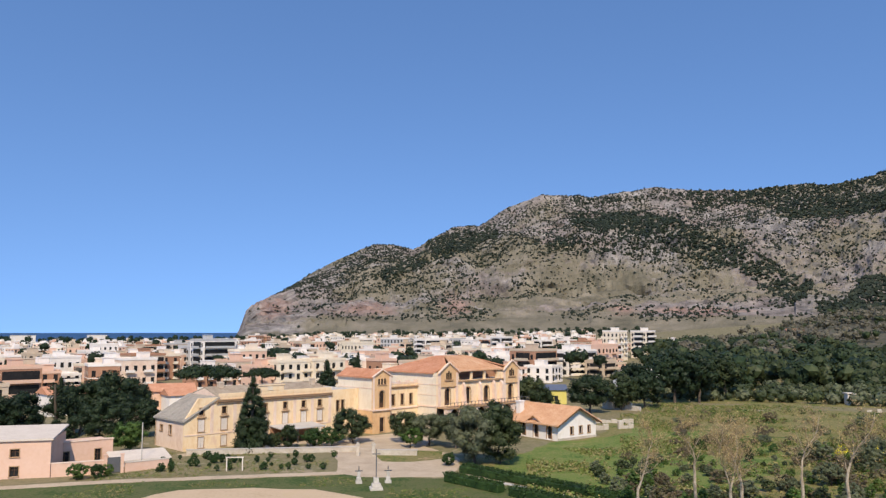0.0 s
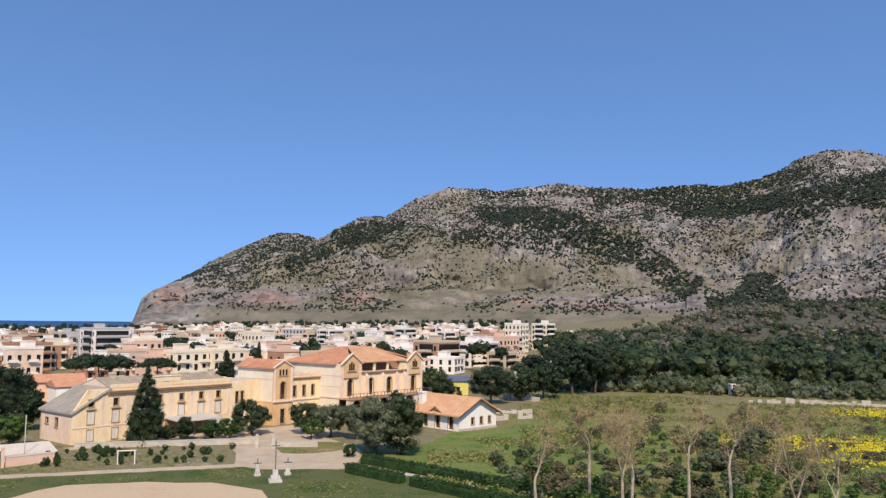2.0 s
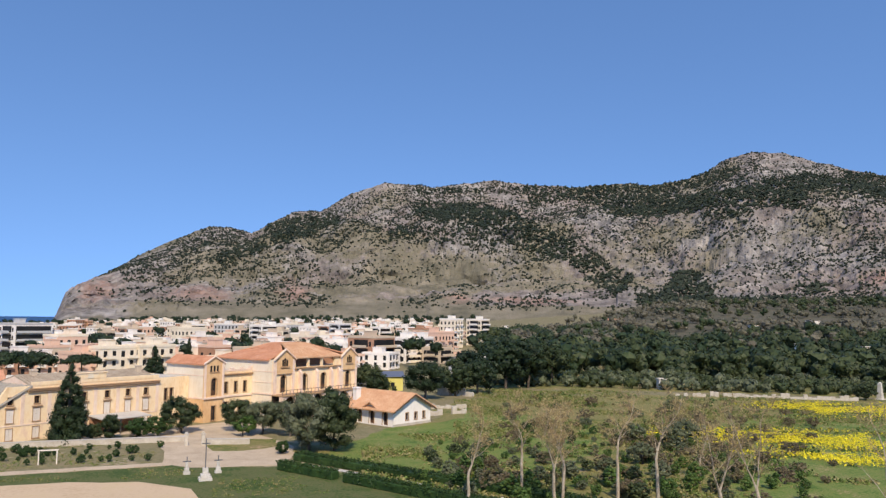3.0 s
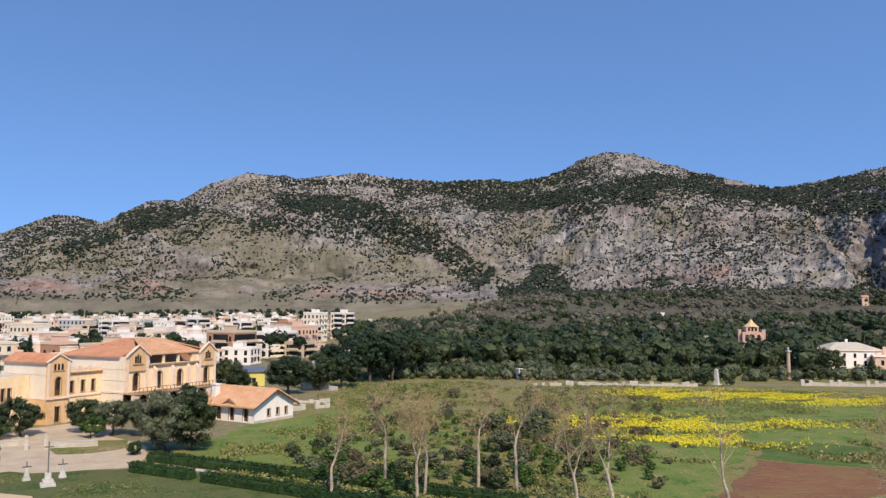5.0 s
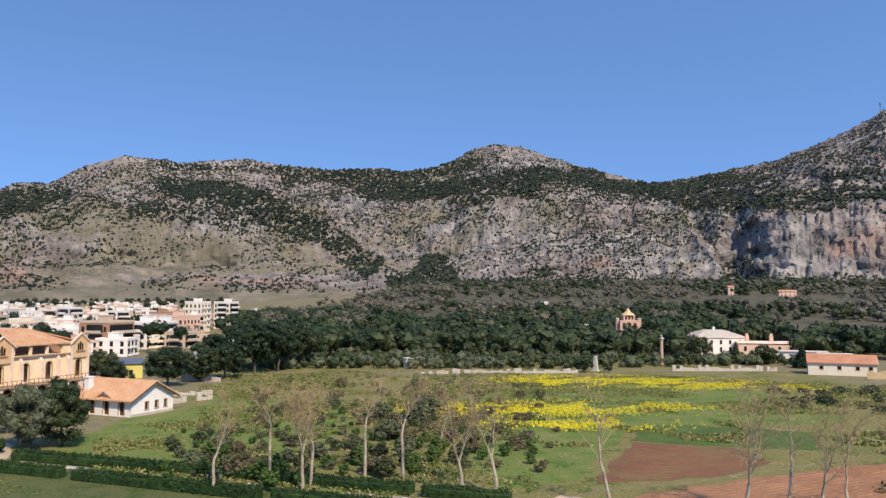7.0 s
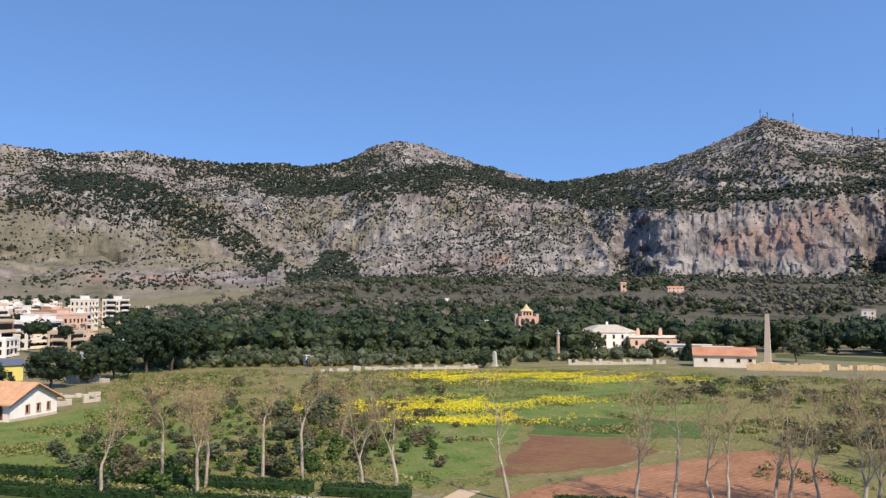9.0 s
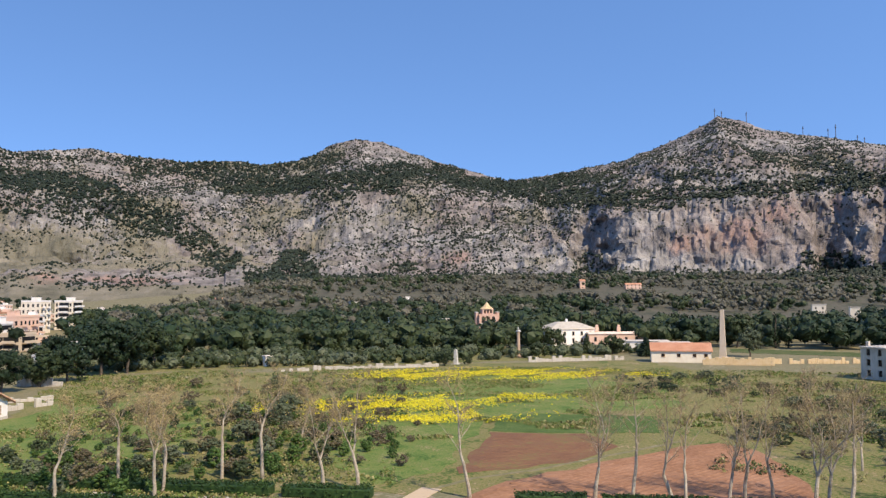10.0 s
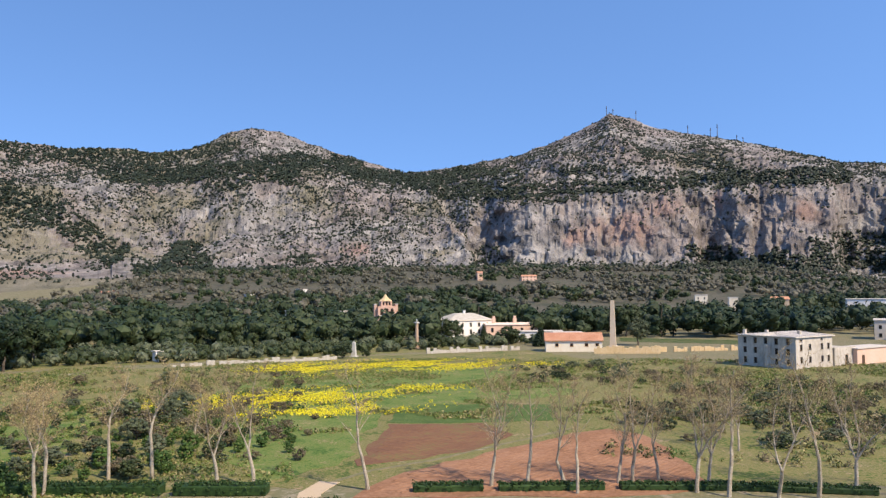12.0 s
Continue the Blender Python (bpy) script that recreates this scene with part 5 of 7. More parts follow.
far_wall("orchard_wall", 41, 205, 49, 198, 2.4, M["stone"], "pale rendered orchard wall", 8)
pavilion()
white_mansion()


# ---- fields, yards and paths ----
def patch(name, pts, mat, z, label, category, wander=0.5, seed=1, step=3.0):
    """A field or yard: an uneven-edged sheet a little over the ground."""
    g = np.random.default_rng(seed)
    out = []
    n = len(pts)
    for i in range(n):
        a, b = np.array(pts[i], float), np.array(pts[(i + 1) % n], float)
        k = max(2, int(np.linalg.norm(b - a) / step))
        side = np.array([a[1] - b[1], b[0] - a[0]]) / max(1e-6, np.linalg.norm(b - a))
        for j in range(k):
            out.append(a + (b - a) * j / k + side * wander * (g.random() - 0.5) * 2 * (0 < j))
    bm = bmesh.new()
    top = [bm.verts.new((x, y, z + gz(x, y))) for x, y in out]
    f = bm.faces.new(top)
    f.normal_update()
    if f.normal.z < 0:
        f.normal_flip()
    low = [bm.verts.new((v.co.x, v.co.y, v.co.z - 0.25)) for v in top]
    m = len(top)
    for i in range(m):
        bm.faces.new((top[i], low[i], low[(i + 1) % m], top[(i + 1) % m]))
    bmesh.ops.triangulate(bm, faces=[f])
    bmesh.ops.recalc_face_normals(bm, faces=bm.faces)
    me = bpy.data.meshes.new(name)
    bm.to_mesh(me)
    bm.free()
    me.materials.append(mat)
    return tagged(new(name, me), label, category, kind="structure")


def strip(name, pts, width, mat, z, label, category):
    p = [np.array(q, float) for q in pts]
    left, right = [], []
    for i, q in enumerate(p):
        d = p[min(i + 1, len(p) - 1)] - p[max(i - 1, 0)]
        s = np.array([-d[1], d[0]]) / np.linalg.norm(d) * width / 2
        left.append(q + s)
        right.append(q - s)
    return patch(name, left + right[::-1], mat, z, label, category, 0.2, 3, 2.5)


patch("meadow", [(2, 122), (14, 100), (45, 70), (90, 20), (150, 10), (215, 60), (190, 120), (205, 155), (150, 185), (105, 198), (60, 200), (46, 190), (34, 172), (30, 152), (20, 138)], M["grass"], 0.03, "broad rough green meadow", "meadow", 1.5, 2)
patch("green_slope", [(5.5, 113.5), (10, 124), (15, 134), (19, 143), (31, 150.5), (42, 166), (58, 152), (52, 120), (36, 98), (20, 101)], M["fresh"], 0.045, "fresh green slope beside the cottage", "meadow", 1.6, 14)
patch("lawn_front", [(-80, 60), (-74, 97), (-44, 105.5), (-14, 112), (4, 108), (24, 84), (60, 44), (30, 40)], M["lawn"], 0.035, "uneven green lawn along the drive", "lawn", 1.0, 3)
patch("sandy_yard", [(-38, 92), (-33, 101), (-24, 102.5), (-16, 101.5), (-9.5, 96.6), (-6, 84), (-36, 80)], M["sand"], 0.06, "bare pale sandy yard", "yard", 0.6, 4)
patch("garden_beds", [(-44, 111.5), (-45, 121), (-42, 127), (-17, 130.5), (-15.5, 114.5)], M["soil"], 0.05, "dry garden beds with low shrubs", "garden", 0.5, 5)
patch("forecourt", [(-15, 113.2), (-17, 130), (-24, 141), (-16, 150), (-8, 156), (-1, 150), (-3, 138), (2, 127.5), (3, 118), (0, 110), (-11, 110)], M["gravel"], 0.055, "pale gravel forecourt before the old buildings", "forecourt", 0.5, 6)
patch("grass_island", [on_ring(-4.8, 131), on_ring(-2.4, 134), on_ring(0.0, 133), on_ring(0.3, 126), on_ring(-2.2, 122.5), on_ring(-4.3, 123)], M["grass"], 0.075, "dry grass island in the gravel forecourt", "lawn", 0.5, 16)
strip("drive", [(-84, 90), (-56, 102.2), (-43.6, 106.6), (-29.4, 109.7), (-14, 113)], 2.2, M["gravel"], 0.07, "pale gravel drive along the garden", "path")
strip("front_walk", [(-42, 128.5), (-30, 138), (-22, 146)], 2.4, M["gravel"], 0.075, "pale walk along the house front", "path")
patch("ploughed_field", [(50, 59), (60.6, 62.8), (80.8, 62), (92, 62), (98, 60), (97, 54), (86, 43), (76.6, 34), (66, 41)], M["plough"], 0.07, "ploughed field of bare reddish soil", "field", 0.7, 7)
patch("tilled_strip", [(59.2, 69), (80.6, 87), (90, 77), (86, 67.5), (76.2, 65.2), (66.9, 66)], M["plough_dark"], 0.072, "tilled strip of darker brown soil", "field", 0.9, 8)
patch("crop_strip", [(81.4, 88), (93.9, 97.5), (106, 89.5), (112, 80), (99, 70), (90.6, 77.4)], M["crop"], 0.074, "strip of dark green crop", "field", 0.8, 9)
patch("pale_meadow", [(48, 71), (58, 71), (80, 88.5), (93, 98.5), (106, 90.5), (126, 84), (150, 105), (150, 150), (120, 160), (85, 142), (64, 112), (54, 92)], M["fresh"], 0.06, "lighter green meadow strip", "meadow", 1.2, 10)
strip("farm_track", [(43.5, 56.5), (46.2, 61), (48.3, 63.4), (52.5, 65.6)], 2.3, M["sand"], 0.09, "pale sandy farm track at the field corner", "path")
strip("field_track", [(45, 59), (51.5, 65.2), (58.8, 66.2), (66.6, 64.6), (83, 64.2), (96, 64)], 0.7, M["soil"], 0.085, "narrow trodden track between the fields", "path")
patch("far_lawn", [on_ring(59.5, 300), on_ring(68, 292), on_ring(69, 312), on_ring(59.5, 322)], M["lawn"], 0.06, "green lawn before the wood", "lawn", 1.0, 12)
patch("grove_floor", [on_ring(14, 232), on_ring(30, 236), on_ring(50, 262), on_ring(50, 300), on_ring(30, 290), on_ring(12, 270)], M["grass"], 0.05, "green grove floor", "meadow", 1.5, 13)


def scrubland():
    rr = np.geomspace(15, 4950, 110)
    rr = rr[(rr > 425) & (rr < 1340)]
    bb = np.arange(16.5, 86, 1.5)
    R, B = np.meshgrid(rr, np.radians(bb), indexing="ij")
    X, Y = R * np.sin(B), R * np.cos(B)
    n, m = R.shape
    i, j = np.meshgrid(np.arange(n - 1), np.arange(m - 1), indexing="ij")
    keep = (np.degrees(B)[:-1, :-1] > np.interp(R[:-1, :-1], [425, 560, 900, 1340], [16, 18, 22, 25])).ravel()
    a = (i * m + j).reshape(-1)[keep]
    ob = mesh_object("scrubland", np.stack([X, Y, ground_height(X, Y) + 0.3], -1).reshape(-1, 3), np.stack([a, a + m, a + m + 1, a + 1], -1)[:, ::-1], M["scrubland"], smooth=True)
    tagged(ob, "dark scrubland floor of the plain", "scrubland", kind="structure")


scrubland()


# ---- trees ----
def tube(bm, p, q, r0, r1, sides=5):
    d = (q - p).normalized()
    s = d.orthogonal().normalized()
    t = d.cross(s)
    a = [bm.verts.new(p + (s * math.cos(k) + t * math.sin(k)) * r0) for k in np.linspace(0, 2 * math.pi, sides, endpoint=False)]
    b = [bm.verts.new(q + (s * math.cos(k) + t * math.sin(k)) * r1) for k in np.linspace(0, 2 * math.pi, sides, endpoint=False)]
    for k in range(sides):
        bm.faces.new((a[k], a[(k + 1) % sides], b[(k + 1) % sides], b[k]))
    return q


def bare_tree(seed, height, m, stems=1, fork=0.3, budding=1.0, label=""):
    """A plane tree in early spring: pale crooked trunk, sturdy upswept limbs, twigs and a scatter of brown young leaves."""
    g = random.Random(seed)
    t = thing("plane_tree", m, label or "nearly leafless plane tree with a pale crooked trunk", "tree", "row of plane trees")
    trunk = bmesh.new()
    starts = []

    def rise(p, d, length, r, segs, bm, sides, taper, crook, marks=None):
        for i in range(segs):
            d = (d + Vector((g.gauss(0, crook), g.gauss(0, crook), 0.05))).normalized()
            q = p + d * length / segs
            tube(bm, p, q, r, r * taper, sides)
            p, r = q, r * taper
            if marks is not None:
                marks.append((p, d, r))
        return p, d, r

    base = 0.0145 * height + 0.02
    p, d, r = rise(Vector((0, 0, -0.1)), Vector((g.uniform(-.05, .05), g.uniform(-.05, .05), 1)), height * fork, base, 6, trunk, 8, 0.95, 0.075)
    leaders = []
    for k in range(stems):
        a = 2 * math.pi * k / stems + g.uniform(-.6, .6)
        lean = 0.04 if stems == 1 else g.uniform(0.22, 0.42)
        marks = []
        limb = bmesh.new()
        rise(p, Vector((math.cos(a) * lean, math.sin(a) * lean, 1)).normalized(), height * (0.97 - fork) * g.uniform(0.82, 1.0), r * (0.95 if stems == 1 else 0.72), 8, limb, 6, 0.81, 0.15, marks)
        leaders.append((limb, marks))
    for limb, marks in leaders:
        twigs, ends = bmesh.new(), []
        for n, (q, d, rr) in enumerate(marks[:-1]):
            for _ in range(g.choice((1, 2, 2, 3)) if n else 1):
                a = g.uniform(0, 6.283)
                out = (Vector((math.cos(a), math.sin(a), 0)) * g.uniform(0.55, 0.95) + d * g.uniform(0.6, 1.0)).normalized()
                sub = []
                rise(q, out, height * g.uniform(0.12, 0.24) * (1.15 - 0.07 * n), max(0.022, rr * 0.5), 4, limb if rr > 0.05 else twigs, 4, 0.74, 0.16, sub)
                for q2, d2, r2 in sub:
                    ends.append(q2)
                    for _ in range(g.choice((1, 2, 3))):
                        w = Vector((g.gauss(0, 1), g.gauss(0, 1), g.gauss(0.5, 0.5))).normalized()
                        tip = []
                        rise(q2, (d2 * 0.5 + w * 0.7).normalized(), height * g.uniform(0.04, 0.10), max(0.018, r2 * 0.5), 2, twigs, 3, 0.7, 0.2, tip)
                        ends += [e[0] for e in tip]
        limb = part("limb", limb, M["bark"], t)
        tagged(part("twig_spray", twigs, M["twig"], limb), kind="stuff")
        c = np.array([tuple(e) for e in ends])
        pick = np.random.default_rng(seed).random(len(c)) < 0.4 + 0.6 * budding * (c[:, 2] / height)
        c = c[pick]
        v, f = clumps(c, np.full(len(c), 0.40), 3 + int(9 * budding), 0.15, 1.0, 0.2, seed)
        tagged(mesh_object("bud_spray", v, f, M["bud"], limb, "sparse brown young leaves"), kind="stuff")
    part("trunk", trunk, M["bark"], t)
    return t


def crown_points(g, kind, h, w):
    """Centres and sizes of the clumps of a crown."""
    cs, ss = [], []
    if kind == "cone":
        for i in range(130):
            z = 0.06 + 0.92 * g.random()
            rad = w / 2 * (1 - z) ** 0.85 * math.sqrt(g.uniform(0.25, 1))
            a = g.uniform(0, 6.283)
            cs.append((rad * math.cos(a), rad * math.sin(a), h * z))
            ss.append(max(0.34, w * 0.21 * (1 - 0.7 * z)))
    elif kind == "umbrella":
        for i in range(120):
            a, k = g.uniform(0, 6.283), math.sqrt(g.random())
            cs.append((w / 2 * k * math.cos(a), w / 2 * k * math.sin(a), h * (0.78 + 0.15 * (1 - k * k)) + g.uniform(-.05, .03) * h))
            ss.append(w * g.uniform(0.07, 0.12))
    else:
        base = 0.22 if kind == "broad" else 0.08
        for i in range(60):
            d = Vector((g.gauss(0, 1), g.gauss(0, 1), g.gauss(0, 1))).normalized() * g.uniform(0.45, 1) ** 0.5
            f = 1 + 0.22 * math.sin(3 * d.x + 2 * d.y + h) + g.uniform(-.12, .12)
            cs.append((d.x * w * 0.40 * f, d.y * w * 0.40 * f, h * (base + (1 - base) * (0.5 + 0.42 * d.z * f))))
            ss.append(min(w, h) * g.uniform(0.10, 0.19))
    return np.array(cs), np.array(ss)


def leafy_tree(kind, h, w, mat, m, label, category="tree", seed=1, per=70, leaf=0.20, group="", name="tree"):
    g = random.Random(seed)
    t = thing(name, m, label, category, group)
    trunk = bmesh.new()
    p, r = Vector((0, 0, -0.1)), 0.028 * h + 0.04
    stem = {"umbrella": 0.8, "cone": 0.9, "broad": 0.5}.get(kind, 0.35)
    for i in range(4):
        q = p + Vector((g.uniform(-.03, .03) * h, g.uniform(-.03, .03) * h, stem * h / 4))
        tube(trunk, p, q, r, r * 0.85, 7)
        p, r = q, r * 0.85
    if kind != "cone":
        for k in range(6):
            a = k * 1.05 + g.uniform(-.3, .3)
            tube(trunk, p, p + Vector((math.cos(a) * w * 0.3, math.sin(a) * w * 0.3, h * 0.16)), r * 0.6, r * 0.2, 5)
    part("trunk", trunk, M["bark_dark"], t)
    cs, ss = crown_points(g, kind, h, w)
    v, f = clumps(cs, ss, per, leaf, 0.85, 0.55, seed, 0.58)
    mesh_object("crown", v, f, mat, t)
    return t


def put(b, r):
    x, y = on_ring(b, r)
    return pose(x, y, gz(x, y), 0, 0, (b * 97 + r * 13) % 360)


# big trees round the estate: form, bearing, range, height, width, leaf, label
ESTATE = [
    ("cone", -13.35, 137, 12.2, 6.4, "pine", "tall dark conical araucaria before the house front"),
    ("bush", -6.4, 143, 6.3, 8.2, "oak", "round clipped green tree in the forecourt"),
    ("broad", -2.6, 143, 5.8, 6.0, "oak", "dark round tree beside the forecourt"),
    ("bush", -2.3, 137, 3.4, 4.4, "citrus", "low bright green palm-like bush"),
    ("broad", -1.0, 139, 5.8, 7.0, "olive", "grey-green olive tree by the terrace"),
    ("broad", 0.9, 136, 6.4, 7.0, "olive", "spreading grey-green olive tree"),
    ("bush", 2.2, 121, 8.2, 9.0, "olive", "large dense grey-green holm oak"),
    ("bush", 4.0, 121, 8.0, 8.6, "oak", "large dense dark holm oak"),
    ("bush", 0.4, 119, 2.0, 2.6, "hedge", "clipped dark round bush by the forecourt"),
    ("broad", 3.7, 152, 6.8, 4.8, "oak", "dark tree before the terrace"),
    ("bush", -10.9, 139, 4.2, 4.0, "oak", "dark shrub by the porch"),
    ("bush", -9.2, 140, 3.2, 4.5, "hedge", "dark round shrub by the house"),
    ("bush", -7.9, 140, 3.2, 4.5, "hedge", "dark round shrub by the house"),
    ("bush", -11.9, 138, 2.6, 3.0, "oak", "small dark shrub at the house wall"),
    ("broad", -24.4, 168, 10.5, 12.0, "pine", "big dark evergreen behind the pink house"),
    ("broad", -22.5, 172, 11.6, 12.0, "pine", "big dark evergreen behind the pink house"),
    ("broad", -21.0, 182, 9.5, 8.0, "pine", "dark evergreen behind the long house"),
    ("broad", -23.2, 150, 7.5, 10.0, "pine", "dark evergreen above the garden shed"),
    ("bush", -21.3, 141, 5.4, 6.0, "citrus", "green tree beside the shed"),
    ("bush", -24.4, 118.5, 2.2, 3.2, "citrus", "green shrub in the courtyard"),
    ("bush", -23.2, 118.6, 1.9, 2.4, "hedge", "dark shrub in the courtyard"),
    ("bush", -22.6, 119.5, 1.6, 2.0, "citrus", "green shrub in the courtyard"),
    ("broad", -20.6, 160, 7.0, 8.0, "pine", "dark evergreen beside the end wall"),
    ("cone", -25.6, 160, 11.5, 3.2, "pine", "slim dark cypress behind the pink house"),
    ("cone", -24.8, 156, 9.0, 2.6, "pine", "slim dark cypress behind the pink house"),
    ("broad", -27.9, 162, 8.5, 10.0, "pine", "dark evergreen above the pink roof"),
    ("broad", -29.5, 158, 8.0, 10.0, "pine", "dark evergreen above the pink roof"),
    ("umbrella", -16.4, 240, 9.4, 17.0, "pine", "broad dark umbrella pine"),
    ("umbrella", -12.8, 235, 9.2, 9.5, "pine", "broad dark umbrella pine"),
    ("cone", -8.3, 240, 11.2, 7.0, "pine", "dark conical conifer behind the house"),
    ("cone", -6.1, 270, 12.8, 5.0, "pine", "dark conical conifer behind the wing"),
    ("broad", 6.2, 190, 9.5, 7.0, "oak", "green tree beside the hall"),
    ("broad", 7.0, 186, 7.0, 6.0, "oak", "green tree beside the hall"),
    ("bush", 10.4, 196, 10.0, 11.0, "pine", "big dark pine behind the cottage"),
    ("bush", 12.6, 205, 9.5, 10.0, "oak", "dark tree behind the lane wall"),
    ("bush", 14.2, 212, 10.5, 11.0, "pine", "dark pine at the meadow edge"),
    ("broad", 16.2, 226, 14.5, 14.0, "pine", "big dark pine at the meadow edge"),
    ("broad", 17.8, 232, 13.0, 12.0, "pine", "dark pine at the meadow edge"),
    ("broad", 13.6, 235, 11.0, 11.0, "pine", "dark pine behind the lane"),
    ("broad", 19.6, 246, 12.0, 12.0, "oak", "dark tree at the meadow edge"),
    ("bush", 7.6, 205, 2.6, 7.0, "oak", "dark bushes before the yellow house"),
    ("bush", 39.6, 234, 4.6, 8.0, "oak", "dark bush beside the small obelisk"),
    ("bush", 41.3, 236, 2.4, 3.2, "oak", "low dark bush at the field edge"),
    ("bush", 46.4, 262, 5.5, 7.5, "oak", "dark green bush beside the column"),
    ("broad", 47.5, 300, 8.5, 12.0, "oak", "dark tree before the white mansion"),
    ("cone", 49.8, 285, 7.0, 4.0, "oak", "dark green tree before the lodge"),
    ("broad", 51.6, 282, 6.5, 9.0, "oak", "dark green tree before the sheds"),
    ("cone", 53.9, 275, 6.5, 6.0, "pine", "dark conical tree beside the barn"),
    ("broad", 60.7, 280, 9.5, 8.0, "olive", "grey-green tree beside the tall obelisk"),
    ("broad", 59.9, 330, 13, 14.0, "oak", "tall dark tree behind the obelisk"),
]
for i, (kind, b, r, h, w, leaf, label) in enumerate(ESTATE):
    leafy_tree(kind, h, w, M[leaf], put(b, r), label, "shrub" if kind == "bush" and h < 5 else "tree", 100 + i, 60 if r > 200 else 150, 0.21 if r > 200 else 0.14, name="conifer" if kind == "cone" else "umbrella_pine" if kind == "umbrella" else "shrub" if h < 5 else "evergreen_tree")

# slim cypresses round the palace and along the park wall
proto = leafy_tree("cone", 11.5, 2.8, M["pine"], put(41.7, 388), "slim dark cypress in the palace park", "tree", 400, 40, 0.26, "park cypresses", "cypress")
for i, (b, r) in enumerate(((43.8, 384), (44.3, 392), (41.2, 380), (40.6, 372), (38.4, 360), (37.7, 366), (36.9, 352), (35.9, 360), (34.6, 355), (33.9, 350), (45.6, 372), (30.2, 340), (29.4, 345), (39.6, 350), (49.4, 372), (52.6, 360), (62.3, 330), (63.1, 334), (65.9, 338), (70.3, 345))):
    s = 0.8 + 0.35 * lattice(i, 3, 1, 9)
    copy_thing(proto, put(b, r) @ Matrix.Diagonal((s, s, s, 1)))

# the row of bare plane trees: x, y, height, form
protos = [bare_tree(11, 12.2, pose(20.2, 83.6, 0), 1, 0.3, 1.0), bare_tree(12, 12.6, pose(28.7, 80.4, 0, 0, 0, 70), 2, 0.32, 1.0), bare_tree(13, 13.0, pose(37.6, 84.4, 0, 0, 0, 20), 1, 0.36, 0.8), bare_tree(14, 13.2, pose(44.0, 73.3, 0), 2, 0.24, 0.45),
          bare_tree(15, 13.0, pose(46.2, 70, 0, 0, 0, 140), 2, 0.3, 0.4), bare_tree(16, 13.4, pose(53, 60.2, 0, 0, 0, 40), 1, 0.26, 0.5), bare_tree(17, 13.4, pose(62.2, 51.8, 0), 3, 0.24, 0.3), bare_tree(18, 12.6, pose(64.5, 49, 0, 0, 0, 200), 1, 0.34, 0.25), bare_tree(19, 13.6, pose(66.4, 45.7, 0), 2, 0.22, 0.25)]
g = random.Random(5)
for x, y, s in [(27.3, 87.1, 0.98), (30.1, 82, 0.9), (41, 81.3, 1.05), (65.4, 43.6, 0.9), (71.5, 42.7, 0.9),
                (72.4, 41.6, 1.0), (75.6, 40.4, 0.86), (73.5, 35.2, 1.05), (77.4, 35.8, 0.95), (73.9, 32.2, 1.08), (76.5, 28.5, 0.98), (79, 25.7, 1.1), (83, 23.5, 1.0), (84.5, 19, 0.95), (88, 15, 1.05),
                (34, 92, 0.8), (52, 92, 0.75), (95, 40, 0.7), (101, 45, 0.65), (108, 38, 0.7), (104, 30, 0.75)]:
    m = pose(x, y, 0, 0, 0, g.uniform(0, 360))
    copy_thing(g.choice(protos[:3] if y > 75 else protos[3:]), m @ Matrix.Diagonal((s, s, s, 1)))

# orchard of small citrus trees
protos = [leafy_tree("bush", 2.6, 2.7, M[("citrus", "oak", "olive", "citrus")[k]], pose(24 + k, 100 + 2 * k, 0), "small round citrus tree in the orchard", "tree", 300 + k, 28, 0.19, "orchard trees", "citrus_tree") for k in range(4)]
n = 0
for i in range(22):
    for j in range(16):
        x = 14 + i * 3.7 + g.uniform(-.8, .8)
        y = 152 - j * 4.6 - 0.12 * i + g.uniform(-.9, .9)
        b, r = math.degrees(math.atan2(x, y)), math.hypot(x, y)
        line = (x - 20.2) * 0.70 + (y - 83.6) * 0.71
        if not (10 < b < 37 and r < 150 and 3 < line) or (b < 17 and r > 128) or x > 66 or g.random() < 0.14:
            continue
        s = g.uniform(0.45, 1.0) * (1.1 if r < 105 else 0.7)
        copy_thing(g.choice(protos), pose(x, y, 0, 0, 0, g.uniform(0, 360)) @ Matrix.Diagonal((s, s, s * g.uniform(0.8, 1.0), 1)))
# garden shrubs in the beds
protos = [leafy_tree("bush", 1.2, 1.3, M["hedge"], pose(-40 + 3 * k, 118, 0.05), "low dark garden shrub in a dry bed", "shrub", 330 + k, 14, 0.3, "garden shrubs", "garden_shrub") for k in range(2)]
for i in range(44):
    x = g.uniform(-43, -17)
    y = 113.5 + 0.09 * (x + 43) + g.choice((0, 3.4, 6.8, 10.5)) + g.uniform(-.5, .5)
    s = g.uniform(0.5, 1.1)
    copy_thing(g.choice(protos), pose(x, y, 0.05, 0, 0, g.uniform(0, 360)) @ Matrix.Diagonal((s, s, s, 1)))
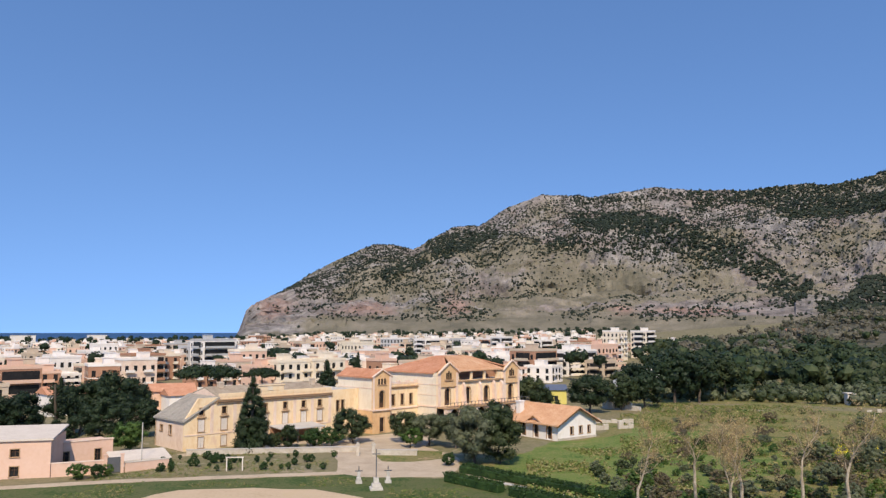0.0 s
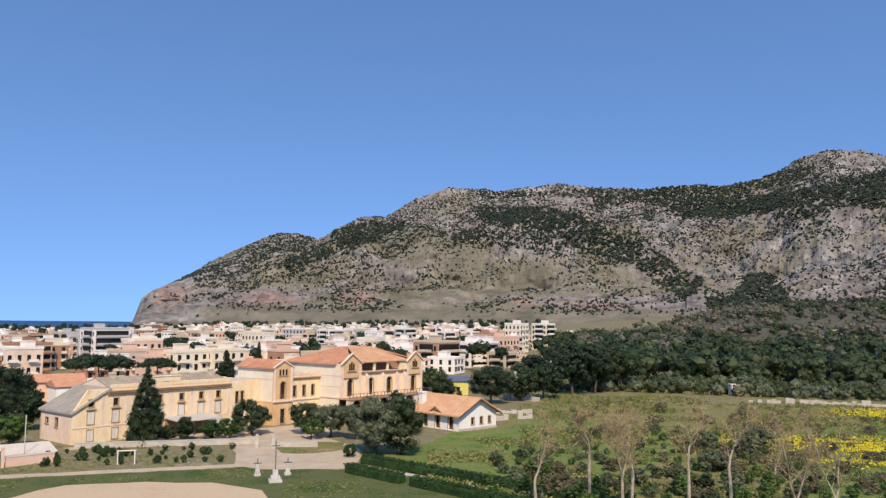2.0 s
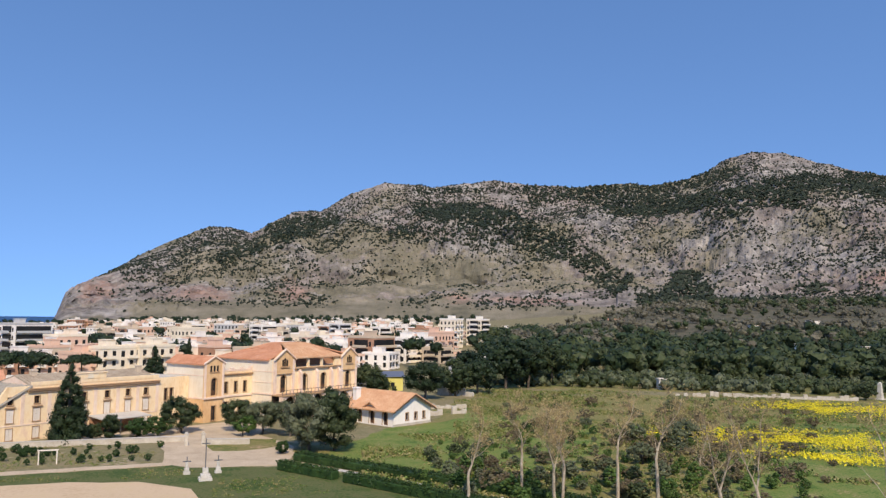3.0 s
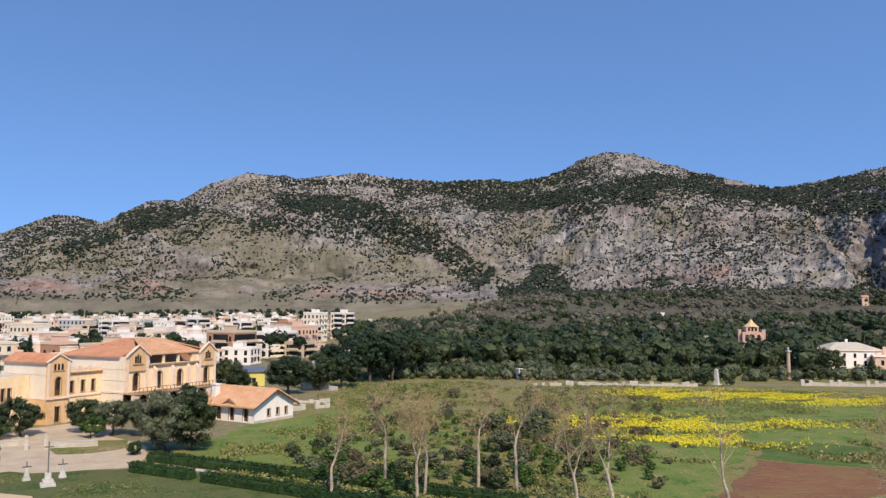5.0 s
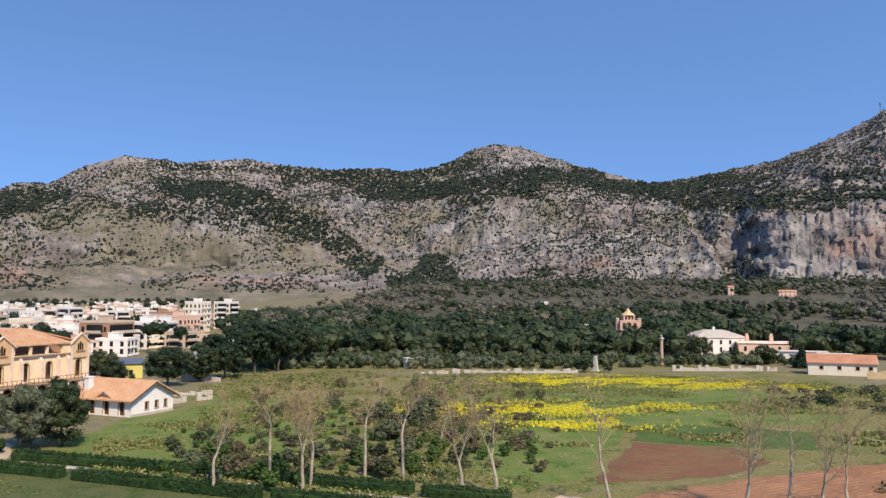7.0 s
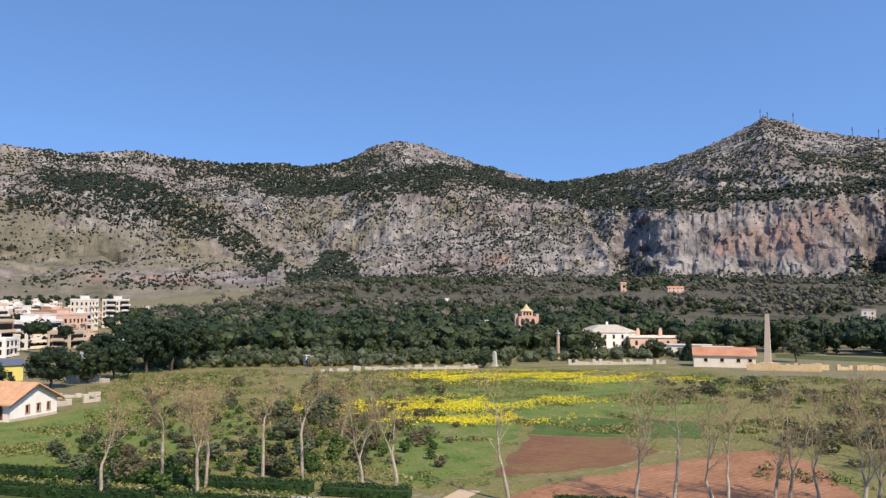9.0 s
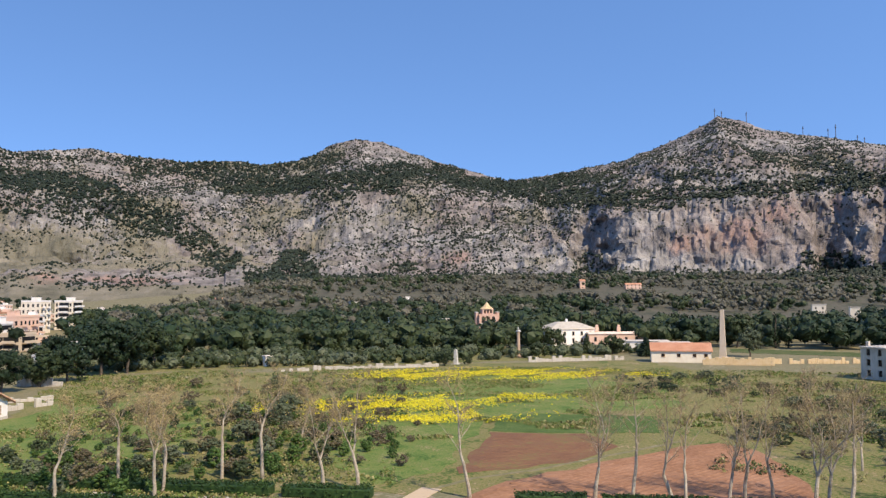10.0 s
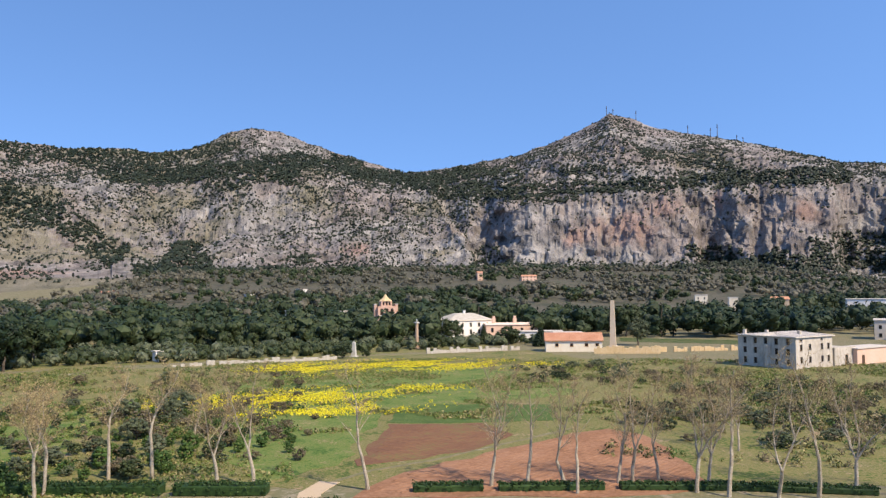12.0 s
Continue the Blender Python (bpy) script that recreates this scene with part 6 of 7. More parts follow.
# brush on the rough ground beyond the ploughed field
protos = [leafy_tree("bush", 2.6, 4.4, M["olive"], pose(112, 52, 0), "grey-green thicket on rough ground", "shrub", 350, 34, 0.18, "field bushes", "thicket"),
          leafy_tree("bush", 2.2, 4.2, M["bramble"], pose(120, 60, 0), "dry brown-green bramble thicket", "shrub", 351, 34, 0.18, "field bushes", "thicket"),
          leafy_tree("bush", 2.0, 4.0, M["oak"], pose(128, 45, 0), "dark green bramble thicket", "shrub", 352, 34, 0.18, "field bushes", "thicket")]
for i in range(170):
    b, r = g.uniform(52, 80), g.uniform(105, 205)
    if b < 60 and r < 165 or (b > 66 and r > 185):
        continue
    x, y = on_ring(b, r)
    s = g.uniform(0.4, 1.05)
    copy_thing(g.choice(protos), pose(x, y, 0, 0, 0, g.uniform(0, 360)) @ Matrix.Diagonal((s * 1.2, s * 1.2, s * 0.8, 1)))
protos.append(leafy_tree("bush", 2.8, 4.2, M["bramble"], pose(55, 112, 0), "leafless brown bramble thicket in the meadow", "shrub", 353, 36, 0.17, "field bushes", "thicket"))
for i in range(120):
    b, r = g.uniform(12, 38), g.uniform(92, 190)
    x, y = on_ring(b, r)
    s = g.uniform(0.3, 0.85)
    if b < 16 and r > 125:
        continue
    copy_thing(g.choice((protos[3], protos[3], protos[1], protos[0])), pose(x, y, 0, 0, 0, g.uniform(0, 360)) @ Matrix.Diagonal((s, s, s * g.uniform(0.7, 1.1), 1)))
for x, y, s in ((62, 118, 1.3), (66, 121, 1.6), (58, 124, 1.2), (70, 112, 1.1), (60, 150, 1.1), (84, 160, 1.2), (76, 118, 0.9), (50, 104, 1.2), (84, 150, 0.9)):
    copy_thing(protos[0 if s > 1.15 else 1], pose(x, y, 0, 0, 0, g.uniform(0, 360)) @ Matrix.Diagonal((s, s, s, 1)))


def hedge(pts, w, h, seed, label):
    """A clipped hedge: a twiggy core under a coat of small leaves."""
    t = thing("hedge", Matrix(), label, "hedge")
    gen = np.random.default_rng(seed)
    core, cs = bmesh.new(), []
    for (x0, y0), (x1, y1) in zip(pts, pts[1:]):
        L = math.hypot(x1 - x0, y1 - y0)
        bm = boxes((0, L, -w * 0.4, w * 0.4, 0, h * 0.86), bevel=0.1)
        rows_of(bm, pose(x0, y0, 0, 0, 0, math.degrees(math.atan2(y1 - y0, x1 - x0))))
        me = bpy.data.meshes.new("x")
        bm.to_mesh(me)
        bm.free()
        core.from_mesh(me)
        bpy.data.meshes.remove(me)
        n = int(L * 26)
        a = gen.random(n)
        s = gen.uniform(-0.5, 0.5, n) * w
        z = gen.uniform(0.1, 1.0, n) * h
        z = np.where(np.abs(s) < w * 0.36, h * (0.9 + 0.12 * gen.random(n)), z)
        dx, dy = (x1 - x0) / L, (y1 - y0) / L
        cs.append(np.stack([x0 + a * (x1 - x0) - dy * s, y0 + a * (y1 - y0) + dx * s, z], 1))
    part("core", core, M["hedge"], t)
    c = np.concatenate(cs)
    v, f = clumps(c, np.full(len(c), 0.26), 9, 0.42, 0.8, 0.3, seed)
    mesh_object("leaves", v, f, M["hedge"], t)


hedge([(2.9, 114.2), (13.6, 102.2), (25.4, 88.6), (38.6, 74.4)], 2.2, 1.15, 1, "long clipped dark green hedge along the orchard")
hedge([(0.6, 107.2), (7.2, 99.6)], 1.7, 1.2, 2, "clipped dark green hedge beside the lawn")
hedge([(8.4, 98.2), (17.9, 86.8), (24, 79.8)], 1.7, 1.2, 3, "clipped dark green hedge beside the lawn")
hedge([(25, 78.6), (36, 66), (46, 56)], 1.7, 1.2, 4, "clipped dark green hedge beside the lawn")
hedge([(39.4, 73.4), (45.5, 66.5)], 2.2, 1.15, 5, "clipped dark green hedge below the orchard")
hedge([(55.6, 56.4), (60.4, 51.4)], 1.6, 0.8, 6, "low dark hedge under the plane trees")
hedge([(61.4, 50.2), (68.6, 42.6)], 1.6, 0.75, 7, "low dark hedge under the plane trees")
hedge([(69.6, 41.4), (76.5, 33.6), (84, 22)], 1.6, 0.7, 8, "low dark hedge under the plane trees")
strip("kerb_path", [(3.5, 110.2), (14.6, 98.4), (26.5, 84.6), (38, 71.6), (48, 60)], 0.9, M["concrete"], 0.09, "narrow pale kerbed path between the hedges", "path")


def weeds():
    gen = np.random.default_rng(8)
    n = 150000
    b, r = gen.uniform(6, 82, n), 78 + 150 * gen.random(n) ** 1.2
    x, y = r * np.sin(np.radians(b)), r * np.cos(np.radians(b))
    lump = fbm(x / 9, y / 9, seed=90, octaves=4)
    far = x * 0.70 + y * 0.71
    open_field = ((b > 36) & (b < 62) & (r < 160))
    keep = (lump > 0.40 + 0.2 * gen.random(n)) & (far > 77) & (~open_field | (lump > 0.66)) & ~((b > 40) & (r < 122)) & ~((b < 12.5) & (r > 138))
    x, y, lump = x[keep], y[keep], lump[keep]
    s = gen.uniform(0.16, 0.5, len(x)) * (0.6 + lump)
    c = np.stack([x, y, s * 0.35], 1)
    # the lawn and beds before the house
    xa, ya = gen.uniform(-48, 6, 9000), gen.uniform(92, 131, 9000)
    la = fbm(xa / 7, ya / 7, seed=95, octaves=4)
    ka = (la > 0.5) & ~((xa > -17) & (ya > 109.5)) & ~((ya < 103) & (xa > -38) & (xa < -7)) & (np.abs(ya - np.interp(xa, [-56, -43.6, -29.4, -14], [102.2, 106.6, 109.7, 113])) > 1.4)
    x, y = np.concatenate([x, xa[ka]]), np.concatenate([y, ya[ka]])
    s = np.concatenate([s, gen.uniform(0.12, 0.3, int(ka.sum()))])
    c = np.stack([x, y, s * 0.35], 1)
    half = gen.random(len(x)) < 0.55
    scatter_stuff("rough_weeds", c[half], s[half], 8, 0.36, M["weed"], "rough dry weeds over the meadow", "weeds", 0.7, 21, 0.2)
    scatter_stuff("grass_tufts", c[~half], s[~half], 8, 0.34, M["tuft"], "green grass tufts over the meadow", "grass", 0.6, 22, 0.2)


def meadow_brush():
    """Low brambles and leafy bushes strewn over the rough ground."""
    gen = np.random.default_rng(18)
    n = 5200
    b, r = gen.uniform(12.5, 80, n), 96 + 118 * gen.random(n)
    x, y = r * np.sin(np.radians(b)), r * np.cos(np.radians(b))
    lump = fbm(x / 16, y / 16, seed=98, octaves=4)
    keep = (lump > 0.46) & ((b < 37) | (b > 58)) & ~((b < 17) & (r > 135)) & ~((b > 66) & (r > 180))
    x, y, lump = x[keep], y[keep], lump[keep]
    s = gen.uniform(0.35, 1.15, len(x))
    c = np.stack([x, y, s * 0.45], 1)
    kind = gen.random(len(x)) + 0.8 * (fbm(x / 22, y / 22, seed=99, octaves=2) - 0.5)
    for sel, mat, name, label in ((kind < 0.42, "bramble", "brown_brush", "low brown leafless brush over the meadow"), ((kind >= 0.42) & (kind < 0.72), "citrus", "green_brush", "low fresh green bushes over the meadow"), (kind >= 0.72, "weed", "dry_brush", "dry straw-coloured brush over the meadow")):
        scatter_stuff(name, c[sel], s[sel], 34, 0.2, M[mat], label, "brush", 0.7, 27, 0.35)


def flowers():
    gen = np.random.default_rng(9)
    n = 120000
    b, r = gen.uniform(26, 58, n), gen.uniform(112, 226, n)
    x, y = r * np.sin(np.radians(b)), r * np.cos(np.radians(b))
    lump = fbm(x / 12, y / 5, seed=93, octaves=4)
    dens = np.zeros(n)
    for cx, cy, lx, ly, turn in ((86, 121, 21, 9.5, -22), (80, 102, 12, 4, -35), (123, 161, 13, 13, 30), (148, 145, 22, 14, -50), (92, 100, 10, 5, -30), (112, 112, 9, 5, -40), (163, 128, 10, 7, -50)):
        a = radians(turn)
        dx, dy = (x - cx) * math.cos(a) + (y - cy) * math.sin(a), -(x - cx) * math.sin(a) + (y - cy) * math.cos(a)
        dens = np.maximum(dens, np.exp(-((dx / lx) ** 2 + (dy / ly) ** 2) ** 1.5) * (1.0 if lx > 11 else 0.5))
    keep = (gen.random(n) < dens * 0.9) & (lump > 0.46 - 0.10 * (dens > 0.8))
    x, y = x[keep], y[keep]
    s = gen.uniform(0.10, 0.24, len(x))
    scatter_stuff("mustard_flowers", np.stack([x, y, 0.35 + 0.3 * gen.random(len(x))], 1), s, 4, 0.55, M["flower"], "drifts of bright yellow mustard flowers in the meadow", "flowers", 0.5, 23, 0.2)


def grove():
    gen = np.random.default_rng(10)
    n = 900
    b, r = gen.uniform(12, 58, n), gen.uniform(236, 300, n)
    keep = r > np.interp(b, [12, 30, 40, 50, 58], [238, 238, 246, 275, 296])
    b, r = b[keep], r[keep]
    x, y = r * np.sin(np.radians(b)), r * np.cos(np.radians(b))
    s = gen.uniform(0.9, 2.2, len(b))
    c = np.stack([x, y, ground_height(x, y) + s * 0.9], 1)
    half = fbm(x / 14, y / 14, seed=97, octaves=3) + 0.25 * (gen.random(len(b)) - 0.5) < 0.47
    scatter_stuff("citrus_grove", c[half], s[half], 60, 0.24, M["oak"], "dark green citrus grove behind the field wall", "grove", 0.9, 24, 0.75, 0.82)
    scatter_stuff("olive_grove", c[~half], s[~half] * 1.15, 60, 0.24, M["olive"], "grey-green olives behind the field wall", "grove", 0.9, 25, 0.75, 0.82)


def furrows(corners, gap, height):
    """Low ridges of turned soil across a field."""
    c = np.array(corners, float)
    d = c[3] - c[0]
    d /= np.linalg.norm(d)
    side = np.array([-d[1], d[0]])

    def inside(p):
        hit = False
        for a, b in zip(c, np.roll(c, -1, 0)):
            if (a[1] > p[1]) != (b[1] > p[1]) and p[0] < (b[0] - a[0]) * (p[1] - a[1]) / (b[1] - a[1]) + a[0]:
                hit = not hit
        return hit

    v, f = [], []
    gen = np.random.default_rng(31)
    mid = c.mean(0)
    for k in np.arange(-34, 34, gap):
        run = []
        for s in np.arange(-42, 42, 1.5):
            p = mid + side * (k + 0.15 * gen.random()) + d * s
            if inside(p):
                run.append(p)
                continue
        for a, b in zip(run, run[1:]):
            if np.linalg.norm(b - a) > 2.2:
                continue
            w, z = side * gap * 0.3, height * (0.6 + 0.8 * gen.random())
            n = len(v)
            v += [(*(a - w), 0.05), (*(b - w), 0.05), (*b, 0.07 + z), (*a, 0.07 + z), (*(a + w), 0.05), (*(b + w), 0.05)]
            f += [(n, n + 1, n + 2, n + 3), (n + 3, n + 2, n + 5, n + 4)]
    return v, f


for corners, mat in (([(52, 59.5), (60.6, 62), (80.8, 61.4), (91, 61.2), (97, 59.5), (96, 54), (86, 44), (76.6, 35.4), (66, 42)], M["plough"]), ([(61, 69.4), (80.4, 85.6), (88.8, 76.6), (85, 68.3), (76.2, 66), (67, 66.8)], M["plough_dark"])):
    v, f = furrows(corners, 0.8, 0.055)
    tagged(mesh_object("furrows", v, f, mat), "low ridges of turned soil across the field", "furrows", kind="stuff")
weeds()
meadow_brush()
flowers()
grove()


def calvary():
    """Three stone crosses on pedestals by the drive."""
    for x, y, h, s in ((-8.4, 101.6, 2.6, 0.8), (-11.0, 105.6, 2.2, 0.42), (-7.2, 106.0, 2.2, 0.42)):
        t = thing("stone_cross", pose(x, y, 0, 0, 0, 10), "weathered white stone pedestal with a thin iron cross", "cross", "calvary crosses")
        part("pedestal", boxes((-s, s, -s, s, 0, 0.35), (-s * 0.7, s * 0.7, -s * 0.7, s * 0.7, 0.35, 0.8), (-s * 0.42, s * 0.42, -s * 0.42, s * 0.42, 0.8, 1.5), bevel=0.04), M["marble"], t)
        hh = h if s < 0.8 else 5.0
        part("cross", boxes((-0.06, 0.06, -0.06, 0.06, 1.5, hh), (-0.5, 0.5, -0.05, 0.05, hh - 0.65, hh - 0.53)), M["iron"], t)


calvary()
fr = thing("garden_trellis", pose(-30.8, 114.4, 0.05, 0, 0, 8), "small white timber garden trellis in the beds", "trellis")
for x in (0, 2.2):
    part("post", boxes((x, x + 0.14, 0, 0.14, 0, 1.8)), M["shutter"], fr)
part("lintel", boxes((-0.1, 2.44, 0, 0.14, 1.8, 1.95)), M["shutter"], fr)
lamp = thing("lamp_post", pose(-44.5, 118.8, 0), "slim grey lamp post beside the garden", "lamp post")
part("pole", tube_bm := boxes((-0.06, 0.06, -0.06, 0.06, 0, 6.3)), M["concrete"], lamp)
part("foot", boxes((-0.2, 0.2, -0.2, 0.2, 0, 0.5), bevel=0.03), M["concrete"], lamp)
wall = thing("garden_wall", frame_at(-41.1, 128.8, 8.0), "low pale garden wall before the house", "wall")
part("wall", boxes((0, 27, 0, 0.4, 0, 0.8)), M["stone"], wall)
part("coping", boxes((-0.1, 27.1, -0.06, 0.46, 0.8, 0.9)), M["concrete"], wall)
low = thing("kerb_wall", frame_at(-10.6, 128.6, -4), "low rubble wall beside the gate pillars", "wall")
part("wall", boxes((0, 6.5, 0, 0.4, 0, 0.9), bevel=0.04), M["stone"], low)
part("coping", boxes((-0.05, 6.55, -0.05, 0.45, 0.9, 0.98)), M["concrete"], low)
for x in (-13.6, -11.1):
    p = thing("gate_pillar", pose(x, 128.4, 0, 0, 0, 8), "square pale gate pillar with a cap", "pillar", "gate pillars")
    part("shaft", boxes((-0.27, 0.27, -0.27, 0.27, 0, 1.7), bevel=0.03), M["stone"], p)
    part("cap", boxes((-0.36, 0.36, -0.36, 0.36, 1.7, 1.85), (-0.2, 0.2, -0.2, 0.2, 1.85, 2.1), bevel=0.03), M["stone"], p)


# ---- the town ----
def apartment(b, r, w, d, storeys, wall, trim="white", turn=44, style=0, near=True, top=None, label=""):
    """A block of flats: body, storey slabs, balconies, windows, roof parapet and a stair head."""
    x, y = on_ring(b, r)
    z = gz(x, y)
    sh = 3.1
    H = storeys * sh + 0.4
    if top is not None:
        H = EYE + r * math.tan(radians(top)) - z
        storeys = max(2, int(H / sh))
        sh = (H - 0.4) / storeys
    names = {"white": "white", "cream": "cream", "beige": "beige", "pink": "pink", "brown": "red-brown", "grey": "grey", "ochre_worn": "pale ochre"}
    t = thing("apartment_building", pose(x, y, z, 0, 0, turn), label or f"{names[wall]} plastered block of flats with balconies and flat roof", "apartment building", "town blocks")
    part("body", boxes((-w / 2, w / 2, 0, d, 0, H)), M[wall], t)
    g = random.Random(int(b * 100 + r))
    part("parapet", boxes((-w / 2 - 0.15, w / 2 + 0.15, -0.15, 0.15, H, H + 0.9), (-w / 2 - 0.15, w / 2 + 0.15, d - 0.15, d + 0.15, H, H + 0.9), (-w / 2 - 0.15, -w / 2 + 0.15, 0.15, d - 0.15, H, H + 0.9), (w / 2 - 0.15, w / 2 + 0.15, 0.15, d - 0.15, H, H + 0.9)), M[trim], t)
    k = g.uniform(-0.3, 0.2) * w
    part("stair_head", boxes((k, k + 3.4, d * 0.35, d * 0.35 + 4.0, H, H + 2.6), (k - 0.2, k + 3.6, d * 0.35 - 0.2, d * 0.35 + 4.2, H + 2.6, H + 2.8)), M[trim], t)
    nw, nd = max(2, int(w / 2.7)), max(2, int(d / 3.0))
    pane = None
    far_panes = bmesh.new()
    for s in range(storeys):
        z0 = s * sh + 0.35
        if z0 + sh < H - 12.5:
            continue
        if style == 0:      # long balconies with solid fronts
            part("balcony", boxes((-w / 2 + 0.4, w / 2 - 0.4, -1.3, -0.01, z0, z0 + 0.2), (-w / 2 + 0.4, w / 2 - 0.4, -1.3, -1.16, z0 + 0.2, z0 + 1.05)), M[trim], t)
            part("side_balcony", boxes((-w / 2 - 1.2, -w / 2 - 0.01, d * 0.2, d * 0.75, z0, z0 + 0.2), (-w / 2 - 1.2, -w / 2 - 1.07, d * 0.2, d * 0.75, z0 + 0.2, z0 + 1.05)), M[trim], t)
            part("glazing", boxes((-w / 2 + 0.6, w / 2 - 0.6, -0.05, -0.031, z0 + 0.3, z0 + sh - 0.55), (-w / 2 - 0.05, -w / 2 - 0.031, d * 0.2, d * 0.75, z0 + 0.3, z0 + sh - 0.55)), M["glass"], t, "shaded glazing behind the balconies")
        elif style == 1:    # paired balconies
            for q in (-0.3, 0.22):
                part("balcony", boxes((q * w - w * 0.13, q * w + w * 0.13, -1.2, -0.01, z0, z0 + 0.18), (q * w - w * 0.13, q * w + w * 0.13, -1.2, -1.08, z0 + 0.18, z0 + 1.0)), M[trim], t)
        else:               # plain, with a storey band
            part("storey_band", boxes((-w / 2 - 0.06, w / 2 + 0.06, -0.08, -0.004, z0 - 0.1, z0 + 0.15), (-w / 2 - 0.08, -w / 2 - 0.004, 0, d, z0 - 0.1, z0 + 0.15)), M[trim], t)
        if near:
            for i in range(nw):
                cx = -w / 2 + (i + 0.5) * w / nw
                if pane is None:
                    o = part("window", boxes((-0.6, 0.6, -0.03, -0.004, 0, 1.9)), M["glass"], t)
                    pane = o.data
                else:
                    o = new("window", pane)
                    o.parent = t
                o.matrix_local = pose(cx, 0, z0 + 0.55)
            for i in range(nd):
                o = new("window", pane)
                o.parent = t
                o.matrix_local = pose(-w / 2, (i + 0.5) * d / nd, z0 + 0.55, 0, 0, -90)
        else:
            for i in range(nw):
                cx = -w / 2 + (i + 0.5) * w / nw
                box(far_panes, cx - 0.62, cx + 0.62, -0.03, -0.004, z0 + 0.5, z0 + 2.5)
            for i in range(nd):
                cy = (i + 0.5) * d / nd
                box(far_panes, -w / 2 - 0.03, -w / 2 - 0.004, cy - 0.6, cy + 0.6, z0 + 0.6, z0 + 2.4)
    if near:
        far_panes.free()
    else:
        tagged(part("window_band", far_panes, M["glass"], t), kind="stuff")
    return t


# the blocks that stand out: bearing, range, width, depth, elevation of the roof, wall, trim, style
for b, r, w, d, el, wall, trim, style in (
        (-15.7, 400, 17, 14, -0.75, "white", "grey", 0), (-17.2, 420, 9, 12, -1.2, "grey", "grey", 0), (-10.3, 265, 15, 8, -2.3, "cream", "cream", 1), (-8.1, 270, 13, 8, -2.2, "cream", "cream", 1),
        (-20.3, 330, 13, 12, -1.75, "beige", "brown", 0), (-22.6, 345, 7, 11, -2.0, "white", "white", 1), (-22.9, 500, 12, 12, -1.0, "white", "white", 1), (-24.2, 430, 16, 12, -1.9, "white", "beige", 0), (-27.2, 380, 6, 8, -1.6, "beige", "beige", 2),
        (-28.6, 420, 13, 10, -1.75, "pink", "white", 1), (-29.6, 215, 8, 10, -3.6, "beige", "beige", 1), (-20.4, 560, 18, 12, -1.1, "beige", "brown", 0), (-18.2, 520, 13, 12, -1.0, "beige", "grey", 0),
        (-13.4, 330, 12, 10, -1.5, "pink", "cream", 1), (-5.7, 470, 15, 12, -0.95, "cream", "cream", 1), (-3.0, 560, 15, 14, -0.65, "grey", "white", 2), (-0.4, 540, 22, 12, -0.7, "white", "white", 0), (1.2, 600, 14, 10, -0.6, "grey", "cream", 1),
        (4.6, 560, 12, 10, -0.55, "grey", "white", 0), (7.4, 320, 14, 13, -1.5, "brown", "beige", 0), (9.4, 350, 9, 10, -1.55, "white", "white", 0), (10.6, 360, 8, 10, -1.5, "grey", "white", 0), (11.9, 400, 14, 12, -1.1, "pink", "pink", 1), (10.7, 520, 16, 12, -0.85, "beige", "brown", 0),
        (12.8, 520, 10, 12, -0.12, "cream", "white", 1), (14.7, 545, 11, 12, -0.12, "cream", "white", 0), (16.4, 640, 14, 9, -0.75, "pink", "white", 1), (18.0, 700, 12, 9, -0.8, "cream", "white", 1), (-25.7, 300, 14, 12, -3.0, "white", "white", 0), (-28.0, 290, 12, 12, -3.2, "white", "white", 0)):
    apartment(b, r, w, d, 5, wall, trim, 44, style, True, el)

CUBE = np.array([(x, y, z) for x in (0, 1) for y in (0, 1) for z in (0, 1)], float)
SIDES = np.array([(0, 1, 3, 2), (4, 6, 7, 5), (0, 4, 5, 1), (2, 3, 7, 6), (0, 2, 6, 4), (1, 5, 7, 3)])
FAR_WALLS = ("white", "cream", "pink", "beige", "brown", "ochre_worn", "glass")


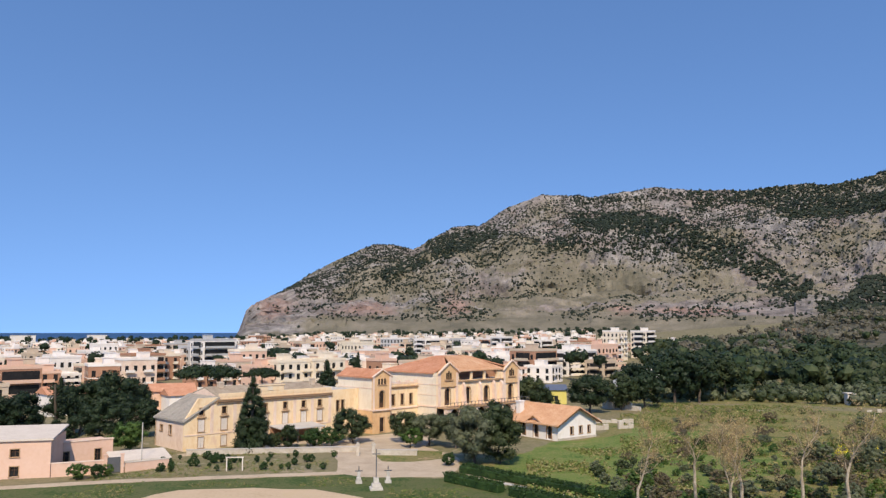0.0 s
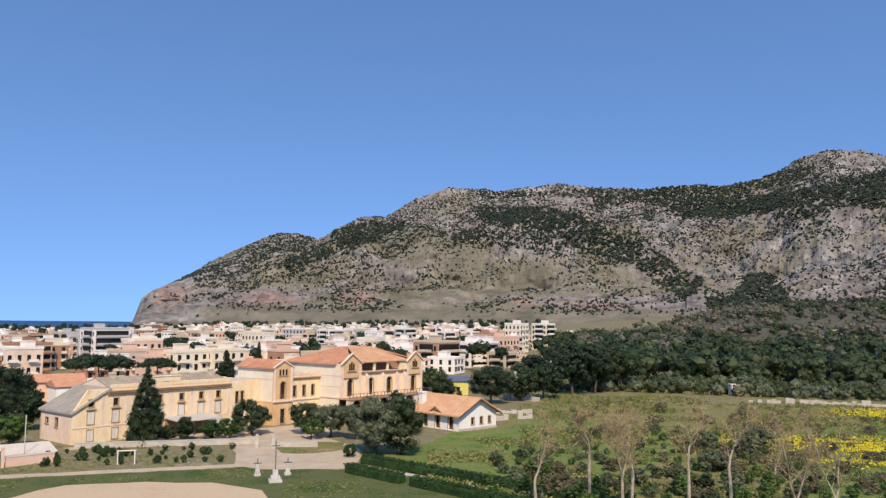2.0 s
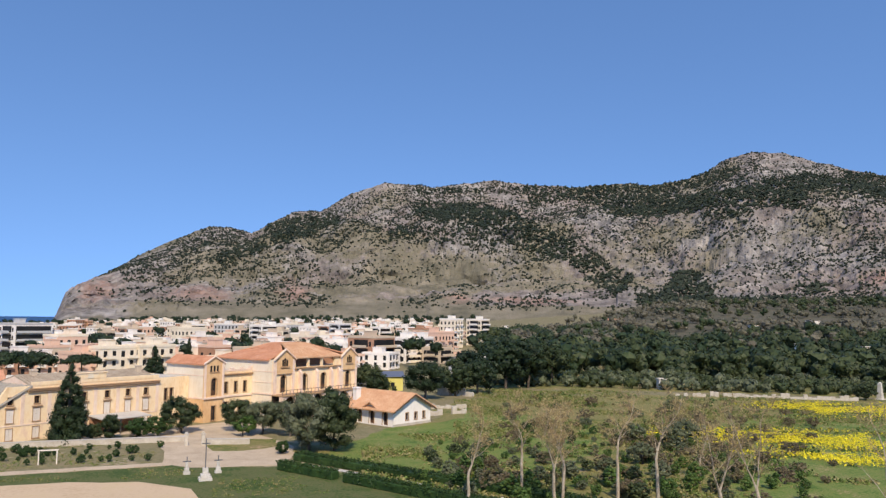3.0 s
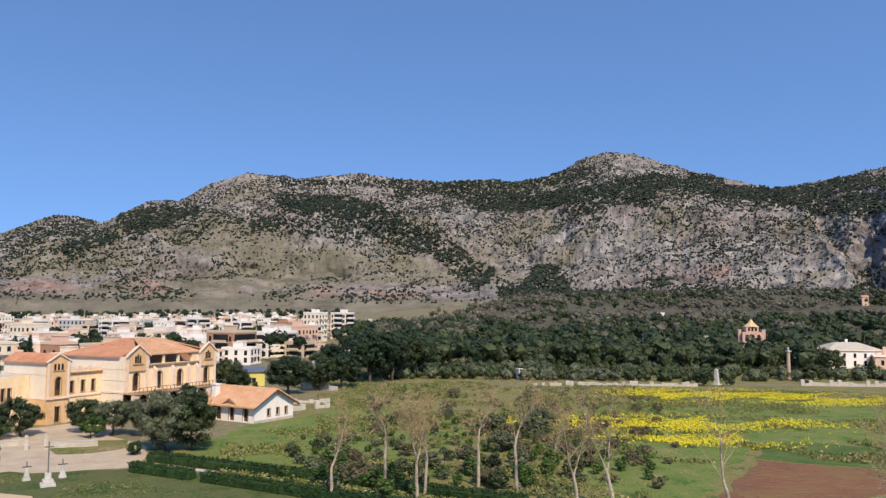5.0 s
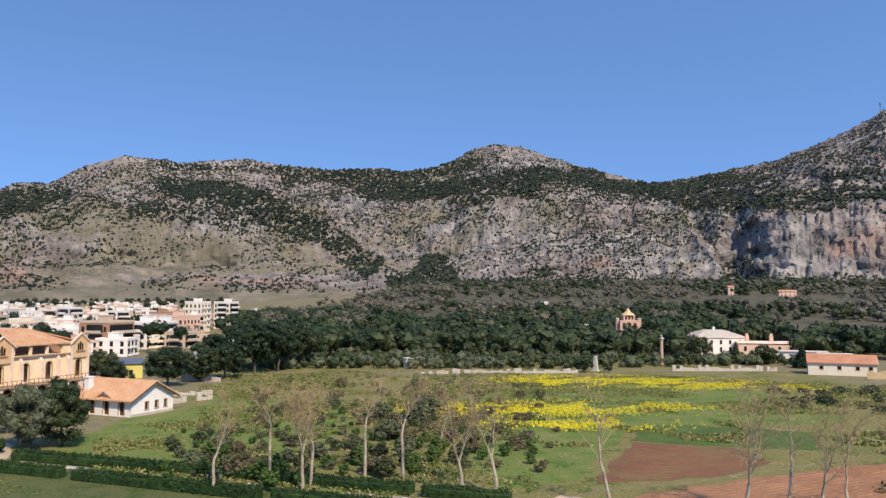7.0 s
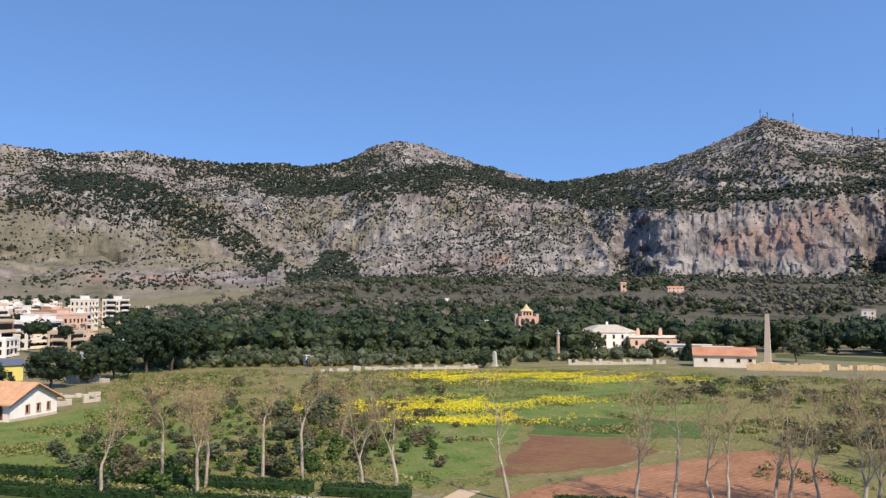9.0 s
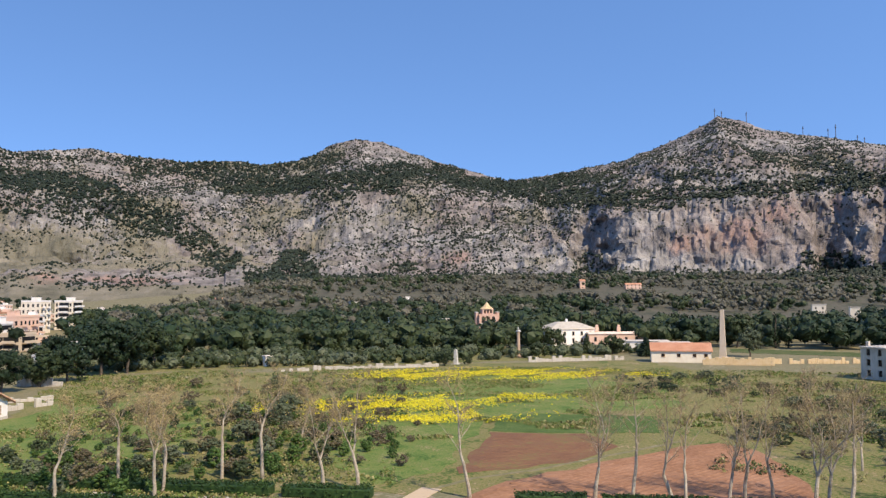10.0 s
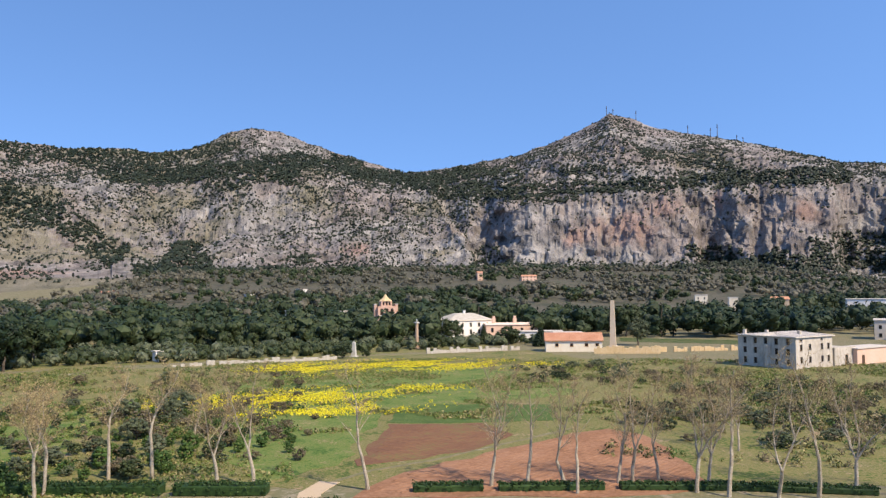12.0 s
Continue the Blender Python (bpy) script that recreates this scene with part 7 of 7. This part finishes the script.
def far_block(b, r, w, d, top, wall, trim, turn, gen, out):
    """A distant block of flats: body, storey slabs and balconies, windows, parapet and stair head."""
    x, y = on_ring(b, r)
    z = gz(x, y)
    H = max(6.5, EYE + r * math.tan(radians(top)) - z)
    put = pose(x, y, z, 0, 0, turn)

    def add(x0, x1, y0, y1, z0, z1, mat):
        c = CUBE * (x1 - x0, y1 - y0, z1 - z0) + (x0, y0, z0)
        out.append((np.array([put @ Vector(p) for p in c]), FAR_WALLS.index(mat)))

    add(-w / 2, w / 2, 0, d, 0, H, wall)
    add(-w / 2 - 0.1, w / 2 + 0.1, -0.15, 0.15, H, H + 0.8, trim)
    add(-w / 2 - 0.15, -w / 2 + 0.15, 0.15, d, H, H + 0.8, trim)
    k = gen.uniform(-0.3, 0.2) * w
    add(k, k + 3.2, d * 0.35, d * 0.35 + 3.6, H, H + 2.5, trim)
    storeys = max(2, int(H / 3.1))
    sh = (H - 0.4) / storeys
    style = gen.random()
    for s in range(storeys):
        z0 = s * sh + 0.4
        for i in range(max(2, int(w / 2.8))):
            cx = -w / 2 + (i + 0.5) * w / max(2, int(w / 2.8))
            add(cx - 0.6, cx + 0.6, -0.04, -0.004, z0 + 0.4, z0 + 2.3, "glass")
        for i in range(max(2, int(d / 3.2))):
            cy = (i + 0.5) * d / max(2, int(d / 3.2))
            add(-w / 2 - 0.04, -w / 2 - 0.004, cy - 0.6, cy + 0.6, z0 + 0.6, z0 + 2.3, "glass")
        if style < 0.6:
            add(-w * 0.42, w * (0.42 if style < 0.3 else 0.05), -1.3, -0.05, z0 - 0.1, z0 + 0.85, trim)
        else:
            add(-w / 2 - 0.06, w / 2 + 0.06, -0.1, -0.05, z0 - 0.15, z0 + 0.1, trim)


g = random.Random(77)
placed, far_boxes = [], []
tries = 0
while len(placed) < 440 and tries < 20000:
    tries += 1
    b, r = g.uniform(-33, 13.5), 262 + 900 * g.random() ** 1.35
    if b > 12 and r > 800 or b > 3 and r < 300 or -23 < b < -18 and r < 300:
        continue
    x, y = on_ring(b, r)
    if any((x - p) ** 2 + (y - q) ** 2 < (11.5 + r * 0.004) ** 2 for p, q in placed):
        continue
    placed.append((x, y))
    top = float(np.interp(r, [265, 400, 600, 1200], [-2.7, -1.8, -1.0, -0.6]) + g.uniform(-0.4, 0.42) - (0.5 if b < -14 and r > 450 else 0))
    wall = g.choice(("white", "white", "cream", "pink", "beige", "pink", "ochre_worn", "cream", "pink", "brown"))
    trim, turn, w, d = g.choice(("white", "cream", "white", "beige", "white", "pink")), g.choice((44, 44, 44, 30, 58)), g.uniform(7, 13), g.uniform(8, 12)
    if r < 620:
        apartment(b, r, w, d, 4, wall, trim, turn, g.choice((0, 1, 1, 2)), False, top)
    else:
        far_block(b, r, w, d, top, wall, trim, turn, g, far_boxes)
ob = mesh_object("far_town", np.concatenate([v for v, k in far_boxes]), np.concatenate([SIDES + 8 * i for i in range(len(far_boxes))]), M[FAR_WALLS[0]])
for name in FAR_WALLS[1:]:
    ob.data.materials.append(M[name])
ob.data.polygons.foreach_set("material_index", np.repeat([k for v, k in far_boxes], 6).astype(np.int32))
tagged(ob, "pale crowded blocks of flats towards the sea", "town", kind="stuff")


def small_house(b, r, w, d, h, wall, roof, turn, label):
    x, y = on_ring(b, r)
    t = thing("small_house", pose(x, y, gz(x, y), 0, 0, turn), label, "house")
    part("body", boxes((0, w, 0, d, 0, h)), M[wall], t)
    if roof == "flat":
        part("roof", boxes((-0.3, w + 0.3, -0.3, d + 0.3, h, h + 0.3)), M["canvas"], t)
    else:
        part("roof", prism([(-0.5, h), (d + 0.5, h), (d / 2, h + d * 0.22)], -0.4, w + 0.4), M[roof], t).matrix_local = Matrix(((0, 1, 0, 0), (1, 0, 0, 0), (0, 0, 1, 0), (0, 0, 0, 1)))
    for i in range(max(1, int(w / 3.5))):
        cx = (i + 0.5) * w / max(1, int(w / 3.5))
        part("window", boxes((cx - 0.5, cx + 0.5, -0.05, -0.004, 0.9, 2.3)), M["glass"], t)
        if h > 5:
            part("window", boxes((cx - 0.5, cx + 0.5, -0.05, -0.004, 3.9, 5.3)), M["glass"], t)


for b, r, w, d, h, wall, roof, turn, label in (
        (7.35, 218, 5.6, 6, 3.8, "yellow", "blue_roof", 0, "bright yellow house with a blue-grey roof"),
        (13.0, 262, 12, 8, 5.5, "white", "tiles_grey", 20, "white house with a grey roof among the trees"),
        (-20.2, 212, 11, 8, 4.6, "pink", "tiles", 25, "pink house with a red tile roof"),
        (-18.9, 205, 7, 7, 4.0, "white", "tiles", 35, "white house with a red tile roof"),
        (-26.3, 205, 8, 8, 5.0, "white", "tiles", 44, "white house with a red tile roof"),
        (-22.0, 205, 5, 5, 6.0, "pink", "tiles", 44, "small pink house in the trees"),
        (26.9, 240, 1.9, 2.0, 2.9, "white", "flat", 0, "small white hut with a flat roof"),
        (52.6, 880, 17, 8, 5.5, "pink", "tiles", -40, "long pink house below the mountain"),
        (49.4, 890, 6, 8, 9, "pink", "tiles", -40, "small pink tower house in the wood"),
        (23.5, 760, 14, 9, 7, "white", "tiles", -10, "white house with a red roof in the wood"),
        (21.2, 640, 30, 8, 4, "white", "flat", -10, "long low white shed in the wood"),
        (19.7, 600, 16, 8, 4, "cream", "flat", 10, "low pale shed in the wood"),
        (35.8, 420, 3, 3, 9, "white", "flat", 0, "white gatehouse among dark trees"),
        (39.5, 390, 4, 4, 9.5, "cream", "flat", 0, "small pale house among dark trees"),
        (36.6, 700, 8, 6, 8, "white", "flat", 0, "small white house in the wood"),
        (33.0, 640, 5, 6, 8, "white", "flat", 0, "small white house in the wood"),
        (64.6, 620, 9, 8, 7, "cream", "flat", -60, "white house in the wood"),
        (66.8, 560, 6, 6, 9, "cream", "flat", -60, "white house in the wood"),
        (74.0, 430, 22, 10, 13, "white", "flat", -70, "large white house in the wood"),
        (75.5, 330, 34, 14, 7, "canvas", "flat", -75, "long pale greenhouse behind the villa"),
        (69.5, 520, 10, 8, 10, "beige", "tiles", -60, "beige house in the wood"),
        (-28.5, 1100, 26, 12, 13, "white", "flat", 44, "white flat-roofed building near the sea"),
        (-24.0, 1150, 22, 12, 13, "white", "flat", 44, "white flat-roofed building near the sea")):
    small_house(b, r, w, d, h, wall, roof, turn, label)


def mast(b, h):
    B, S = np.array([float(b)]), np.array([0.995])
    R, Z = mountain_surface(B, S)
    x, y = on_ring(b, float(R[0]))
    t = thing("radio_mast", pose(x, y, float(Z[0]) - 3), "slim red and white radio mast on the summit", "mast", "summit masts")
    bm = bmesh.new()
    tube(bm, Vector((0, 0, 0)), Vector((0, 0, h)), 1.1, 0.6, 6)
    part("pole", bm, M["iron"], t)
    part("antenna", boxes((-1.6, 1.6, -1.6, 1.6, h * 0.72, h * 0.80), (-1.2, 1.2, -1.2, 1.2, h * 0.88, h * 0.94)), M["iron"], t)


for b, h in ((58.85, 32), (59.3, 22), (60.9, 34), (64.4, 28), (65.9, 30), (66.35, 44), (67.6, 22), (68.0, 18)):
    mast(b, h)


def town_trees():
    gen = np.random.default_rng(14)
    n = 620
    b, r = gen.uniform(-33, 14, n), 300 + 980 * gen.random(n)
    r = np.where(gen.random(n) < 0.45, gen.uniform(1020, 1290, n), r)
    r = np.where((b < -22) & (gen.random(n) < 0.5), gen.uniform(900, 1300, n), r)
    x, y = r * np.sin(np.radians(b)), r * np.cos(np.radians(b))
    s = gen.uniform(2.2, 4.2, n)
    c = np.stack([x, y, ground_height(x, y) + 4 + 6 * gen.random(n)], 1)
    scatter_stuff("town_trees", c, s, 60, 0.26, M["pine"], "dark trees between the town blocks", "trees", 0.85, 26, 0.8, 0.84)


town_trees()
